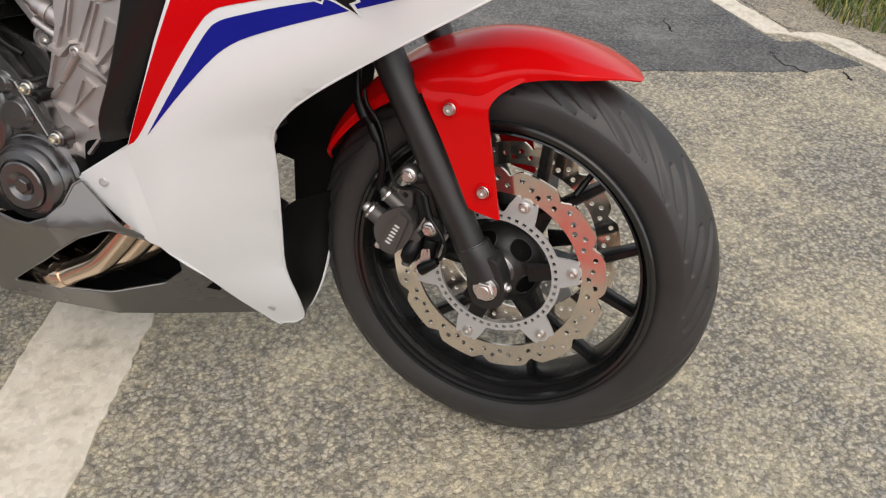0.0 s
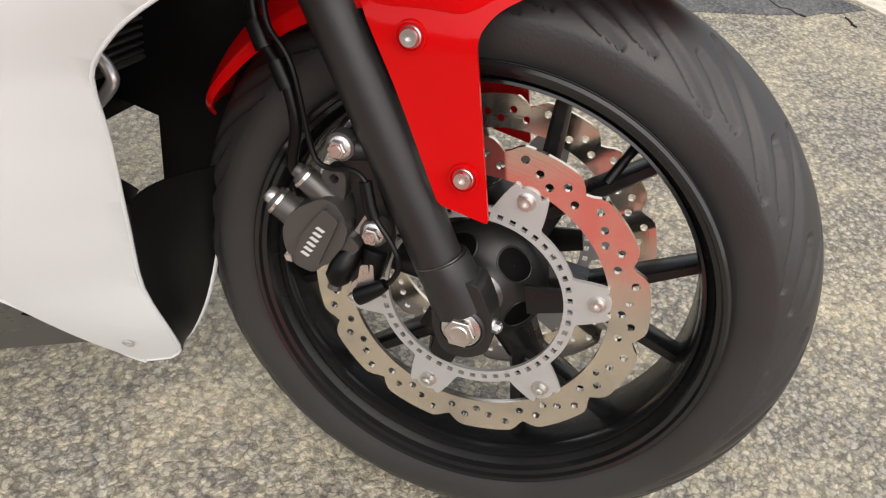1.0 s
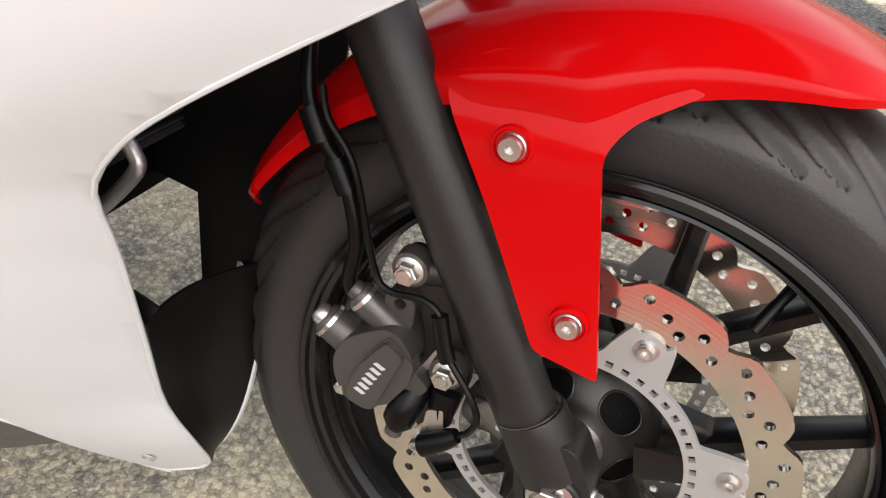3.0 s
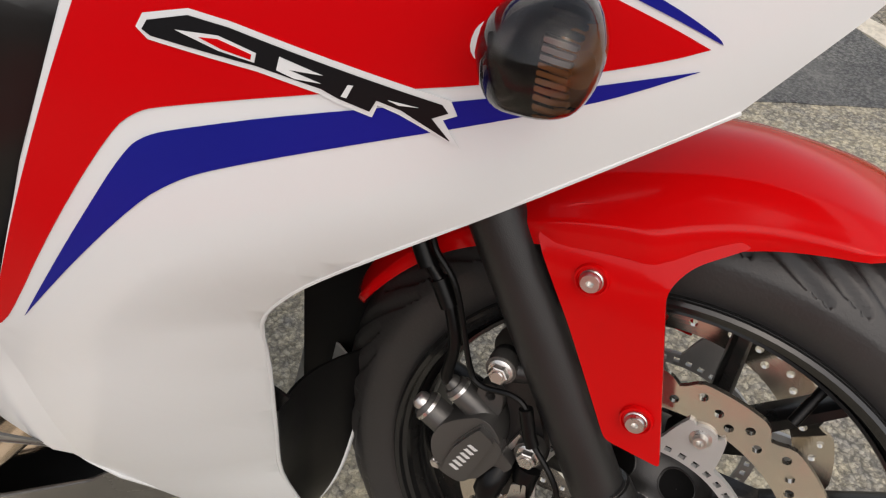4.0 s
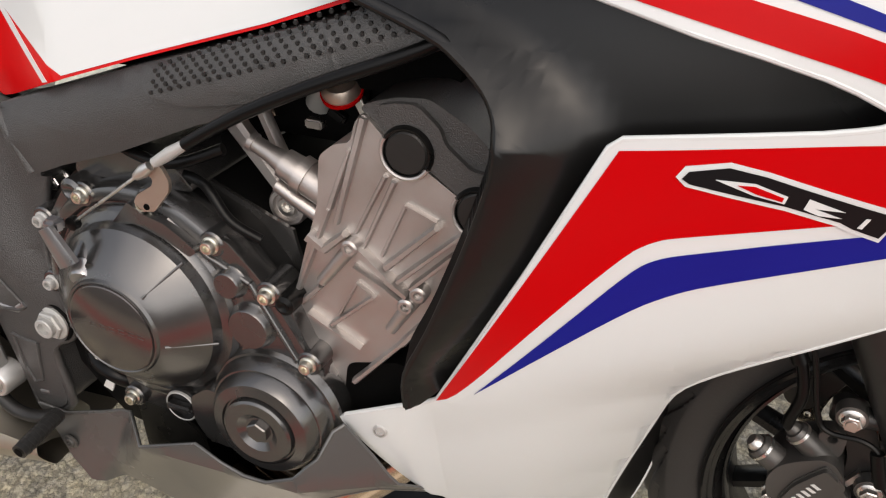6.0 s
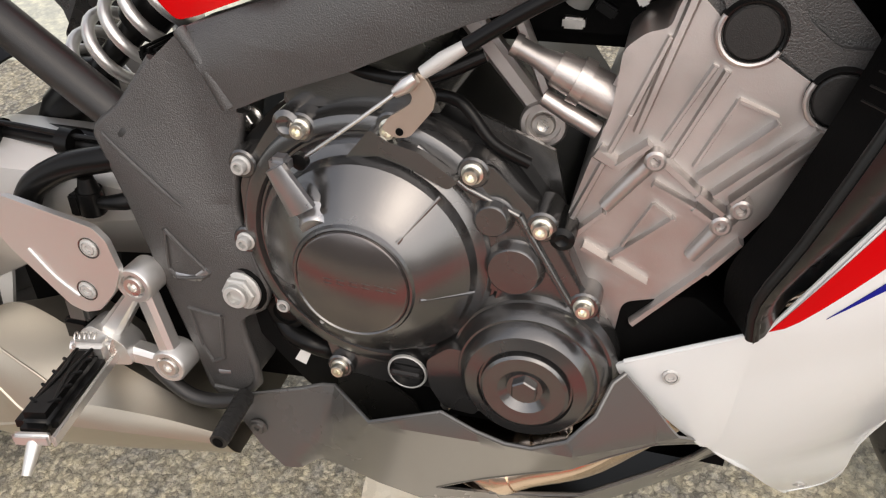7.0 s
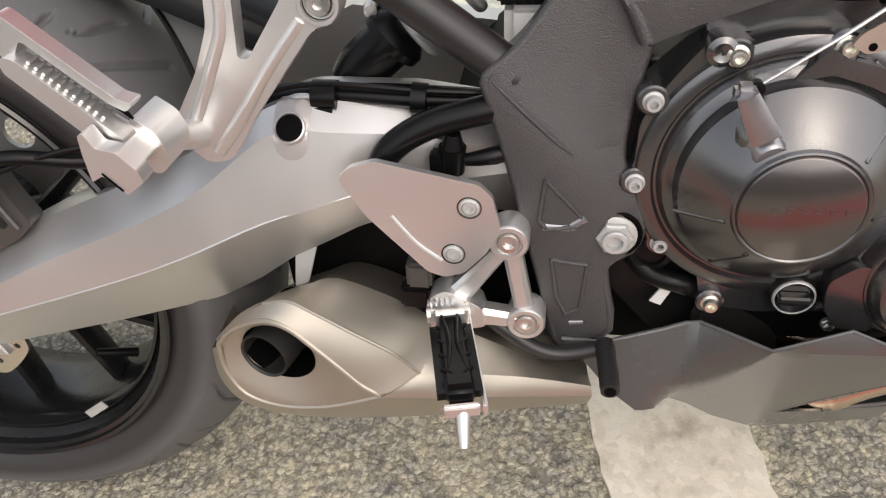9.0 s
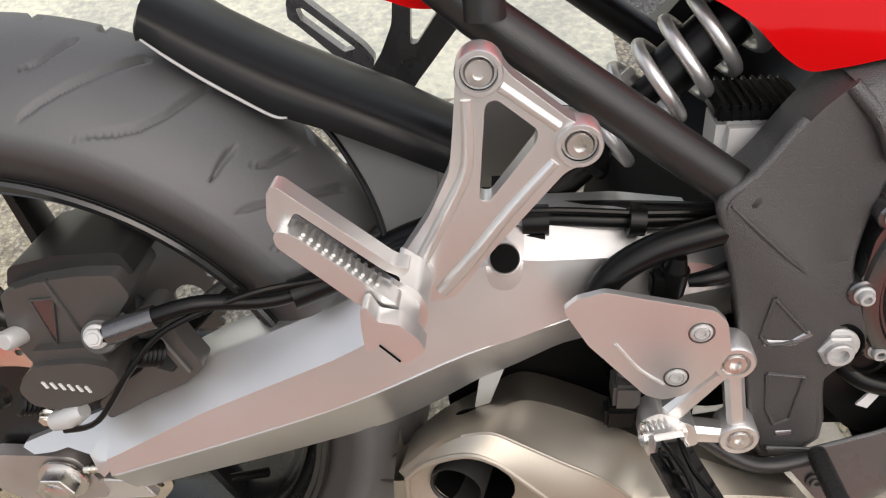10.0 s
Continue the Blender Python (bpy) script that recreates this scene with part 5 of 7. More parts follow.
part("cable_sheath", tube([(-0.653, -0.222, 0.648), (-0.608, -0.219, 0.676), (-0.55, -0.214, 0.705), (-0.46, -0.20, 0.745), (-0.40, -0.17, 0.79)], 0.0050, 10), HOSE, cable)
part("cable_eye", moved(lathe([(0, -0.004), (0.006, -0.003), (0.006, 0.003), (0, 0.004)], 14), Matrix.Translation((-0.768, -0.232, 0.562))), HOSE, cable)
LUG = material("tan_zinc_bracket", (0.55, 0.47, 0.40), 0.4, metal=0.9, vary=0.12, scale=40)
brk = part("cable_bracket", plate(rounded([(-0.697, 0.619), (-0.684, 0.629), (-0.679, 0.625), (-0.673, 0.614), (-0.674, 0.605), (-0.691, 0.584), (-0.701, 0.582), (-0.711, 0.588), (-0.706, 0.596), (-0.690, 0.607), (-0.688, 0.613)], 0.003), -0.222, -0.218, bevel=0.001), LUG, bike, "tan zinc-plated cable bracket")
put_bolt((-0.698, -0.222, 0.587), 0.0028, 0.001, DARK, brk, "bracket_hole")

# cylinder block, head and valve cover
HEAD_OUT = [(-0.5237, 0.6828), (-0.5025, 0.6621), (-0.4722, 0.6454), (-0.4464, 0.6296), (-0.4229, 0.6100), (-0.4324, 0.6017), (-0.4404, 0.5793), (-0.4510, 0.5458), (-0.4698, 0.5164), (-0.4871, 0.4940), (-0.5073, 0.4721), (-0.5314, 0.4413), (-0.5425, 0.4234), (-0.5504, 0.4261), (-0.5666, 0.4626), (-0.5837, 0.4964), (-0.5873, 0.5168), (-0.5747, 0.5631), (-0.5634, 0.6020), (-0.5606, 0.6430), (-0.5478, 0.6544), (-0.5341, 0.6580), (-0.5304, 0.6744)]
block_part = part("cylinder_block", plate(rounded(HEAD_OUT, 0.005, 3), -0.187, 0.16, bevel=0.003), ALLOY, engine, "bare cast alloy cylinder block and head")
VALVE = [(-0.5285, 0.6850), (-0.5178, 0.6905), (-0.4984, 0.6965), (-0.4749, 0.6990), (-0.4437, 0.6830), (-0.4186, 0.6600), (-0.4080, 0.6400), (-0.4050, 0.6200), (-0.4200, 0.6060), (-0.4464, 0.6296), (-0.4722, 0.6454), (-0.5025, 0.6621)]
valve = part("valve_cover", plate(rounded(VALVE, 0.006), -0.183, 0.155, bevel=0.004), CAST, engine, "satin black valve cover")
part("valve_step", plate(rounded([(-0.5130, 0.6900), (-0.4984, 0.6940), (-0.4817, 0.6950), (-0.4640, 0.6800), (-0.4600, 0.6690), (-0.4390, 0.6530), (-0.4180, 0.6530), (-0.4130, 0.6300), (-0.4300, 0.6200), (-0.4722, 0.6490), (-0.5025, 0.6660)], 0.005), -0.1885, -0.180, bevel=0.002), CAST, valve)
for x, z in ((-0.4880, 0.6592), (-0.4315, 0.6227)):
    part("cam_plug", moved(lathe([(0.0165, 0.02), (0.0165, -0.003), (0.0150, -0.0045), (0.0, -0.0045)], 40), Matrix.Translation((x, -0.188, z))), FRAME, block_part, "black round cam end plug")
    part("plug_seat", moved(lathe([(0.0170, 0.01), (0.0172, -0.004), (0.0185, -0.0045), (0.0205, -0.002), (0.0205, 0.01)], 48), Matrix.Translation((x, -0.188, z))), PLASTIC, valve)
    part("plug_ring", tube([(x + 0.0192 * math.cos(radians(a)), -0.1915, z + 0.0192 * math.sin(radians(a))) for a in range(150, 331, 15)], 0.0019, 8, 2), ALLOY, block_part)



def ridge(a, b, w, h, mat=ALLOY, parent=None, y=-0.187):
    """A cast rib standing on a face that looks to -y."""
    bm = beam(a, b, w * 1.3, w * 0.95, h * 3, h * 3, y)
    return part("cast_rib", bm, mat, parent or block_part)


RIBS = (((-0.5022, 0.5627), (-0.4621, 0.6055), 0.0052, 0.006), ((-0.4915, 0.5533), (-0.4414, 0.6054), 0.0040, 0.007), ((-0.4805, 0.5497), (-0.4339, 0.6015), 0.0036, 0.007), ((-0.5068, 0.5705), (-0.4877, 0.6176), 0.0026, 0.003), ((-0.4877, 0.6176), (-0.4633, 0.6087), 0.0026, 0.003),
        ((-0.4975, 0.6349), (-0.5225, 0.5740), 0.0036, 0.003), ((-0.5046, 0.6378), (-0.5288, 0.5858), 0.0030, 0.003), ((-0.5701, 0.5753), (-0.5555, 0.5665), 0.0085, 0.006), ((-0.5555, 0.5665), (-0.5366, 0.5846), 0.0060, 0.007), ((-0.5266, 0.5733), (-0.5016, 0.5533), 0.0060, 0.006), ((-0.5016, 0.5533), (-0.4838, 0.5413), 0.0060, 0.007),
        ((-0.5310, 0.5555), (-0.5026, 0.5423), 0.0036, 0.005), ((-0.5026, 0.5423), (-0.4847, 0.5313), 0.0048, 0.006), ((-0.5734, 0.5007), (-0.5253, 0.4767), 0.0040, 0.005), ((-0.5519, 0.4937), (-0.5135, 0.5315), 0.0036, 0.004), ((-0.5454, 0.5044), (-0.5286, 0.5396), 0.0020, 0.003), ((-0.5286, 0.5396), (-0.5141, 0.5306), 0.0020, 0.003),
        ((-0.5839, 0.5175), (-0.5514, 0.6021), 0.0042, 0.004), ((-0.5514, 0.6021), (-0.5333, 0.6536), 0.0042, 0.003), ((-0.5220, 0.6799), (-0.5460, 0.5903), 0.0055, 0.003), ((-0.5314, 0.4404), (-0.4871, 0.4940), 0.0048, 0.005), ((-0.4871, 0.4940), (-0.4685, 0.5207), 0.0052, 0.006), ((-0.5790, 0.5101), (-0.5606, 0.5302), 0.0050, 0.005), ((-0.5655, 0.4629), (-0.5474, 0.4302), 0.0060, 0.005))
for a, b, w, h in RIBS:
    ridge(a, b, w, h)
for a, b, r in (((-0.5607, 0.5335), (-0.5317, 0.5743), 0.0062), ((-0.4991, 0.5027), (-0.4735, 0.5464), 0.0062)):
    part("cast_boss", tube([(a[0], -0.189, a[1]), (b[0], -0.189, b[1])], [r * 0.8, r, r], 18, 1), ALLOY, block_part)
for x, z in ((-0.5317, 0.5743), (-0.4735, 0.5464), (-0.4838, 0.5330)):
    part("boss_end", moved(lathe([(0.0072, 0.008), (0.0072, -0.008), (0.0055, -0.0095), (0.0036, -0.0095), (0.003, -0.004), (0, -0.004)], 20), Matrix.Translation((x, -0.189, z))), ALLOY, block_part)
part("block_lug", plate(rounded([(-0.572, 0.598), (-0.556, 0.640), (-0.535, 0.648), (-0.540, 0.612)], 0.006), -0.174, -0.144, bevel=0.003), ALLOY, block_part)
# coolant elbow and frame hanger
E0, E1, E2 = Vector((-0.6340, -0.165, 0.6350)), Vector((-0.5990, -0.165, 0.6185)), Vector((-0.5600, -0.165, 0.6010))
elbow = part("coolant_elbow", merged(tube([E0, E0.lerp(E1, 0.5), E0.lerp(E1, 0.9)], [0.0068, 0.0075, 0.0105], 18, 1), tube([E0.lerp(E1, 0.85), E1.lerp(E2, 0.3), E2], [0.0125, 0.0140, 0.0145], 20, 1)), ALLOY, engine, "cast alloy coolant elbow")
part("elbow_flange", tube([E1.lerp(E2, 0.22), E1.lerp(E2, 0.42)], 0.0165, 20, 1), ALLOY, elbow)
part("elbow_rim", tube([E0, E0.lerp(E1, 0.12)], 0.0082, 18, 1), ALLOY, elbow)
part("elbow_neck", tube([(-0.6121, -0.165, 0.6000), (-0.592, -0.165, 0.589), (-0.572, -0.165, 0.579)], [0.006, 0.007, 0.007], 14, 1), ALLOY, elbow)
hanger = part("engine_hanger", merged(beam((-0.690, 0.668), (-0.617, 0.582), 0.017, 0.015, 0.016, 0.018, -0.140), beam((-0.640, 0.656), (-0.606, 0.580), 0.009, 0.009, 0.012, 0.014, -0.138)), ALLOY, bike, "cast alloy engine hanger")
part("hanger_eye", moved(lathe([(0.0125, 0.012), (0.0178, 0.012), (0.0178, -0.009), (0.0162, -0.011), (0.0130, -0.011), (0.0125, -0.007), (0, -0.007)], 32), Matrix.Translation((-0.6125, -0.142, 0.5735))), ALLOY, hanger)
put_bolt((-0.6125, -0.147, 0.5735), 0.0092, 0.006, STEEL, hanger, "hanger_bolt", socket=0.5)
part("hanger_tube", tube([(-0.652, -0.120, 0.665), (-0.640, -0.125, 0.640)], 0.0085, 14, 1), PIPE, hanger, "copper-toned pipe behind the hanger")
# intake, injectors and wiring behind the head
part("intake_body", block(-0.70, -0.54, -0.115, 0.12, 0.62, 0.70, 0.012), DARK, engine, "black throttle bodies")
inj = part("injector", tube([(-0.600, -0.11, 0.655), (-0.590, -0.12, 0.675), (-0.575, -0.125, 0.70)], [0.012, 0.010, 0.012], 14, 1), CARRIER, engine, "grey fuel injector")
part("injector_cap", tube([(-0.5690, -0.128, 0.672), (-0.5688, -0.132, 0.680), (-0.5686, -0.134, 0.684)], [0.0165, 0.0165, 0.013], 22, 1), LUG, inj, "bright plated sealing cap")
part("injector_ring", tube([(-0.5689, -0.1292, 0.674), (-0.5688, -0.1308, 0.6765)], 0.0178, 22, 1), RED, inj, "red sealing ring")
for k in range(5):
    part("intake_clip", moved(block(-0.008, 0.008, -0.006, 0.004, -0.004, 0.004, 0.0015), pose(-0.60 + 0.022 * k, -0.118, 0.640 + 0.011 * (k % 3), 0, 30 * k, 0)), HOSE if k % 2 else STEEL, engine)
# flat sheet standing for the grey upper crankcase
part("upper_crankcase", skin([(-0.70, 0.60), (-0.60, 0.56), (-0.585, 0.50), (-0.60, 0.48), (-0.66, 0.52), (-0.72, 0.57)], lambda x, z: -0.165, 0.004, 0.05), ENGINE, engine)
part("breather_hose", tube([(-0.70, -0.18, 0.60), (-0.665, -0.19, 0.60), (-0.64, -0.195, 0.575), (-0.615, -0.19, 0.56)], 0.0045, 12), HOSE, engine, "black breather hose")
part("wiring_loom", tube([(-0.86, -0.17, 0.585), (-0.78, -0.18, 0.615), (-0.70, -0.19, 0.612), (-0.65, -0.18, 0.63)], 0.005, 10), HOSE, engine, "black wiring loom")
part("case_top", plate(rounded([(-0.80, 0.585), (-0.79, 0.612), (-0.70, 0.618), (-0.675, 0.59)], 0.008), -0.190, 0.0, bevel=0.004), ENGINE, engine)
# added near-black sheet: puts shade in a gap that would show the ground
part("pivot_gap_fill", plate(rounded([(-0.90, 0.29), (-0.90, 0.42), (-0.85, 0.47), (-0.80, 0.42), (-0.77, 0.30)], 0.012), -0.163, -0.150, bevel=0.003), DARK, bike, "near-black sheet filling the shaded gap behind the pivot plate")
# added near-black sheet: keeps the gap beside the radiator in shade
part("radiator_gap_fill", plate(rounded([(-0.50, 0.43), (-0.47, 0.56), (-0.42, 0.68), (-0.36, 0.70), (-0.355, 0.42)], 0.02), -0.115, -0.10, bevel=0.004), DARK, bike, "near-black sheet filling the shaded gap beside the radiator")
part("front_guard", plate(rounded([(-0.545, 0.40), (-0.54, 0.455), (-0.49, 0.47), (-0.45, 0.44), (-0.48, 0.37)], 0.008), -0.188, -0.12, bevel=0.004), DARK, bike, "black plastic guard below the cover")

# ---- frame ----
PLATE_OUT = [(-0.928, 0.576), (-0.900, 0.612), (-0.872, 0.636), (-0.848, 0.634), (-0.834, 0.606), (-0.836, 0.576), (-0.846, 0.530), (-0.849, 0.489), (-0.836, 0.456), (-0.828, 0.430), (-0.834, 0.408), (-0.855, 0.392), (-0.846, 0.326), (-0.886, 0.305), (-0.899, 0.352), (-0.917, 0.426), (-0.933, 0.492), (-0.947, 0.540), (-0.950, 0.558)]


def pivot_y(x, z):
    """The pivot plate's outer face: rounded across, and rolled back at its top."""
    mid = -0.868 - 0.062 * (z - 0.33) / 0.27
    above = (x + 0.948) * 0.68 + (z - 0.556) * 0.73
    above = 0.5 * (above + math.hypot(above, 0.010))
    return -0.2165 + 3.0 * min(abs(x - mid), 0.05) ** 2 + 0.017 * (1 - math.exp(-28.0 * above))


frame_part = part("pivot_plate", skin(rounded(PLATE_OUT, 0.012), pivot_y, 0.045, 0.010), CAST, bike, "textured black frame pivot plate", 60)
part("plate_edge", tube([(x, pivot_y(x, z) + 0.005, z) for x, z in PLATE_OUT[5:] + PLATE_OUT[:2]], 0.0050, 12, 3), CAST, frame_part)
part("pivot_plate_far", plate(rounded(PLATE_OUT, 0.012), 0.165, 0.20, bevel=0.006), FRAME, bike)
for loop in ([(-0.905, 0.478), (-0.872, 0.440), (-0.878, 0.436), (-0.902, 0.432), (-0.909, 0.440)], [(-0.898, 0.402), (-0.868, 0.398), (-0.872, 0.352), (-0.884, 0.345), (-0.892, 0.362)]):
    for i in range(len(loop)):
        a, b = loop[i], loop[(i + 1) % len(loop)]
        part("plate_ridge", tube([(a[0], pivot_y(*a) - 0.0002, a[1]), ((a[0] + b[0]) / 2, pivot_y((a[0] + b[0]) / 2, (a[1] + b[1]) / 2) - 0.0002, (a[1] + b[1]) / 2), (b[0], pivot_y(*b) - 0.0002, b[1])], 0.0019, 8, 1), CAST, frame_part)
# pale bars paint the glints along chamfered edges of the plate
for a, b in (((-0.906, 0.4335), (-0.884, 0.4335)), ((-0.884, 0.4335), (-0.872, 0.443)), ((-0.880, 0.3335), (-0.868, 0.3355))):
    part("edge_glint", beam(a, b, 0.0070, 0.0064, 0.0050, 0.0050, -0.2145), GREY, frame_part, "pale bar painting a glint on the plate's edge")
nut = part("pivot_nut", merged(moved(hexagon(0.0152, -0.008, 0, 0.0015), Matrix.Translation((-0.848, -0.2085, 0.424))), moved(lathe([(0.0182, 0.0), (0.0182, -0.002), (0.0170, -0.003), (0.0105, -0.003), (0.0105, -0.0125), (0.0095, -0.0135), (0.0065, -0.0135), (0.0060, -0.006), (0, -0.006)], 28), Matrix.Translation((-0.848, -0.2085, 0.424)))), CARRIER, frame_part, "pale swingarm pivot nut")
part("pivot_seat", moved(lathe([(0.0225, 0.006), (0.0225, 0.0010), (0.0210, -0.0002), (0.0195, 0.001), (0, 0.002)], 36), Matrix.Translation((-0.848, -0.2095, 0.424))), DARK, frame_part)


def spar_y(x, z):
    c = 0.636 + 0.36 * (x + 0.80)
    return -0.204 + 0.06 * max(0.0, x + 0.60) + (0.55 * (z - c) if z > c else 1.5 * (c - z) ** 2)


SPAR = [(-0.872, 0.636), (-0.856, 0.641), (-0.712, 0.692), (-0.541, 0.747), (-0.42, 0.80), (-0.36, 0.80), (-0.40, 0.765), (-0.492, 0.724), (-0.529, 0.708), (-0.593, 0.678), (-0.656, 0.656), (-0.737, 0.619), (-0.800, 0.596), (-0.836, 0.580)]
spar = part("frame_spar", skin(SPAR, spar_y, 0.045, 0.018), CAST, bike, "satin black frame spar", 60)
MESH = [(-0.705, 0.686), (-0.655, 0.707), (-0.545, 0.742), (-0.478, 0.772), (-0.470, 0.740), (-0.533, 0.711), (-0.598, 0.684), (-0.660, 0.671), (-0.694, 0.674)]
grille = part("spar_grille", skin(rounded(MESH, 0.005), spar_y, 0.006, 0.015, -0.004), CAST, bike, "black dimpled plastic infill panel")
dots = []
for r in range(6):
    for c in range(24):
        u, v = c / 23, (r + 0.5) / 6
        x = -0.690 + 0.205 * u + (0.004 if r % 2 else 0)
        z = 0.676 + 0.022 * v + 0.36 * (x + 0.690) + 0.010 * (v - 0.5) * u
        dots.append(moved(lathe([(0.0021, 0.001), (0.0017, -0.0004), (0, -0.0004)], 6), Matrix.Translation((x, spar_y(x, z) - 0.0045, z))))
tagged(part("grille_dots", merged(*dots), FRAME, grille), kind="stuff")
part("spar_weld", tube([(-0.874, -0.190, 0.634), (-0.852, -0.198, 0.610), (-0.838, -0.199, 0.582)], 0.006, 10), CAST, spar)
part("plate_weld", tube([(x, pivot_y(x, z) - 0.0002, z) for x, z in ((-0.946, 0.556), (-0.925, 0.536), (-0.900, 0.512), (-0.885, 0.498))], [0.0010, 0.0022, 0.0022, 0.0008], 8, 4), CAST, frame_part)


# ---- tank side panel, red and white, above the spar ----
def tank_y(x, z):
    return -0.198 + 0.35 * max(0, z - 0.66) ** 1.2 + 0.36 * max(0, -0.80 - x)


TANK = [(-0.985, 0.690), (-0.953, 0.678), (-0.930, 0.664), (-0.911, 0.644), (-0.894, 0.633), (-0.870, 0.640), (-0.785, 0.672), (-0.712, 0.697), (-0.60, 0.733), (-0.50, 0.77), (-0.48, 0.80), (-0.62, 0.86), (-0.80, 0.87), (-1.00, 0.82), (-1.02, 0.76)]
panel = part("tank_panel", skin(rounded(TANK, 0.008), tank_y, 0.004, 0.02), RED, bike, "gloss red and white tank side panel", 60)
part("white_field", skin([(-0.786, 0.6745), (-0.712, 0.6995), (-0.60, 0.7355), (-0.51, 0.770), (-0.62, 0.852), (-0.80, 0.86), (-0.867, 0.80), (-0.885, 0.722)], tank_y, 0.0006, 0.02, -0.0008), WHITE, panel)
part("white_line", skin([(-0.809, 0.6650), (-0.802, 0.6670), (-0.905, 0.740), (-0.914, 0.738)], tank_y, 0.0006, 0.02, -0.0008), WHITE, panel)
# plain tank body, out of view, added to shade the engine from the sky
part("tank_shell", block(-0.98, -0.42, -0.15, 0.15, 0.74, 0.93, 0.06, 4), RED, bike, "gloss red fuel tank")
part("under_tank", block(-0.92, -0.45, -0.13, 0.13, 0.66, 0.76, 0.02), DARK, bike, "black airbox under the tank")


# ---- belly pan and exhaust headers ----
def belly(x, z):
    """The pan's side: a rear facet, a twisted facet to the crease, and a front facet that turns under to the keel."""
    if z > 0.352:
        front = -0.255 + 0.30 * (z - 0.352)
    else:
        front = -0.255 + (0.43 + 1.2 * max(0.0, x + 0.70)) * (0.352 - z)
    front += 0.046 * (x + 0.655) + 0.5 * max(0.0, x + 0.56)
    rear = -0.214 - 0.24 * (0.3405 - z)
    a, b = -0.769 - (0.3405 - z) * 0.376, -0.7207 - (0.350 - z) * 0.70
    w = 1.0 if b <= a else min(1.0, max(0.0, (x - a) / (b - a)))
    return rear + (front - rear) * w


PAN = [(-0.886, 0.318), (-0.849, 0.3165), (-0.800, 0.3320), (-0.781, 0.3390), (-0.769, 0.3405), (-0.7207, 0.350), (-0.663, 0.369), (-0.635, 0.358), (-0.612, 0.352), (-0.5907, 0.351), (-0.565, 0.362), (-0.547, 0.381), (-0.538, 0.405), (-0.530, 0.411),
       (-0.505, 0.380), (-0.455, 0.312), (-0.410, 0.248), (-0.362, 0.158), (-0.350, 0.128), (-0.365, 0.112), (-0.40, 0.112), (-0.45, 0.128), (-0.50, 0.142), (-0.55, 0.158), (-0.60, 0.170), (-0.65, 0.180), (-0.70, 0.192), (-0.74, 0.215), (-0.768, 0.242), (-0.785, 0.2535), (-0.8169, 0.2515), (-0.8408, 0.2695), (-0.8614, 0.2937)]
OPEN = [(-0.685, 0.224), (-0.650, 0.250), (-0.610, 0.278), (-0.575, 0.305), (-0.540, 0.330), (-0.500, 0.345), (-0.468, 0.322), (-0.445, 0.285), (-0.455, 0.245), (-0.485, 0.220), (-0.546, 0.211), (-0.630, 0.215)]
pan = part("belly_pan", skin(PAN, belly, 0.003, 0.010, holes=[rounded(OPEN, 0.006)]), PANMAT, bike, "satin black belly pan", 28)
part("pan_edge", tube([(x, belly(x, z) + 0.0015, z) for x, z in PAN[:14]], 0.0020, 8, 1), PANMAT, pan)
part("opening_edge", tube([(x, belly(x, z) + 0.0015, z) for x, z in rounded(OPEN, 0.006)], 0.0022, 8, 1), PANMAT, pan)
part("pan_far", skin([(x, z) for x, z in PAN if x < -0.60], lambda x, z: -belly(x, z), -0.003, 0.03), PLASTIC, bike)
keel = [(x, belly(x, z) + 0.004, z + 0.002) for x, z in PAN[20:29]]
part("pan_floor", ruled(keel, [(x, max(0.06, -y), z) for x, y, z in keel], 6, 0.0), PLASTIC, pan)
part("pan_lobe", skin(rounded([(-0.775, 0.345), (-0.745, 0.352), (-0.700, 0.320), (-0.690, 0.270), (-0.770, 0.270)], 0.010), lambda x, z: -0.196, 0.004, 0.03), PANEL, pan, "inner dark grey panel behind the pan's edge")
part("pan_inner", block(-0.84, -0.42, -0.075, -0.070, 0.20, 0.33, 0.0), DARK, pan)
put_bolt((-0.842, belly(-0.842, 0.288) - 0.001, 0.288), 0.0062, 0.004, CALIPER, pan, "pan_screw", flange=0.0085)
for y, dx in ((-0.166, 0.0), (-0.128, 0.018), (-0.092, 0.036)):
    head = tube([(-0.700 + dx, y + 0.02, 0.218), (-0.640 + dx, y, 0.222), (-0.598 + dx, y, 0.243), (-0.555 + dx, y, 0.268), (-0.520 + dx, y, 0.305), (-0.475 + dx, y, 0.36), (-0.42, y * 0.9, 0.42), (-0.37, y * 0.85, 0.45), (-0.38, y * 0.8, 0.52)], 0.0185, 20)
    head = part("exhaust_header", head, PIPE, bike, "heat-tinted steel exhaust header")
    part("header_collar", tube([(-0.632 + dx, y, 0.226), (-0.627 + dx, y, 0.2285), (-0.617 + dx, y, 0.2335)], [0.0215, 0.0225, 0.0215], 20, 1), PIPE, head)

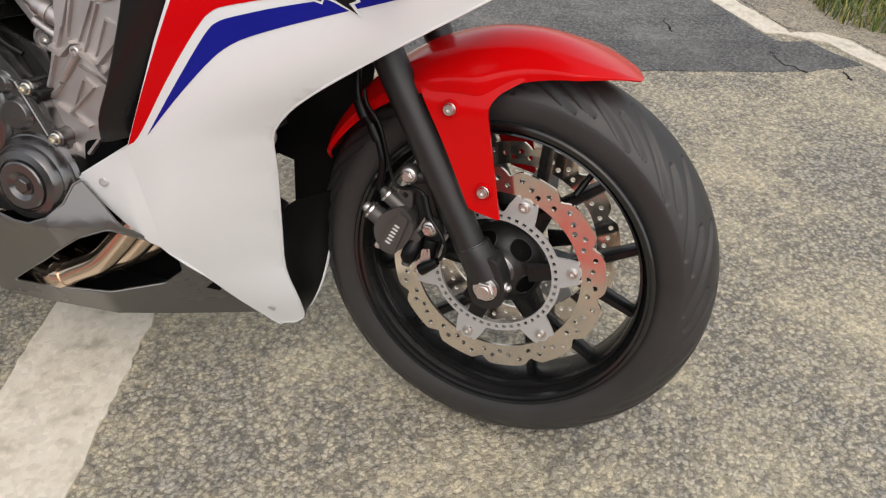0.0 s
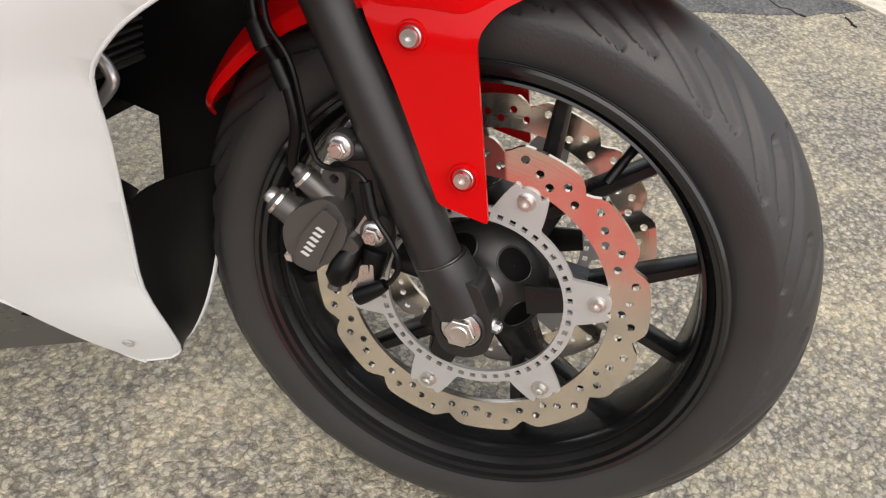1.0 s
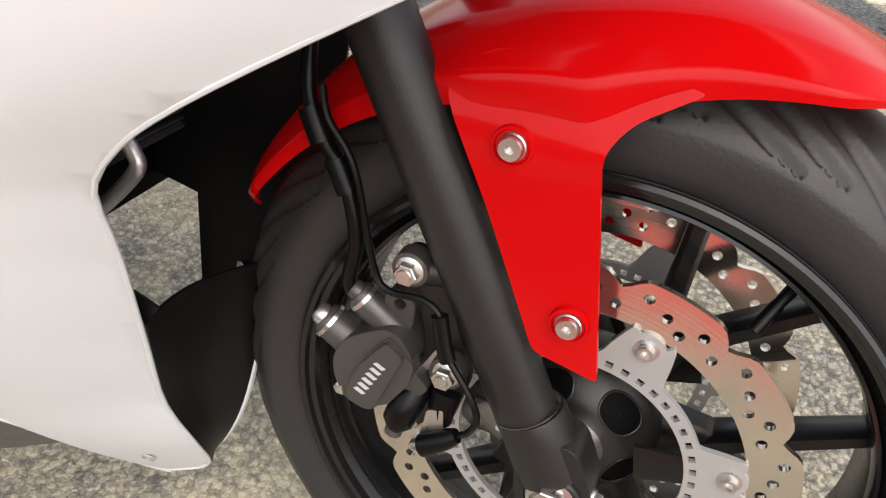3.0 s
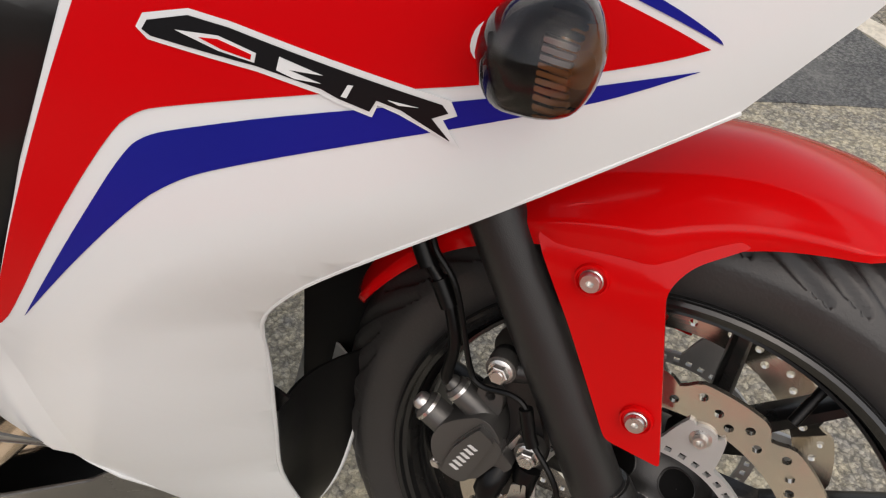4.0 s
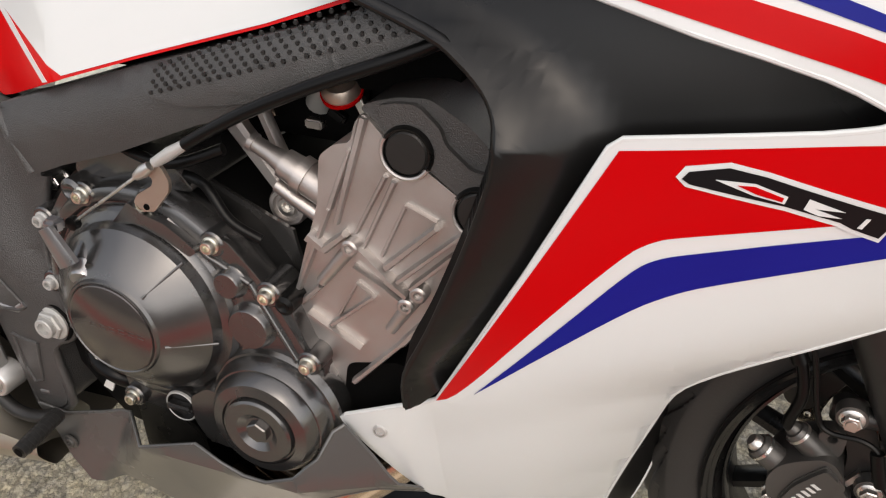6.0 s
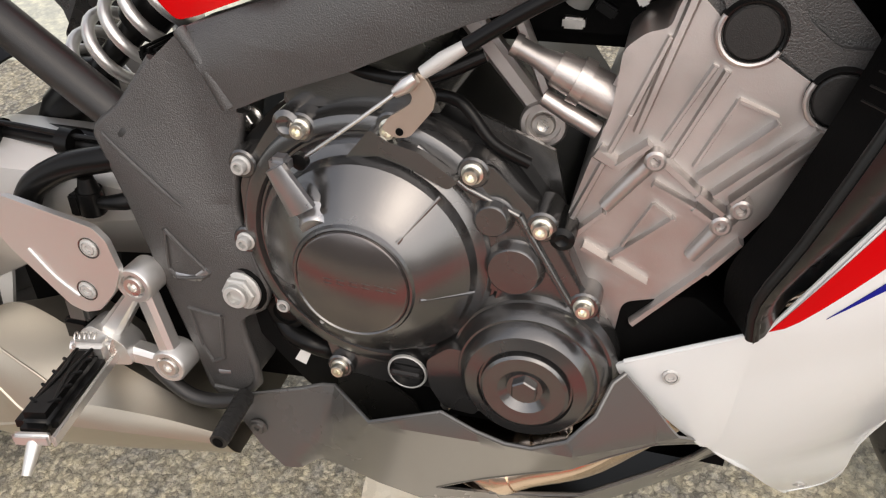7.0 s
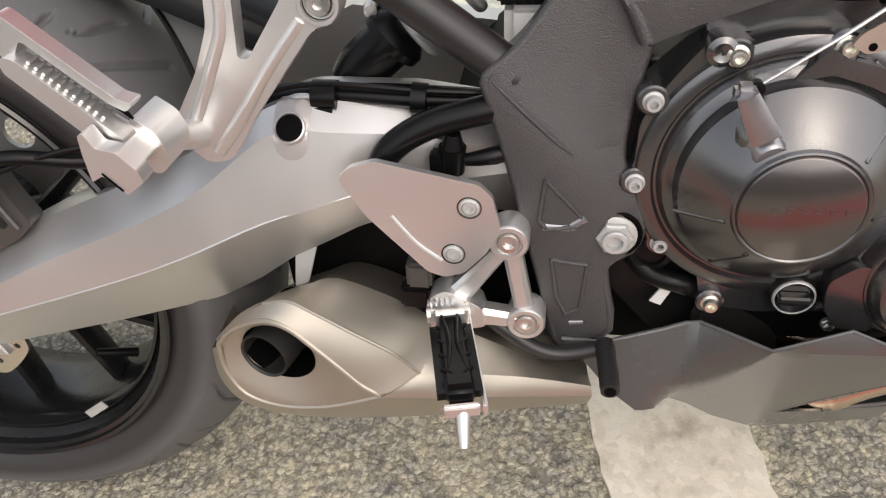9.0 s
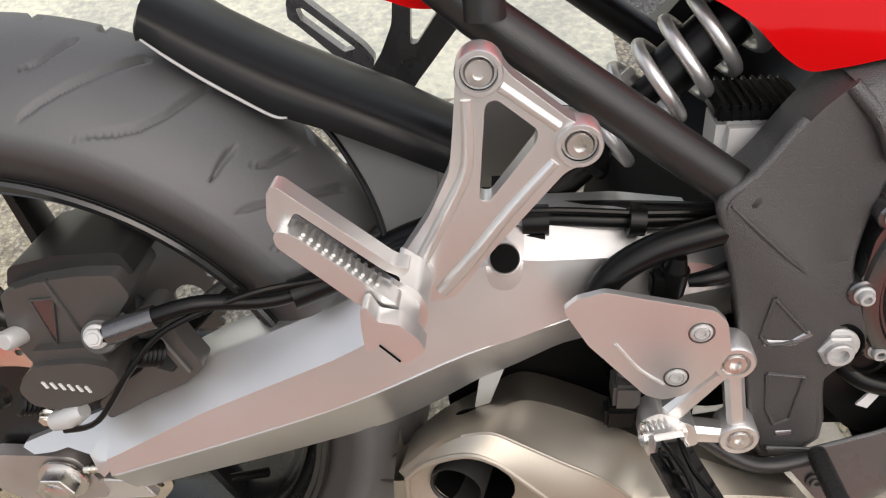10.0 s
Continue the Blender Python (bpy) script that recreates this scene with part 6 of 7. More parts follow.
# ---- rear wheel ----
AFT = Matrix.Translation(REAR) @ Matrix.Rotation(radians(1.7), 4, "Z")
def dust_on_tread(m, centre, clean):
    """Dust lies on the tread; the sidewall is cleaner, darker rubber."""
    n, l = m.node_tree.nodes, m.node_tree.links
    b = n["Principled BSDF"]
    co = n.new("ShaderNodeTexCoord")
    off = n.new("ShaderNodeVectorMath")
    off.operation = "SUBTRACT"
    off.inputs[1].default_value = centre
    flat_off = n.new("ShaderNodeVectorMath")
    flat_off.operation = "MULTIPLY"
    flat_off.inputs[1].default_value = (1, 0, 1)
    size = n.new("ShaderNodeVectorMath")
    size.operation = "LENGTH"
    edge_at = n.new("ShaderNodeMapRange")
    edge_at.inputs["From Min"].default_value, edge_at.inputs["From Max"].default_value = 0.288, 0.306
    mix = n.new("ShaderNodeMix")
    mix.data_type = "RGBA"
    mix.inputs["A"].default_value = (*clean, 1)
    l.new(co.outputs["Object"], off.inputs[0])
    l.new(off.outputs["Vector"], flat_off.inputs[0])
    l.new(flat_off.outputs["Vector"], size.inputs[0])
    l.new(size.outputs["Value"], edge_at.inputs["Value"])
    l.new(edge_at.outputs["Result"], mix.inputs["Factor"])
    l.new(b.inputs["Base Color"].links[0].from_socket, mix.inputs["B"])
    l.new(mix.outputs["Result"], b.inputs["Base Color"])


dust_on_tread(DUSTY, REAR, (0.028, 0.0265, 0.0255))
TREAD = ([(0.03, 63.4), (0.085, 64.2), (0.212, 66.3), (0.328, 68.4), (0.465, 71.1), (0.552, 72.8), (0.665, 74.9)],
         [(0.03, 55.6), (0.26, 57.3), (0.362, 58.2), (0.435, 59.3), (0.502, 60.5), (0.573, 63.0), (0.665, 67.4)],
         [(0.08, 42.3), (0.193, 43.3), (0.312, 44.4), (0.362, 45.5), (0.40, 47.4)],
         [(0.33, 49.2), (0.45, 49.5), (0.60, 49.4)])
rear_tyre = part("rear_tyre", moved(tyre_mesh(0.358, 0.094, 0.258, -1.7, 2 * math.pi / 12, 1200, cuts=TREAD), AFT), DUSTY, bike, "wide black rear tyre with swept tread grooves", 120)
rear_rim = part("rear_rim", moved(rim_mesh(0.2600, 0.234, 0.080), AFT), RIM, bike, "gloss black cast rear rim", 35)
part("rim_flange", moved(lathe([(0.2640, -0.078), (0.2635, -0.0875), (0.2610, -0.0900), (0.2570, -0.0885), (0.2555, -0.0840), (0.2510, -0.0820), (0.2495, -0.0740)], 120), AFT), GLOSS, rear_rim, smooth=28)
part("rim_step", moved(lathe([(0.2420, -0.056), (0.2405, -0.0640), (0.2375, -0.0648), (0.2360, -0.060), (0.2350, -0.048)], 120), AFT), GLOSS, rear_rim, smooth=28)
for bm in wheel_spokes(16, 6, 15.0, 0.236, 0.11, 0.045, 0.030, AFT):
    part("spoke", bm, RIM, rear_rim, smooth=50)
part("rear_hub", moved(lathe([(0, -0.085), (0.035, -0.085), (0.05, -0.06), (0.06, -0.03), (0.06, 0.06), (0, 0.08)], 48), AFT), RIM, rear_rim)
bm = tube([(*polar(0.222, -42)[:1], -0.02, polar(0.222, -42)[1]), (polar(0.185, -44)[0], -0.045, polar(0.185, -44)[1])], [0.006, 0.0045], 10, 1)
part("valve", moved(bm, AFT), HOSE, rear_rim, "black rubber tyre valve")
part("rim_label", moved(plate([polar(0.232, -58), polar(0.232, -50), polar(0.222, -50), polar(0.222, -58)], -0.082, -0.080), AFT), CARRIER, rear_rim, "white rim label")
holes = [circle(*polar(0.116 - 0.012 * (k % 2) - 0.004 * (k % 3), 360 / 40 * k), 0.0036, 10) for k in range(40)]
rear_disc = part("rear_disc", moved(plate(wavy(0.128, 0.009, 10, 8), -0.0025, 0.0025, [circle(0, 0, 0.088, 64), *holes]), AFT @ Matrix.Translation((0, -0.100, 0))), DISC, bike, "drilled wave-edged rear brake disc", 30)
part("disc_carrier", moved(plate(circle(0, 0, 0.09, 48), -0.003, 0.003, [circle(*polar(0.062, 60 * k), 0.020, 16) for k in range(6)]), AFT @ Matrix.Translation((0, -0.097, 0))), RIM, rear_disc)
# sprocket and chain on the far side
teeth = [polar(0.112 if (i // 2) % 2 else 0.105, 360 / 168 * i) for i in range(168)]
part("sprocket", moved(plate(teeth, -0.003, 0.003, [circle(*polar(0.075, 72 * k), 0.02, 16) for k in range(5)]), AFT @ Matrix.Translation((0, 0.11, 0))), CARRIER, bike, "steel rear sprocket")
chain = part("chain", moved(block(-0.0085, 0.0085, -0.009, 0.009, -0.0055, 0.0055, 0.003), AFT @ Matrix.Translation(Vector((0.10, 0.11, 0.06)))), HOSE, bike, "greasy dark drive chain")
way = [Vector((*polar(0.113, 230 - 4.5 * k), 0)) for k in range(34)]
way += [way[-1] + Vector((0.0165 * (k + 1), -0.0020 * (k + 1), 0)) for k in range(30)]
for k, p in enumerate(way):
    d = (way[min(k + 1, len(way) - 1)] - way[max(k - 1, 0)]).normalized()
    a = math.atan2(d.y, d.x)
    o = new("chain_link", chain.data)
    o.parent = chain
    o.matrix_basis = AFT @ Matrix.Translation((p.x, 0.11, p.y)) @ Matrix.Rotation(-a, 4, "Y") @ Matrix.Diagonal((1, 1.0 if k % 2 else 0.75, 1, 1)) @ (AFT @ Matrix.Translation(Vector((0.10, 0.11, 0.06)))).inverted()


# ---- swingarm ----
CREASE = [(-1.60, 0.285), (-1.451, 0.322), (-1.305, 0.367), (-1.218, 0.398), (-1.136, 0.434), (-1.057, 0.457), (-0.90, 0.47)]
OUTER = [(-1.60, -0.262), (-1.45, -0.256), (-1.25, -0.240), (-1.10, -0.222), (-0.95, -0.190), (-0.85, -0.175)]
TOP = [(-1.60, 0.31), (-1.551, 0.327), (-1.450, 0.371), (-1.359, 0.416), (-1.243, 0.463), (-1.183, 0.492), (-1.131, 0.524), (-1.103, 0.533), (-1.015, 0.525), (-0.942, 0.508), (-0.86, 0.47)]


BOTTOM = [(-1.46, 0.272), (-1.336, 0.297), (-1.210, 0.325), (-1.168, 0.348), (-1.128, 0.378), (-1.064, 0.412), (-1.025, 0.420), (-0.95, 0.415), (-0.86, 0.40)]
BAND = [(-1.60, 0.030), (-1.20, 0.028), (-1.13, 0.016), (-1.08, 0.020), (-0.86, 0.020)]


def arm_y(x, z):
    """The swingarm's outer side: a chamfer along the top, a flat face, a crease, and an undercut."""
    y, c = lerp(x, OUTER), lerp(x, CREASE)
    edge = lerp(x, TOP) - lerp(x, BAND)
    if z < c:
        return y + 0.55 * (c - z)
    y += 0.13 * (min(z, edge) - c)
    return y + (1.25 * (z - edge) if z > edge else 0.0)


def swing_grid():
    """Columns along the arm, each from the inner top edge over the outer faces to the inner bottom edge."""
    bm = bmesh.new()
    cols = []
    xs = [-1.455 + (1.455 - 0.86) * i / 60 for i in range(61)]
    for x in xs:
        t, c, b = lerp(x, TOP), lerp(x, CREASE), lerp(x, BOTTOM)
        e = t - lerp(x, BAND)
        zs = [t, t - (t - e) * 0.5, e, e + (c - e) * 0.33, e + (c - e) * 0.66, c, c + (b - c) * 0.5, b]
        ys = [arm_y(x, z) for z in zs]
        pts = [(x, ys[0] + 0.05, t - 0.004), (x, ys[0] + 0.006, t + 0.001)] + [(x, y, z) for y, z in zip(ys, zs)] + [(x, ys[-1] + 0.006, b - 0.002), (x, ys[-1] + 0.05, b + 0.004)]
        cols.append([bm.verts.new(p) for p in pts])
    for p, q in zip(cols, cols[1:]):
        for k in range(len(p) - 1):
            bm.faces.new((p[k], p[k + 1], q[k + 1], q[k]))
        bm.faces.new((p[-1], p[0], q[0], q[-1]))
    bm.faces.new(cols[0])
    bm.faces.new(cols[-1])
    bmesh.ops.recalc_face_normals(bm, faces=bm.faces)
    return bm


ARM = [(-1.556, 0.318), (-1.551, 0.327), (-1.450, 0.371), (-1.452, 0.330), (-1.462, 0.320), (-1.474, 0.338), (-1.500, 0.336), (-1.515, 0.330)]
swing = part("swingarm", swing_grid(), SWING, bike, "satin silver cast swingarm", 16)
part("arm_end", skin(ARM, arm_y, 0.045, 0.0125), SWING, swing, smooth=30)
part("crease_line", tube([(x, arm_y(x, z) + 0.0004, z) for x, z in CREASE[1:6]], 0.0011, 8, 4), SWING, swing)
hx, hz = -1.106, 0.5155
hy = arm_y(hx, hz)
lip = rounded([(hx - 0.0155, hz + 0.016), (hx + 0.0155, hz + 0.016), (hx + 0.0130, hz - 0.018), (hx + 0.006, hz - 0.026), (hx - 0.006, hz - 0.026), (hx - 0.0130, hz - 0.018)], 0.008)
# raised darker sheet paints the shade of the recessed channel
part("channel_shade", skin(lip, lambda x, z: arm_y(x, z) - 0.0006, 0.003, 0.006), ALLOY, swing, "darker alloy sheet painting the shaded channel round the hole", 60)
bm = lathe([(0.0128, 0.004), (0.0126, -0.0016), (0.0116, -0.0022), (0.0108, -0.0012), (0.0106, 0.012)], 32)
part("hole_lip", moved(bm, Matrix.Translation((hx, hy - 0.001, hz)) @ Matrix.Rotation(radians(-38), 4, "X")), SWING, swing)
part("hole_dark", moved(lathe([(0.0108, -0.0010), (0, -0.0010)], 32), Matrix.Translation((hx, hy - 0.001, hz)) @ Matrix.Rotation(radians(-38), 4, "X")), DARK, swing, "dark bore")
part("far_arm", skin([(-1.53, 0.30), (-1.45, 0.371), (-1.243, 0.463), (-1.131, 0.515), (-0.90, 0.49), (-0.90, 0.42), (-1.064, 0.417), (-1.210, 0.327), (-1.45, 0.277)], lambda x, z: 0.10, 0.04, 0.05), SWING, bike)
# axle end and chain adjuster
part("axle_plate", plate(rounded([(-1.580, 0.325), (-1.500, 0.322), (-1.488, 0.300), (-1.482, 0.268), (-1.56, 0.258), (-1.59, 0.28)], 0.006), -0.236, -0.222, bevel=0.002), ALLOY, swing, "bare alloy axle plate")
put_bolt((-1.516, -0.240, 0.297), 0.0185, 0.016, STEEL, swing, "rear_axle_nut", "bright rear axle nut", hexed=True)
part("adjuster_bolt", tube([(-1.492, -0.238, 0.309), (-1.430, -0.238, 0.316)], 0.0040, 10, 1), BRASS, swing)
for k in range(9):
    part("bolt_thread", tube([(-1.488 + 0.005 * k, -0.238, 0.3095 + 0.00056 * k), (-1.486 + 0.005 * k, -0.238, 0.3097 + 0.00056 * k)], 0.0050, 10, 1), BRASS, swing)
part("adjuster_nut", moved(hexagon(0.0085, -0.005, 0.005, 0.001), along((-1.440, -0.238, 0.315), (1, 0, 0.11))), STEEL, swing)
part("slot_floor", plate([(-1.53, 0.345), (-1.455, 0.345), (-1.44, 0.265), (-1.53, 0.262)], -0.214, -0.205), DARK, swing)
part("slot_floor", plate([(-1.56, 0.29), (-1.45, 0.285), (-1.44, 0.262), (-1.56, 0.25)], -0.232, -0.22, bevel=0.002), SWING, swing)


# ---- rear caliper ----
Y = -0.236
body = [(-1.505, 0.461), (-1.4964, 0.5064), (-1.4648, 0.5166), (-1.4289, 0.5222), (-1.3990, 0.5221), (-1.3918, 0.5030), (-1.4090, 0.4828), (-1.4242, 0.4600), (-1.4294, 0.4360), (-1.4951, 0.4340)]
rcal = part("rear_caliper", plate(rounded(body, 0.005), Y, -0.180, bevel=0.004, seg=2), CALIPER, bike, "dark grey rear brake caliper", 40)
FACE = [(-1.5058, 0.4192), (-1.4937, 0.4379), (-1.4759, 0.4468), (-1.4395, 0.4495), (-1.4181, 0.4434), (-1.4152, 0.4300), (-1.4326, 0.4126), (-1.4552, 0.4031), (-1.4772, 0.3966), (-1.4996, 0.4032)]
part("caliper_face", plate(rounded(FACE, 0.006), Y - 0.016, -0.200, bevel=0.003, seg=2), CALIPER, rcal, smooth=40)
part("caliper_neck", plate(rounded([(-1.4900, 0.4360), (-1.4850, 0.4560), (-1.4300, 0.4600), (-1.4230, 0.4440)], 0.004), Y - 0.009, -0.21, bevel=0.003), CALIPER, rcal, smooth=40)
for k in range(6):
    c = -1.482 + 0.0070 * k
    part("mark_bar", plate([(c, 0.4300 - 0.0010 * k), (c + 0.0022, 0.4300 - 0.0010 * k), (c + 0.0046, 0.4235 - 0.0010 * k), (c + 0.0024, 0.4235 - 0.0010 * k)], Y - 0.0172, Y - 0.0155), FOIL, rcal)
TRI = [(-1.4730, 0.5010), (-1.4533, 0.5030), (-1.4660, 0.4563)]
part("caliper_window", plate(rounded(TRI, 0.003), Y - 0.0014, Y + 0.002), ENGINE, rcal, "triangular machined flat")
part("window_edge", tube([(x, Y - 0.0016, z) for x, z in [*TRI, TRI[0]]], 0.0011, 6, 1), CALIPER, rcal)
part("caliper_ridge", beam((-1.4560, 0.5190), (-1.4400, 0.4560), 0.004, 0.004, 0.006, 0.006, Y), CALIPER, rcal)
part("caliper_bridge", plate(rounded([(-1.500, 0.502), (-1.492, 0.522), (-1.450, 0.532), (-1.398, 0.534), (-1.390, 0.514), (-1.450, 0.510)], 0.005), -0.222, -0.14, bevel=0.004), FRAME, rcal)
part("banjo", moved(merged(lathe([(0.0150, 0.024), (0.0150, -0.002), (0.0135, -0.005), (0.0100, -0.0055), (0.0095, -0.008), (0, -0.008)], 28)), along((-1.4200, Y - 0.010, 0.4730), (-0.15, 1, -0.45))), CALIPER, rcal)
bm = moved(bolt(0.0078, 0.007, hexed=True), along((-1.4185, Y - 0.018, 0.4785), (-0.15, 1, -0.45)))
part("banjo_bolt", bm, CARRIER, rcal)
for x, z in ((-1.5150, 0.4020), (-1.3950, 0.4560)):
    part("slide_boot", moved(merged(*[lathe([(0, 0.004 * k), (0.0095, 0.004 * k), (0.0115, 0.004 * k + 0.002), (0.0095, 0.004 * k + 0.004), (0, 0.004 * k + 0.004)], 20) for k in range(5)]), along((x, Y - 0.012, z), (0.5, 0.6, -0.5))), HOSE, rcal, "ribbed black rubber slide boot")
part("pin_cap", moved(lathe([(0.0085, 0.02), (0.0085, -0.002), (0.0065, -0.005), (0, -0.005)], 18), along((-1.4980, Y - 0.010, 0.4690), (0.2, 1, -0.3))), CARRIER, rcal, "pale pin cap")
put_bolt((-1.494, Y - 0.010, 0.386), 0.0065, 0.008, BRASS, rcal, "pad_pin", hexed=True)
part("sensor_body", tube([(-1.488, Y - 0.014, 0.383), (-1.470, Y - 0.015, 0.390), (-1.458, Y - 0.014, 0.396)], [0.0085, 0.0105, 0.007], 16, 1), CARRIER, rcal, "pale wheel speed sensor")
part("caliper_bracket", plate(rounded([(-1.3990, 0.4800), (-1.3880, 0.4880), (-1.3740, 0.4857), (-1.3740, 0.4686), (-1.3680, 0.4480), (-1.3560, 0.4220), (-1.3757, 0.4040), (-1.419, 0.382), (-1.457, 0.360), (-1.462, 0.380), (-1.430, 0.405), (-1.4085, 0.4200)], 0.006), -0.226, -0.205, [rounded([(-1.3990, 0.4420), (-1.3830, 0.4450), (-1.3760, 0.4250), (-1.3850, 0.4150), (-1.4000, 0.4220)], 0.004)], bevel=0.003), CALIPER, rcal, "dark cast caliper bracket")
part("bracket_rib", beam((-1.386, 0.455), (-1.370, 0.418), 0.007, 0.007, 0.008, 0.008, -0.227), CALIPER, rcal)
put_bolt((-1.398, -0.228, 0.444), 0.0075, 0.008, STEEL, rcal, "bracket_bolt", hexed=True)
rear_hose = part("rear_brake_hose", tube([(-1.414, -0.252, 0.478), (-1.395, -0.250, 0.484), (-1.345, -0.236, 0.494), (-1.29, -0.215, 0.482), (-1.245, -0.195, 0.487), (-1.19, -0.18, 0.507), (-1.143, -0.180, 0.521), (-1.084, -0.180, 0.530), (-1.019, -0.180, 0.527), (-0.955, -0.175, 0.523)], 0.0068, 12), HOSE, bike, "black rubber rear brake hose")
part("hose_wire", tube([(-1.478, -0.256, 0.378), (-1.44, -0.262, 0.396), (-1.40, -0.255, 0.446), (-1.365, -0.245, 0.478), (-1.30, -0.225, 0.496), (-1.24, -0.205, 0.497), (-1.18, -0.19, 0.516), (-1.10, -0.188, 0.541), (-1.00, -0.185, 0.536), (-0.95, -0.18, 0.533)], 0.0026, 8), HOSE, rear_hose)
part("hose_grommet", tube([(-1.275, -0.211, 0.483), (-1.240, -0.194, 0.488)], 0.0125, 14, 1), HOSE, rear_hose)
part("hose_sleeve", tube([(-1.410, -0.251, 0.479), (-1.372, -0.244, 0.489)], 0.0095, 14, 1), ENGINE, rear_hose)
part("hose_clip", merged(tube([(-1.092, -0.184, 0.531), (-1.072, -0.184, 0.531)], 0.0125, 14, 1), block(-1.092, -1.072, -0.196, -0.186, 0.500, 0.528, 0.003)), HOSE, rear_hose)
part("hose_band", tube([(-1.012, -0.184, 0.530), (-1.000, -0.184, 0.529)], 0.0125, 14, 1), HOSE, rear_hose)
part("drain_hose", tube([(-1.038, -0.222, 0.462), (-1.036, -0.218, 0.482), (-1.024, -0.214, 0.502), (-0.992, -0.208, 0.520), (-0.940, -0.20, 0.532), (-0.90, -0.18, 0.54)], 0.0115, 14), HOSE, bike, "thick black rubber drain hose")
part("lower_loom", tube([(-1.24, -0.15, 0.47), (-1.15, -0.15, 0.510), (-1.05, -0.15, 0.515), (-0.93, -0.15, 0.51)], 0.012, 12), HOSE, bike, "black taped wiring loom")

# ---- muffler ----
LIP = [(-1.193, 0.318), (-1.175, 0.339), (-1.143, 0.356), (-1.119, 0.353), (-1.097, 0.336), (-1.074, 0.316), (-1.056, 0.300), (-1.039, 0.292)]
CHIN = [(-1.193, 0.318), (-1.193, 0.288), (-1.177, 0.260), (-1.141, 0.253), (-1.092, 0.265), (-1.039, 0.292)]
RIDGE = [(-1.198, -0.248, 0.3155), (-1.170, -0.2485, 0.346), (-1.1445, -0.249, 0.364), (-1.120, -0.252, 0.3705), (-1.0965, -0.257, 0.363), (-1.063, -0.2625, 0.348), (-1.030, -0.2665, 0.3325), (-1.006, -0.267, 0.311)]
RIDGE_ON = [(-1.006, -0.267, 0.311), (-0.970, -0.264, 0.311), (-0.914, -0.260, 0.308), (-0.859, -0.254, 0.297)]
CROWN = [(-1.202, -0.242, 0.313), (-1.170, -0.242, 0.347), (-1.141, -0.232, 0.359), (-1.118, -0.218, 0.361), (-1.090, -0.208, 0.365), (-1.041, -0.213, 0.352), (-0.988, -0.226, 0.335)]
CROWN_ON = [(-0.988, -0.226, 0.335), (-0.949, -0.230, 0.321), (-0.905, -0.233, 0.304), (-0.861, -0.234, 0.290)]
BELLY_ON = [(-1.039, -0.280, 0.292), (-0.998, -0.274, 0.289), (-0.931, -0.268, 0.291), (-0.858, -0.256, 0.287)]
KEEL = [(-1.208, -0.242, 0.301), (-1.208, -0.243, 0.264), (-1.190, -0.246, 0.237), (-1.151, -0.248, 0.226), (-1.092, -0.250, 0.228), (-1.036, -0.248, 0.233)]
KEEL_ON = [(-1.036, -0.248, 0.233), (-0.973, -0.244, 0.240), (-0.921, -0.241, 0.249), (-0.861, -0.236, 0.256)]


def cap_y(x, z):
    """The cut end of the silencer, turned a little to the rear."""
    return -0.270 - 0.16 * (x + 1.1)


def even(points, n):
    """n + 1 points at equal steps along a smooth curve."""
    fine = smooth_curve(points, 10)
    run = [0.0]
    for a, b in zip(fine, fine[1:]):
        run.append(run[-1] + (b - a).length)
    out, k = [], 0
    for i in range(n + 1):
        d = run[-1] * i / n
        while k < len(run) - 2 and run[k + 1] < d:
            k += 1
        out.append(fine[k].lerp(fine[k + 1], (d - run[k]) / max(1e-9, run[k + 1] - run[k])))
    return out


def bridged(strips, n=28, across=4, swell=0.0):
    """Sheets between pairs of rails, welded along shared rails and slightly domed."""
    bm = bmesh.new()
    for low, high in strips:
        rows = []
        for a, b in zip(even(low, n), even(high, n)):
            rows.append([bm.verts.new(a.lerp(b, k / across) + Vector((0, -swell * 4 * (k / across) * (1 - k / across) * (b - a).length, 0))) for k in range(across + 1)])
        for p, q in zip(rows, rows[1:]):
            for k in range(across):
                bm.faces.new((p[k], p[k + 1], q[k + 1], q[k]))
    bmesh.ops.remove_doubles(bm, verts=bm.verts, dist=2e-4)
    bmesh.ops.recalc_face_normals(bm, faces=bm.faces)
    bm.normal_update()
    if sum(f.normal.y * f.calc_area() for f in bm.faces) > 0:
        bmesh.ops.reverse_faces(bm, faces=bm.faces)
    return bm


def inward(points, dy, dz):
    return [(x, y + dy, z + dz) for x, y, z in points]


lip3 = [(x, cap_y(x, z), z) for x, z in LIP]
chin3 = [(x, cap_y(x, z), z) for x, z in CHIN]
BACK, UNDER = inward(CROWN, 0.08, -0.04), inward(KEEL, 0.12, 0.01)
BACK_ON, UNDER_ON = inward(CROWN_ON, 0.08, -0.04), inward(KEEL_ON, 0.12, 0.01)
muffler = part("muffler", bridged([(RIDGE, CROWN), (RIDGE_ON, CROWN_ON), (CROWN, BACK), (CROWN_ON, BACK_ON), (BELLY_ON, RIDGE_ON), (KEEL_ON, BELLY_ON), (UNDER_ON, KEEL_ON)], swell=0.04), MUFFLER, bike, "satin champagne steel stub muffler", 24)
OVAL = [(-1.1370 + 0.0355 * math.cos(a) + 0.002 * math.sin(a), 0.3135 + 0.0300 * math.sin(a) - 0.002 * math.cos(a)) for a in [2 * math.pi * i / 36 for i in range(36)]]
RIM_LINE = [tuple(p) for p in smooth_curve(LIP, 4)] + [tuple(p) for p in smooth_curve(CHIN[::-1], 4)][1:-1]
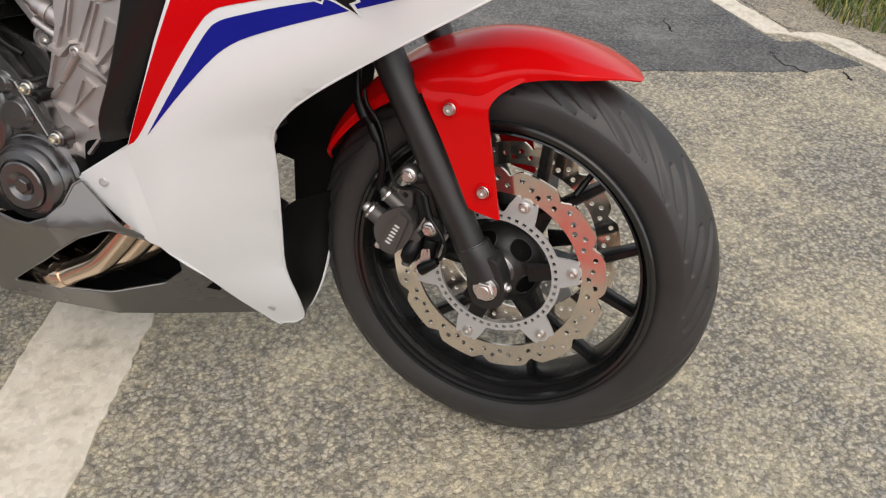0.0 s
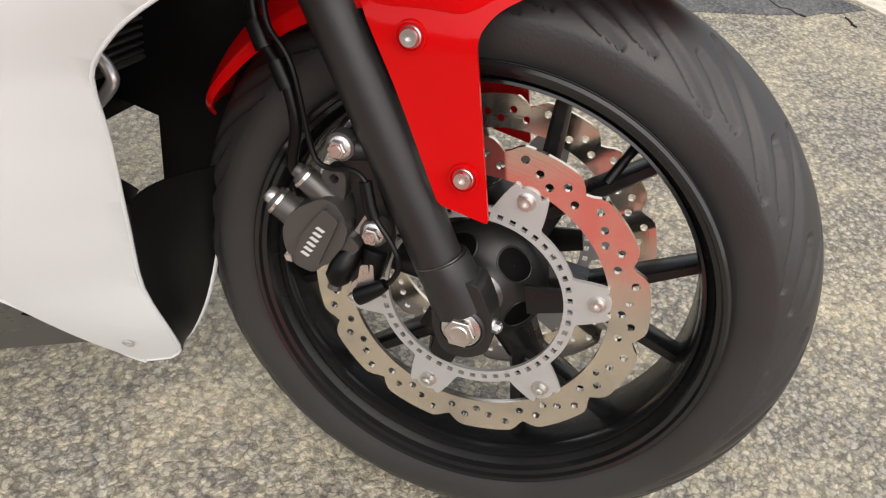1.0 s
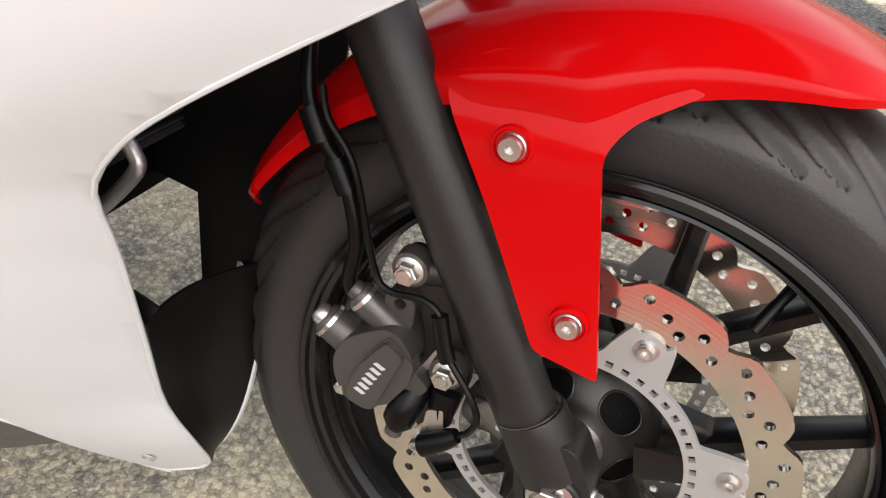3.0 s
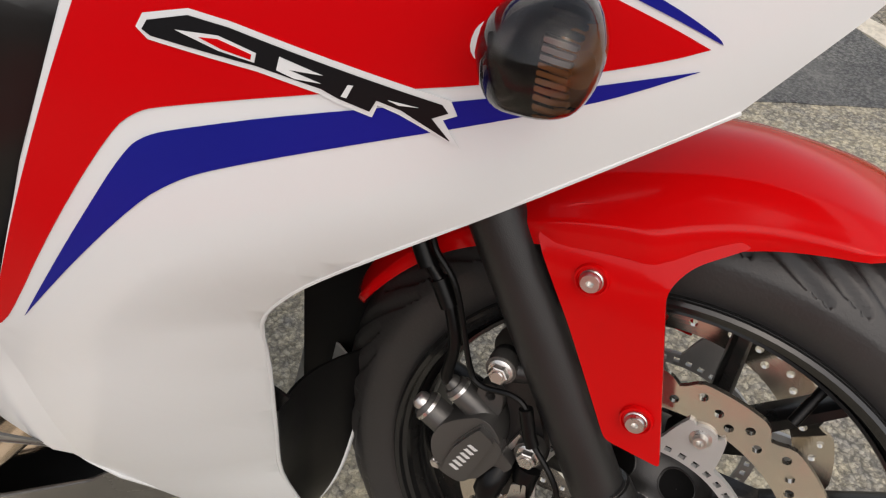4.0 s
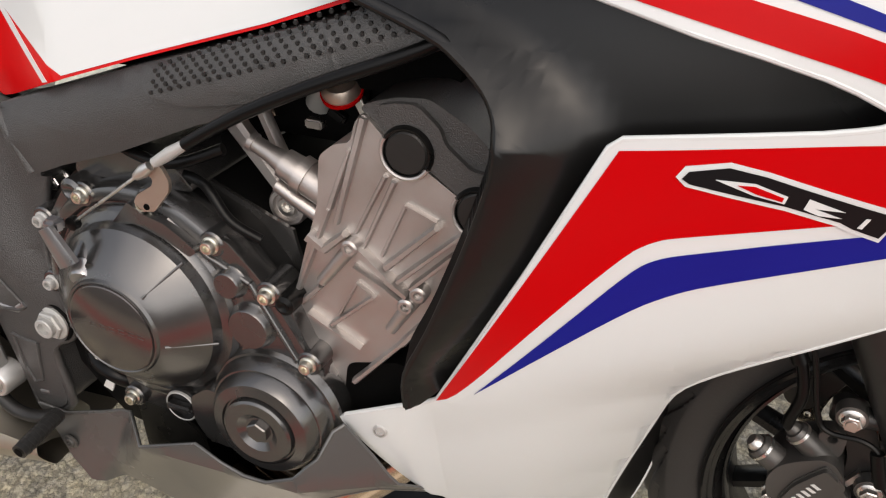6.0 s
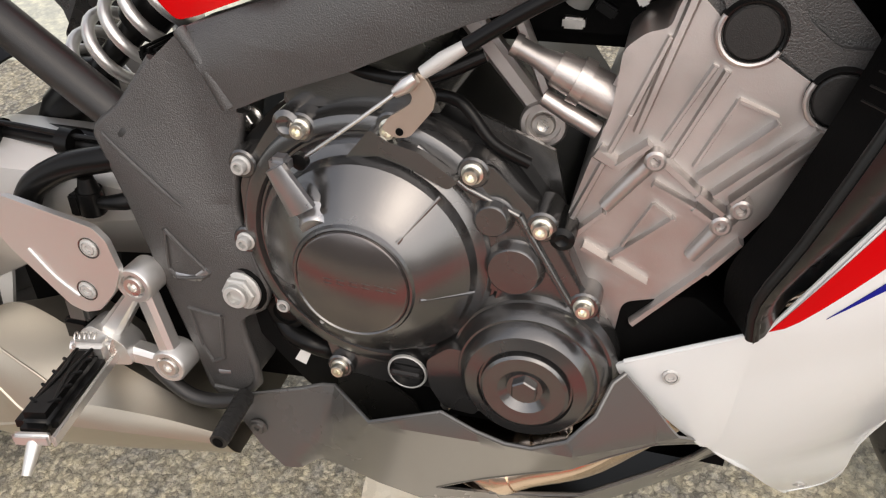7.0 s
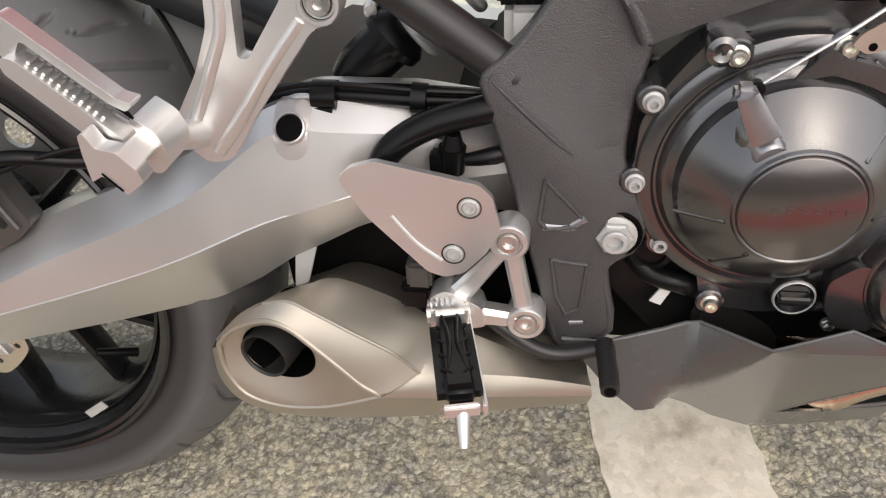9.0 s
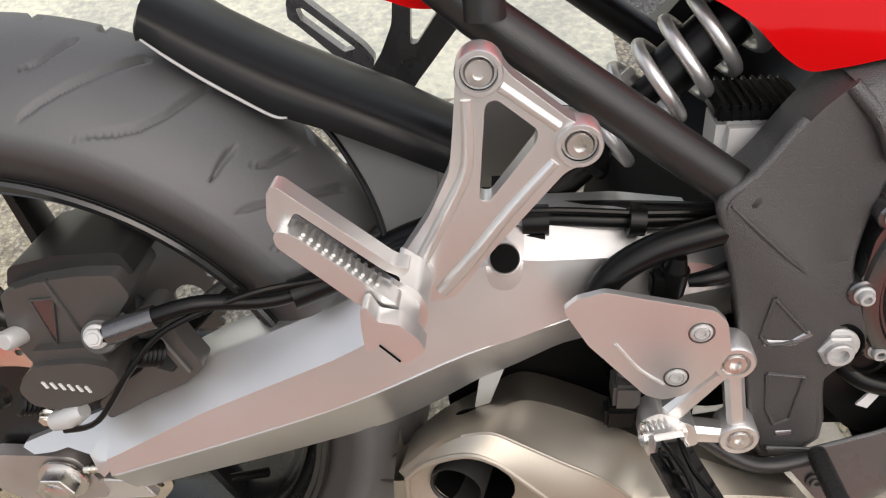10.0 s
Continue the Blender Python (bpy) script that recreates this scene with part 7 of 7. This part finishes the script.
cap_part = part("end_cap", bridged([(lip3, RIDGE), (KEEL, chin3), (UNDER, KEEL)], swell=0.03), MUFFLER, muffler, "flared champagne steel end cap", 24)


def dish(x, z):
    """The cut end sinks towards the outlet."""
    r = math.hypot((x + 1.137) / 0.0355, (z - 0.3135) / 0.030)
    return cap_y(x, z) + 0.010 * max(0.0, min(1.0, (1.9 - r) / 0.9))


part("cap_face", skin(RIM_LINE, dish, 0.0, 0.008, 0.0, [OVAL]), MUFFLER, cap_part, smooth=60)
part("cap_rim", tube([(x, cap_y(x, z) + 0.0012, z) for x, z in [*RIM_LINE, RIM_LINE[0]]], 0.0026, 8, 1), MUFFLER, cap_part)
part("ridge_seam", tube(inward(RIDGE[2:], 0.0008, 0), 0.0016, 8, 4), MUFFLER, muffler)
bm = bmesh.new()
rings = []
for k in range(6):
    t = k / 5
    c = 1 - 0.06 * min(1, t * 3)
    rings.append([bm.verts.new((-1.137 + (x + 1.137) * c + 0.010 * t, dish(x, z) - 0.0005 + 0.060 * t, 0.3135 + (z - 0.3135) * c)) for x, z in OVAL])
for p, q in zip(rings, rings[1:]):
    for j in range(36):
        bm.faces.new((p[j], p[(j + 1) % 36], q[(j + 1) % 36], q[j]))
bm.faces.new(rings[-1])
bmesh.ops.recalc_face_normals(bm, faces=bm.faces)
part("outlet", bm, DARK, cap_part, "sooty black exhaust outlet", 60)
SOOT = material("sooty_steel", (0.035, 0.034, 0.033), 0.5, metal=0.5, vary=0.3, scale=30)
pipe = moved(lathe([(0.0215, -0.012), (0.0235, -0.014), (0.0242, -0.010), (0.0242, 0.05), (0.0215, 0.05)], 36, closed=True), Matrix.Translation((-1.1480, -0.244, 0.3090)) @ Matrix.Rotation(radians(-14), 4, "Z"))
part("outlet_pipe", pipe, SOOT, cap_part, "dark outlet pipe", 40)
part("linkage_cover", plate(rounded([(-1.165, 0.25), (-1.170, 0.36), (-1.12, 0.41), (-0.94, 0.42), (-0.92, 0.25)], 0.02), -0.125, -0.10, bevel=0.006), PLASTIC, bike, "smooth black plastic linkage cover")
part("muffler_tab", plate(rounded([(-1.128, 0.390), (-1.106, 0.395), (-1.122, 0.346), (-1.136, 0.340)], 0.002), -0.192, -0.188, bevel=0.0008), CARRIER, muffler, "plain grey steel tab")


# ---- rider's foot rest, heel plate and brake pedal ----
HEEL = [(-1.064, 0.487), (-1.054, 0.497), (-1.034, 0.503), (-0.954, 0.485), (-0.944, 0.474), (-0.938, 0.446), (-0.949, 0.423), (-0.968, 0.402), (-0.984, 0.397), (-0.998, 0.402), (-1.044, 0.453)]
heel = part("heel_plate", plate(rounded(HEEL, 0.0035), -0.2405, -0.2345, bevel=0.0016, seg=3), SWING, bike, "brushed alloy heel plate")
part("plate_groove", tube([(-1.024, -0.2408, 0.455), (-1.005, -0.2408, 0.430), (-0.985, -0.2408, 0.414)], 0.0016, 8), SWING, heel)
for x, z in ((-0.962, 0.465), (-0.976, 0.421)):
    # raised dark ring paints the shade of the bolt's countersink
    part("bolt_recess_shade", moved(lathe([(0.0100, 0.001), (0.0098, -0.0006), (0.0086, -0.0004), (0.0082, 0.001)], 28), Matrix.Translation((x, -0.2405, z))), ENGINE, heel)
    put_bolt((x, -0.2400, z), 0.0060, 0.0022, CARRIER, heel, "heel_bolt", flange=0.0080, socket=0.5)
rest = part("peg_bracket", beam((-0.932, 0.430), (-0.917, 0.347), 0.0155, 0.0155, 0.018, 0.018, -0.225), SWING, bike, "cast alloy foot rest bracket")
part("lower_arm", beam((-0.917, 0.346), (-0.985, 0.352), 0.014, 0.022, 0.018, 0.020, -0.226), SWING, rest)
part("upper_arm", beam((-0.933, 0.425), (-0.982, 0.362), 0.012, 0.022, 0.018, 0.020, -0.226), SWING, rest)
part("peg_mount", plate(rounded([(-1.000, 0.372), (-0.985, 0.382), (-0.955, 0.366), (-0.950, 0.345), (-0.975, 0.340), (-1.000, 0.352)], 0.006), -0.240, -0.215, bevel=0.003), SWING, rest)
for x, z in ((-0.932, 0.430), (-0.917, 0.347)):
    part("bracket_eye", moved(lathe([(0.0165, 0.012), (0.0165, -0.011), (0.0150, -0.013), (0.0115, -0.013), (0.011, -0.010), (0, -0.010)], 32), Matrix.Translation((x, -0.224, z))), SWING, rest)
    put_bolt((x, -0.232, z), 0.0095, 0.006, STEEL, rest, "bracket_bolt", socket=0.5)
PEG0, PEG1 = Vector((-0.981, -0.250, 0.360)), Vector((-0.9575, -0.351, 0.366))
pm = along(PEG0, PEG1 - PEG0)
peg_len = (PEG1 - PEG0).length
peg = part("foot_peg", moved(block(-0.0172, 0.0172, 0.004, peg_len - 0.002, -0.012, 0.0115, 0.0085, 5), pm), HOSE, bike, "black rubber rider foot peg")
for k in range(4):
    for s in (-1, 1):
        part("peg_rib", moved(block(-0.0014, 0.0014, -0.0052, 0.0052, -0.002, 0.0014, 0.0006), pm @ Matrix.Translation((s * 0.0082, 0.026 + 0.0175 * k, 0.0106)) @ Matrix.Rotation(radians(s * 52), 4, "Z") @ Matrix.Rotation(radians(s * 12), 4, "Y")), HOSE, peg)
for s in (-1, 1):
    part("peg_ridge", moved(tube([(s * 0.0065, 0.010, 0.0110), (s * 0.0032, 0.040, 0.0118), (s * 0.0045, 0.058, 0.0114), (s * 0.0075, 0.078, 0.0105)], [0.0016, 0.0022, 0.0020, 0.0010], 8, 4), pm), HOSE, peg)
part("peg_core", moved(block(-0.0190, -0.0155, -0.008, peg_len + 0.002, -0.012, -0.001, 0.0015), pm), SWING, peg)
part("peg_end", moved(block(-0.0160, 0.0160, peg_len - 0.004, peg_len + 0.0025, -0.0125, 0.0010, 0.0040, 5), pm), SWING, peg)
part("peg_root", moved(block(-0.017, 0.015, -0.016, 0.008, -0.012, 0.014, 0.004), pm), SWING, peg)
part("peg_pin", moved(merged(lathe([(0.0075, -0.018), (0.0075, 0.018), (0, 0.018), (0, -0.018)], 16)), pm @ Matrix.Translation((0, -0.004, 0.004)) @ Matrix.Rotation(radians(90), 4, "Z")), STEEL, peg)
part("peg_feeler", tube([PEG1 + Vector((0, 0.004, -0.006)), PEG1 + Vector((0.001, -0.006, -0.016)), PEG1 + Vector((0.003, -0.018, -0.026))], [0.0062, 0.0052, 0.0036], 12, 2), SWING, peg, "bare alloy bank feeler")
coil = []
for i in range(60):
    a = 2 * math.pi * i / 12
    coil.append(pm @ Vector((-0.004 + 0.0022 * i / 6, -0.006 + 0.005 * math.cos(a), 0.0115 + 0.005 * math.sin(a))))
part("peg_spring", tube(coil, 0.0009, 6, 1), STEEL, peg)
pedal = part("brake_pedal", tube([(-0.985, -0.212, 0.352), (-0.955, -0.222, 0.345), (-0.912, -0.232, 0.319), (-0.885, -0.232, 0.312), (-0.855, -0.230, 0.318), (-0.848, -0.232, 0.322)], [0.008, 0.0075, 0.007, 0.007, 0.007, 0.008], 12), FRAME, bike, "black rear brake pedal")
part("pedal_tip", tube([(-0.849, -0.228, 0.324), (-0.846, -0.282, 0.320)], 0.0078, 18, 1), FRAME, pedal)
for k in range(9):
    part("tip_ring", tube([(-0.8488 + 0.00032 * k, -0.232 - 0.0052 * k, 0.3237 - 0.0004 * k), (-0.8487 + 0.00032 * k, -0.2345 - 0.0052 * k, 0.3235 - 0.0004 * k)], 0.0084, 18, 1), FRAME, pedal)
part("tip_hole", moved(lathe([(0.0050, -0.0006), (0, -0.0006)], 16), Matrix.Translation((-0.846, -0.2825, 0.320))), DARK, pedal)
switch = part("brake_switch", merged(tube([(-0.980, -0.205, 0.478), (-0.978, -0.207, 0.500)], 0.011, 14, 1), block(-0.996, -0.984, -0.215, -0.20, 0.476, 0.496, 0.002)), HOSE, bike, "black brake light switch")
part("switch_cap", tube([(-0.978, -0.207, 0.500), (-0.977, -0.208, 0.512)], [0.009, 0.006], 14, 1), HOSE, switch)
part("switch_lead", tube([(-0.968, -0.208, 0.489), (-0.945, -0.207, 0.493), (-0.92, -0.19, 0.495)], [0.005, 0.0075, 0.0075], 12, 2), HOSE, switch)
part("master_cylinder", merged(block(-1.020, -0.998, -0.228, -0.200, 0.372, 0.398, 0.003), tube([(-1.010, -0.21, 0.396), (-1.006, -0.20, 0.430)], 0.007, 12, 1)), CALIPER, bike, "dark grey brake master cylinder end")
part("clevis_block", block(-1.026, -1.000, -0.230, -0.212, 0.352, 0.374, 0.003), HOSE, bike)

# ---- rear subframe, passenger foot rest ----
sub = part("subframe_tube", tube([(-1.36, -0.172, 0.905), (-1.12, -0.182, 0.690), (-0.925, -0.192, 0.549)], 0.0165, 20, 1), FRAME, bike, "satin black subframe tube")
part("tube_weld", tube([(-0.936, -0.192, 0.557), (-0.931, -0.192, 0.5535), (-0.926, -0.192, 0.550)], [0.0180, 0.0196, 0.0180], 20, 1), FRAME, sub)
part("tube_foot", tube([(-0.93, -0.192, 0.553), (-0.916, -0.182, 0.543)], [0.018, 0.0185], 20, 1), FRAME, sub)
part("subframe_upright", tube([(-1.115, -0.195, 0.69), (-1.118, -0.19, 0.76)], 0.014, 16, 1), FRAME, sub)
part("subframe_far", tube([(-1.36, 0.11, 0.905), (-1.12, 0.12, 0.690), (-0.925, 0.13, 0.549)], 0.0165, 16, 1), FRAME, bike)
STAY = [(-1.1330, 0.6690), (-1.1310, 0.6835), (-1.1185, 0.6885), (-1.1075, 0.6840), (-1.1015, 0.6725), (-1.0620, 0.6395), (-1.0500, 0.6360), (-1.0430, 0.6240), (-1.0470, 0.6110), (-1.0640, 0.6060), (-1.1156, 0.5423), (-1.1421, 0.5046), (-1.1616, 0.5009), (-1.1820, 0.5220), (-1.1830, 0.5330), (-1.1560, 0.5735), (-1.1400, 0.6076), (-1.1360, 0.6400)]
STAY_HOLE = rounded([(-1.1155, 0.6526), (-1.1085, 0.6560), (-1.0828, 0.6345), (-1.0835, 0.6264), (-1.1143, 0.5843), (-1.1215, 0.5852)], 0.004)
stay = part("passenger_bracket", plate(rounded(STAY, 0.007), -0.2465, -0.2300, [STAY_HOLE], bevel=0.0040, seg=3), SWING, bike, "satin silver passenger foot rest bracket", 60)
part("stay_ridge", tube([(-1.1270, -0.2450, 0.656), (-1.1285, -0.2460, 0.612), (-1.1420, -0.2465, 0.580), (-1.1670, -0.2470, 0.532)], [0.0040, 0.0044, 0.0050, 0.0050], 12, 5), SWING, stay, "rounded cast ridge")
part("stay_ridge", tube([(-1.0720, -0.2450, 0.612), (-1.1020, -0.2460, 0.576), (-1.1280, -0.2465, 0.540), (-1.1510, -0.2470, 0.512)], [0.0040, 0.0046, 0.0052, 0.0052], 12, 5), SWING, stay)
part("stay_ridge", tube([(-1.1060, -0.2450, 0.664), (-1.0700, -0.2450, 0.636)], 0.0040, 12, 2), SWING, stay)
for x, z in ((-1.1184, 0.6738), (-1.0569, 0.6242)):
    part("stay_eye", moved(lathe([(0.0150, 0.016), (0.0150, -0.0015), (0.0142, -0.0028), (0.0118, -0.0028), (0.0112, 0.0020), (0, 0.0020)], 36), Matrix.Translation((x, -0.2480, z))), SWING, stay)
    # near-black ring paints the shadow round the sunken bolt
    part("eye_shadow", moved(lathe([(0.0113, 0.0), (0.0112, 0.0016), (0.0098, 0.0016)], 30), Matrix.Translation((x, -0.2480, z))), DARK, stay)
    put_bolt((x, -0.2465, z), 0.0094, 0.004, STEEL, stay, "stay_bolt", socket=0.42)
BAR_Y = -0.322
UPPER = [(-1.2373, 0.6226), (-1.2345, 0.6394), (-1.2313, 0.6432), (-1.2277, 0.6425), (-1.1689, 0.5900), (-1.1589, 0.5874), (-1.1646, 0.5813), (-1.1750, 0.5868), (-1.2205, 0.6272), (-1.2275, 0.6166), (-1.2347, 0.6123)]
fold = part("passenger_peg", plate(rounded(UPPER, 0.003), BAR_Y - 0.006, BAR_Y + 0.008, bevel=0.0022, seg=3), SWING, bike, "folded satin silver passenger foot rest", 60)
LOWER = [(-1.2300, 0.6195), (-1.2228, 0.6178), (-1.1672, 0.5668), (-1.1680, 0.5574), (-1.1908, 0.5680), (-1.2326, 0.6095), (-1.2330, 0.6165)]
part("lower_rail", plate(rounded(LOWER, 0.003), BAR_Y - 0.014, BAR_Y + 0.002, bevel=0.0030, seg=3), SWING, fold, smooth=60)
part("slot_floor", plate([(-1.2235, 0.6225), (-1.1750, 0.5830), (-1.1680, 0.5720), (-1.2210, 0.6190)], BAR_Y + 0.003, BAR_Y + 0.006), DARK, fold)
for k in range(11):
    t = k / 10
    x, z = -1.2170 + 0.038 * t, 0.6142 - 0.0352 * t
    part("peg_tooth", moved(block(-0.0011, 0.0011, -0.0100, 0.002, -0.0013, 0.0013, 0.0005), pose(x, BAR_Y, z, 0, 45, 0)), SWING, fold)
part("peg_knuckle", plate(rounded([(-1.1720, 0.5730), (-1.1572, 0.5619), (-1.1522, 0.5483), (-1.1552, 0.5344), (-1.1626, 0.5302), (-1.1718, 0.5364), (-1.1740, 0.5520)], 0.004), -0.316, -0.280, bevel=0.003), SWING, fold, smooth=60)
part("knuckle_arm", tube([(-1.1630, -0.300, 0.549), (-1.1650, -0.275, 0.538), (-1.1660, -0.240, 0.524)], [0.0095, 0.0100, 0.0125], 18, 3), SWING, fold)
part("peg_web", plate(rounded([(-1.1840, 0.5740), (-1.1680, 0.5640), (-1.1560, 0.5510), (-1.1660, 0.5420), (-1.1830, 0.5560)], 0.003), -0.336, -0.312, bevel=0.003), SWING, fold, smooth=60)
put_bolt((-1.1600, -0.3375, 0.5450), 0.0058, 0.003, STEEL, fold, "peg_pivot", socket=0.4)
part("peg_foot", plate(rounded([(-1.1864, 0.5767), (-1.1825, 0.5782), (-1.1774, 0.5677), (-1.1650, 0.5653), (-1.1546, 0.5538), (-1.1514, 0.5455), (-1.1653, 0.5354), (-1.1782, 0.5491), (-1.1866, 0.5442), (-1.1872, 0.5640)], 0.002), -0.352, -0.338, bevel=0.0025), SWING, fold)
part("peg_slit", beam((-1.1780, 0.5510), (-1.1670, 0.5385), 0.0012, 0.0012, 0.003, 0.003, -0.3515), DARK, fold)
# the same on the far side, darker materials painting it shaded against the road
FAR_OUT = [(-1.246, 0.626), (-1.241, 0.635), (-1.234, 0.636), (-1.224, 0.626), (-1.163, 0.571), (-1.153, 0.556), (-1.163, 0.520), (-1.180, 0.508), (-1.190, 0.553), (-1.240, 0.602), (-1.247, 0.607)]
FAR_BAR = rounded(FAR_OUT, 0.005)
part("far_passenger_peg", moved(plate(FAR_BAR, -0.009, 0.009, [rounded([(-1.236, 0.618), (-1.229, 0.6185), (-1.173, 0.5695), (-1.187, 0.566), (-1.233, 0.606)], 0.003)], bevel=0.003), Matrix.Translation((-0.100, 0.170, -0.012))), GREY, bike, "far passenger foot rest")
part("far_passenger_bracket", moved(plate(rounded(STAY, 0.007), -0.009, 0.009, [STAY_HOLE], bevel=0.003), Matrix.Translation((-0.085, 0.140, -0.015))), ENGINE, bike)


# ---- rear hugger ----
def hugger():
    bm = bmesh.new()
    path = [(-1.3850, 0.6830, 0.042, 0.018), (-1.3764, 0.6960, 0.050, 0.026), (-1.3583, 0.6860, 0.050, 0.032), (-1.3369, 0.6720, 0.050, 0.034), (-1.3121, 0.6580, 0.050, 0.037), (-1.2864, 0.6440, 0.050, 0.040), (-1.2367, 0.6200, 0.050, 0.034), (-1.1925, 0.6000, 0.050, 0.034), (-1.1300, 0.5680, 0.046, 0.034)]
    rings = []
    for x, top, half, drop in path:
        ring = []
        for j in range(17):
            q = math.pi * (j / 16 - 0.5)
            y = -0.085 + half * math.copysign(abs(math.sin(q)) ** 0.7, q)
            z = top - drop * (1 - max(0, math.cos(q)) ** 0.6)
            ring.append(bm.verts.new((x, y, z)))
        rings.append(ring)
    for p, q in zip(rings, rings[1:]):
        for j in range(16):
            bm.faces.new((p[j], p[j + 1], q[j + 1], q[j]))
    bmesh.ops.recalc_face_normals(bm, faces=bm.faces)
    bmesh.ops.solidify(bm, geom=list(bm.faces), thickness=0.003)
    return bm


LIP = [(-1.3764, 0.6690), (-1.3583, 0.6535), (-1.3369, 0.6370), (-1.3121, 0.6200), (-1.2864, 0.6038), (-1.2750, 0.6020)]
hug = part("rear_hugger", hugger(), PLASTIC, bike, "satin black rear hugger", 50)
part("hugger_lip", tube([(x, -0.1365, z) for x, z in LIP], [0.0008, 0.0013, 0.0014, 0.0014, 0.0013, 0.0008], 8, 4), CARRIER, hug, "pale rolled lower lip")
FLAP = [(-1.2850, 0.6030), (-1.2625, 0.5866), (-1.2407, 0.5633), (-1.2165, 0.5253), (-1.2048, 0.4890), (-1.2040, 0.4400), (-1.165, 0.44), (-1.160, 0.56), (-1.20, 0.600)]
part("hugger_flap", skin(FLAP, lambda x, z: -0.148 + 0.55 * (z - 0.50), 0.003, 0.02), FLAPMAT, hug, "dusty grey inner flap")
part("hugger_edge", tube([(x, -0.149 + 0.55 * (z - 0.50), z) for x, z in FLAP[:6]], 0.0026, 8), PLASTIC, hug)

# ---- shock absorber ----
A, B2 = Vector((-1.070, -0.108, 0.524)), Vector((-0.872, -0.084, 0.705))
sm = along(A, B2 - A)
length = (B2 - A).length
shock = part("shock_absorber", moved(lathe([(0, -0.02), (0.018, -0.02), (0.024, 0.0), (0.024, 0.034), (0.030, 0.036), (0.030, 0.043), (0.012, 0.064), (0.012, 0.12), (0.021, 0.125), (0.021, length), (0.036, length), (0.036, length + 0.03), (0, length + 0.03)], 32), sm), HOSE, bike, "black shock absorber with a silver spring")
turns = [sm @ Vector((0.0325 * math.cos(2 * math.pi * i / 24 + 1.2), 0.045 + (length - 0.045) * i / 204, 0.0325 * math.sin(2 * math.pi * i / 24 + 1.2))) for i in range(205)]
part("spring", tube(turns, 0.0056, 12, 1), SWING, shock, "silver coil spring")
part("spring_label", moved(block(-0.006, 0.006, 0.09, 0.112, -0.0262, -0.0245, 0), sm @ Matrix.Rotation(radians(120), 4, "Y")), FOIL, shock)
part("shock_linkage", block(-1.13, -1.06, -0.09, -0.02, 0.43, 0.49, 0.012), DARK, bike)
res = part("brake_reservoir", block(-0.943, -0.887, -0.145, -0.095, 0.532, 0.592, 0.008), FOIL, bike, "translucent white brake fluid reservoir")
part("reservoir_cap", block(-0.948, -0.879, -0.149, -0.091, 0.591, 0.603, 0.003), HOSE, res, "ribbed black cap")
for k in range(9):
    part("cap_rib", block(-0.944 + 0.0070 * k, -0.941 + 0.0070 * k, -0.150, -0.090, 0.592, 0.605, 0.0008), HOSE, res)
part("under_seat", block(-1.06, -0.86, -0.10, 0.10, 0.70, 0.80, 0.02), DARK, bike, "black under-seat tray")
part("tail_panel", skin(rounded([(-1.165, 0.690), (-1.12, 0.688), (-1.06, 0.72), (-1.0, 0.78), (-1.2, 0.86), (-1.4, 0.86), (-1.3, 0.74)], 0.006), lambda x, z: -0.165, 0.004, 0.05), RED, bike, "gloss red tail panel")
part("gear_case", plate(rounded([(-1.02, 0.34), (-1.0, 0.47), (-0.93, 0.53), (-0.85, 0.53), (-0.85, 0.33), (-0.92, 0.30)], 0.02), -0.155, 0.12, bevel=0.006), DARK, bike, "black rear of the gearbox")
part("side_stand", tube([(-0.78, 0.16, 0.27), (-0.80, 0.27, 0.15), (-0.82, 0.36, 0.075)], [0.014, 0.012, 0.012], 12), FRAME, bike, "black side stand")
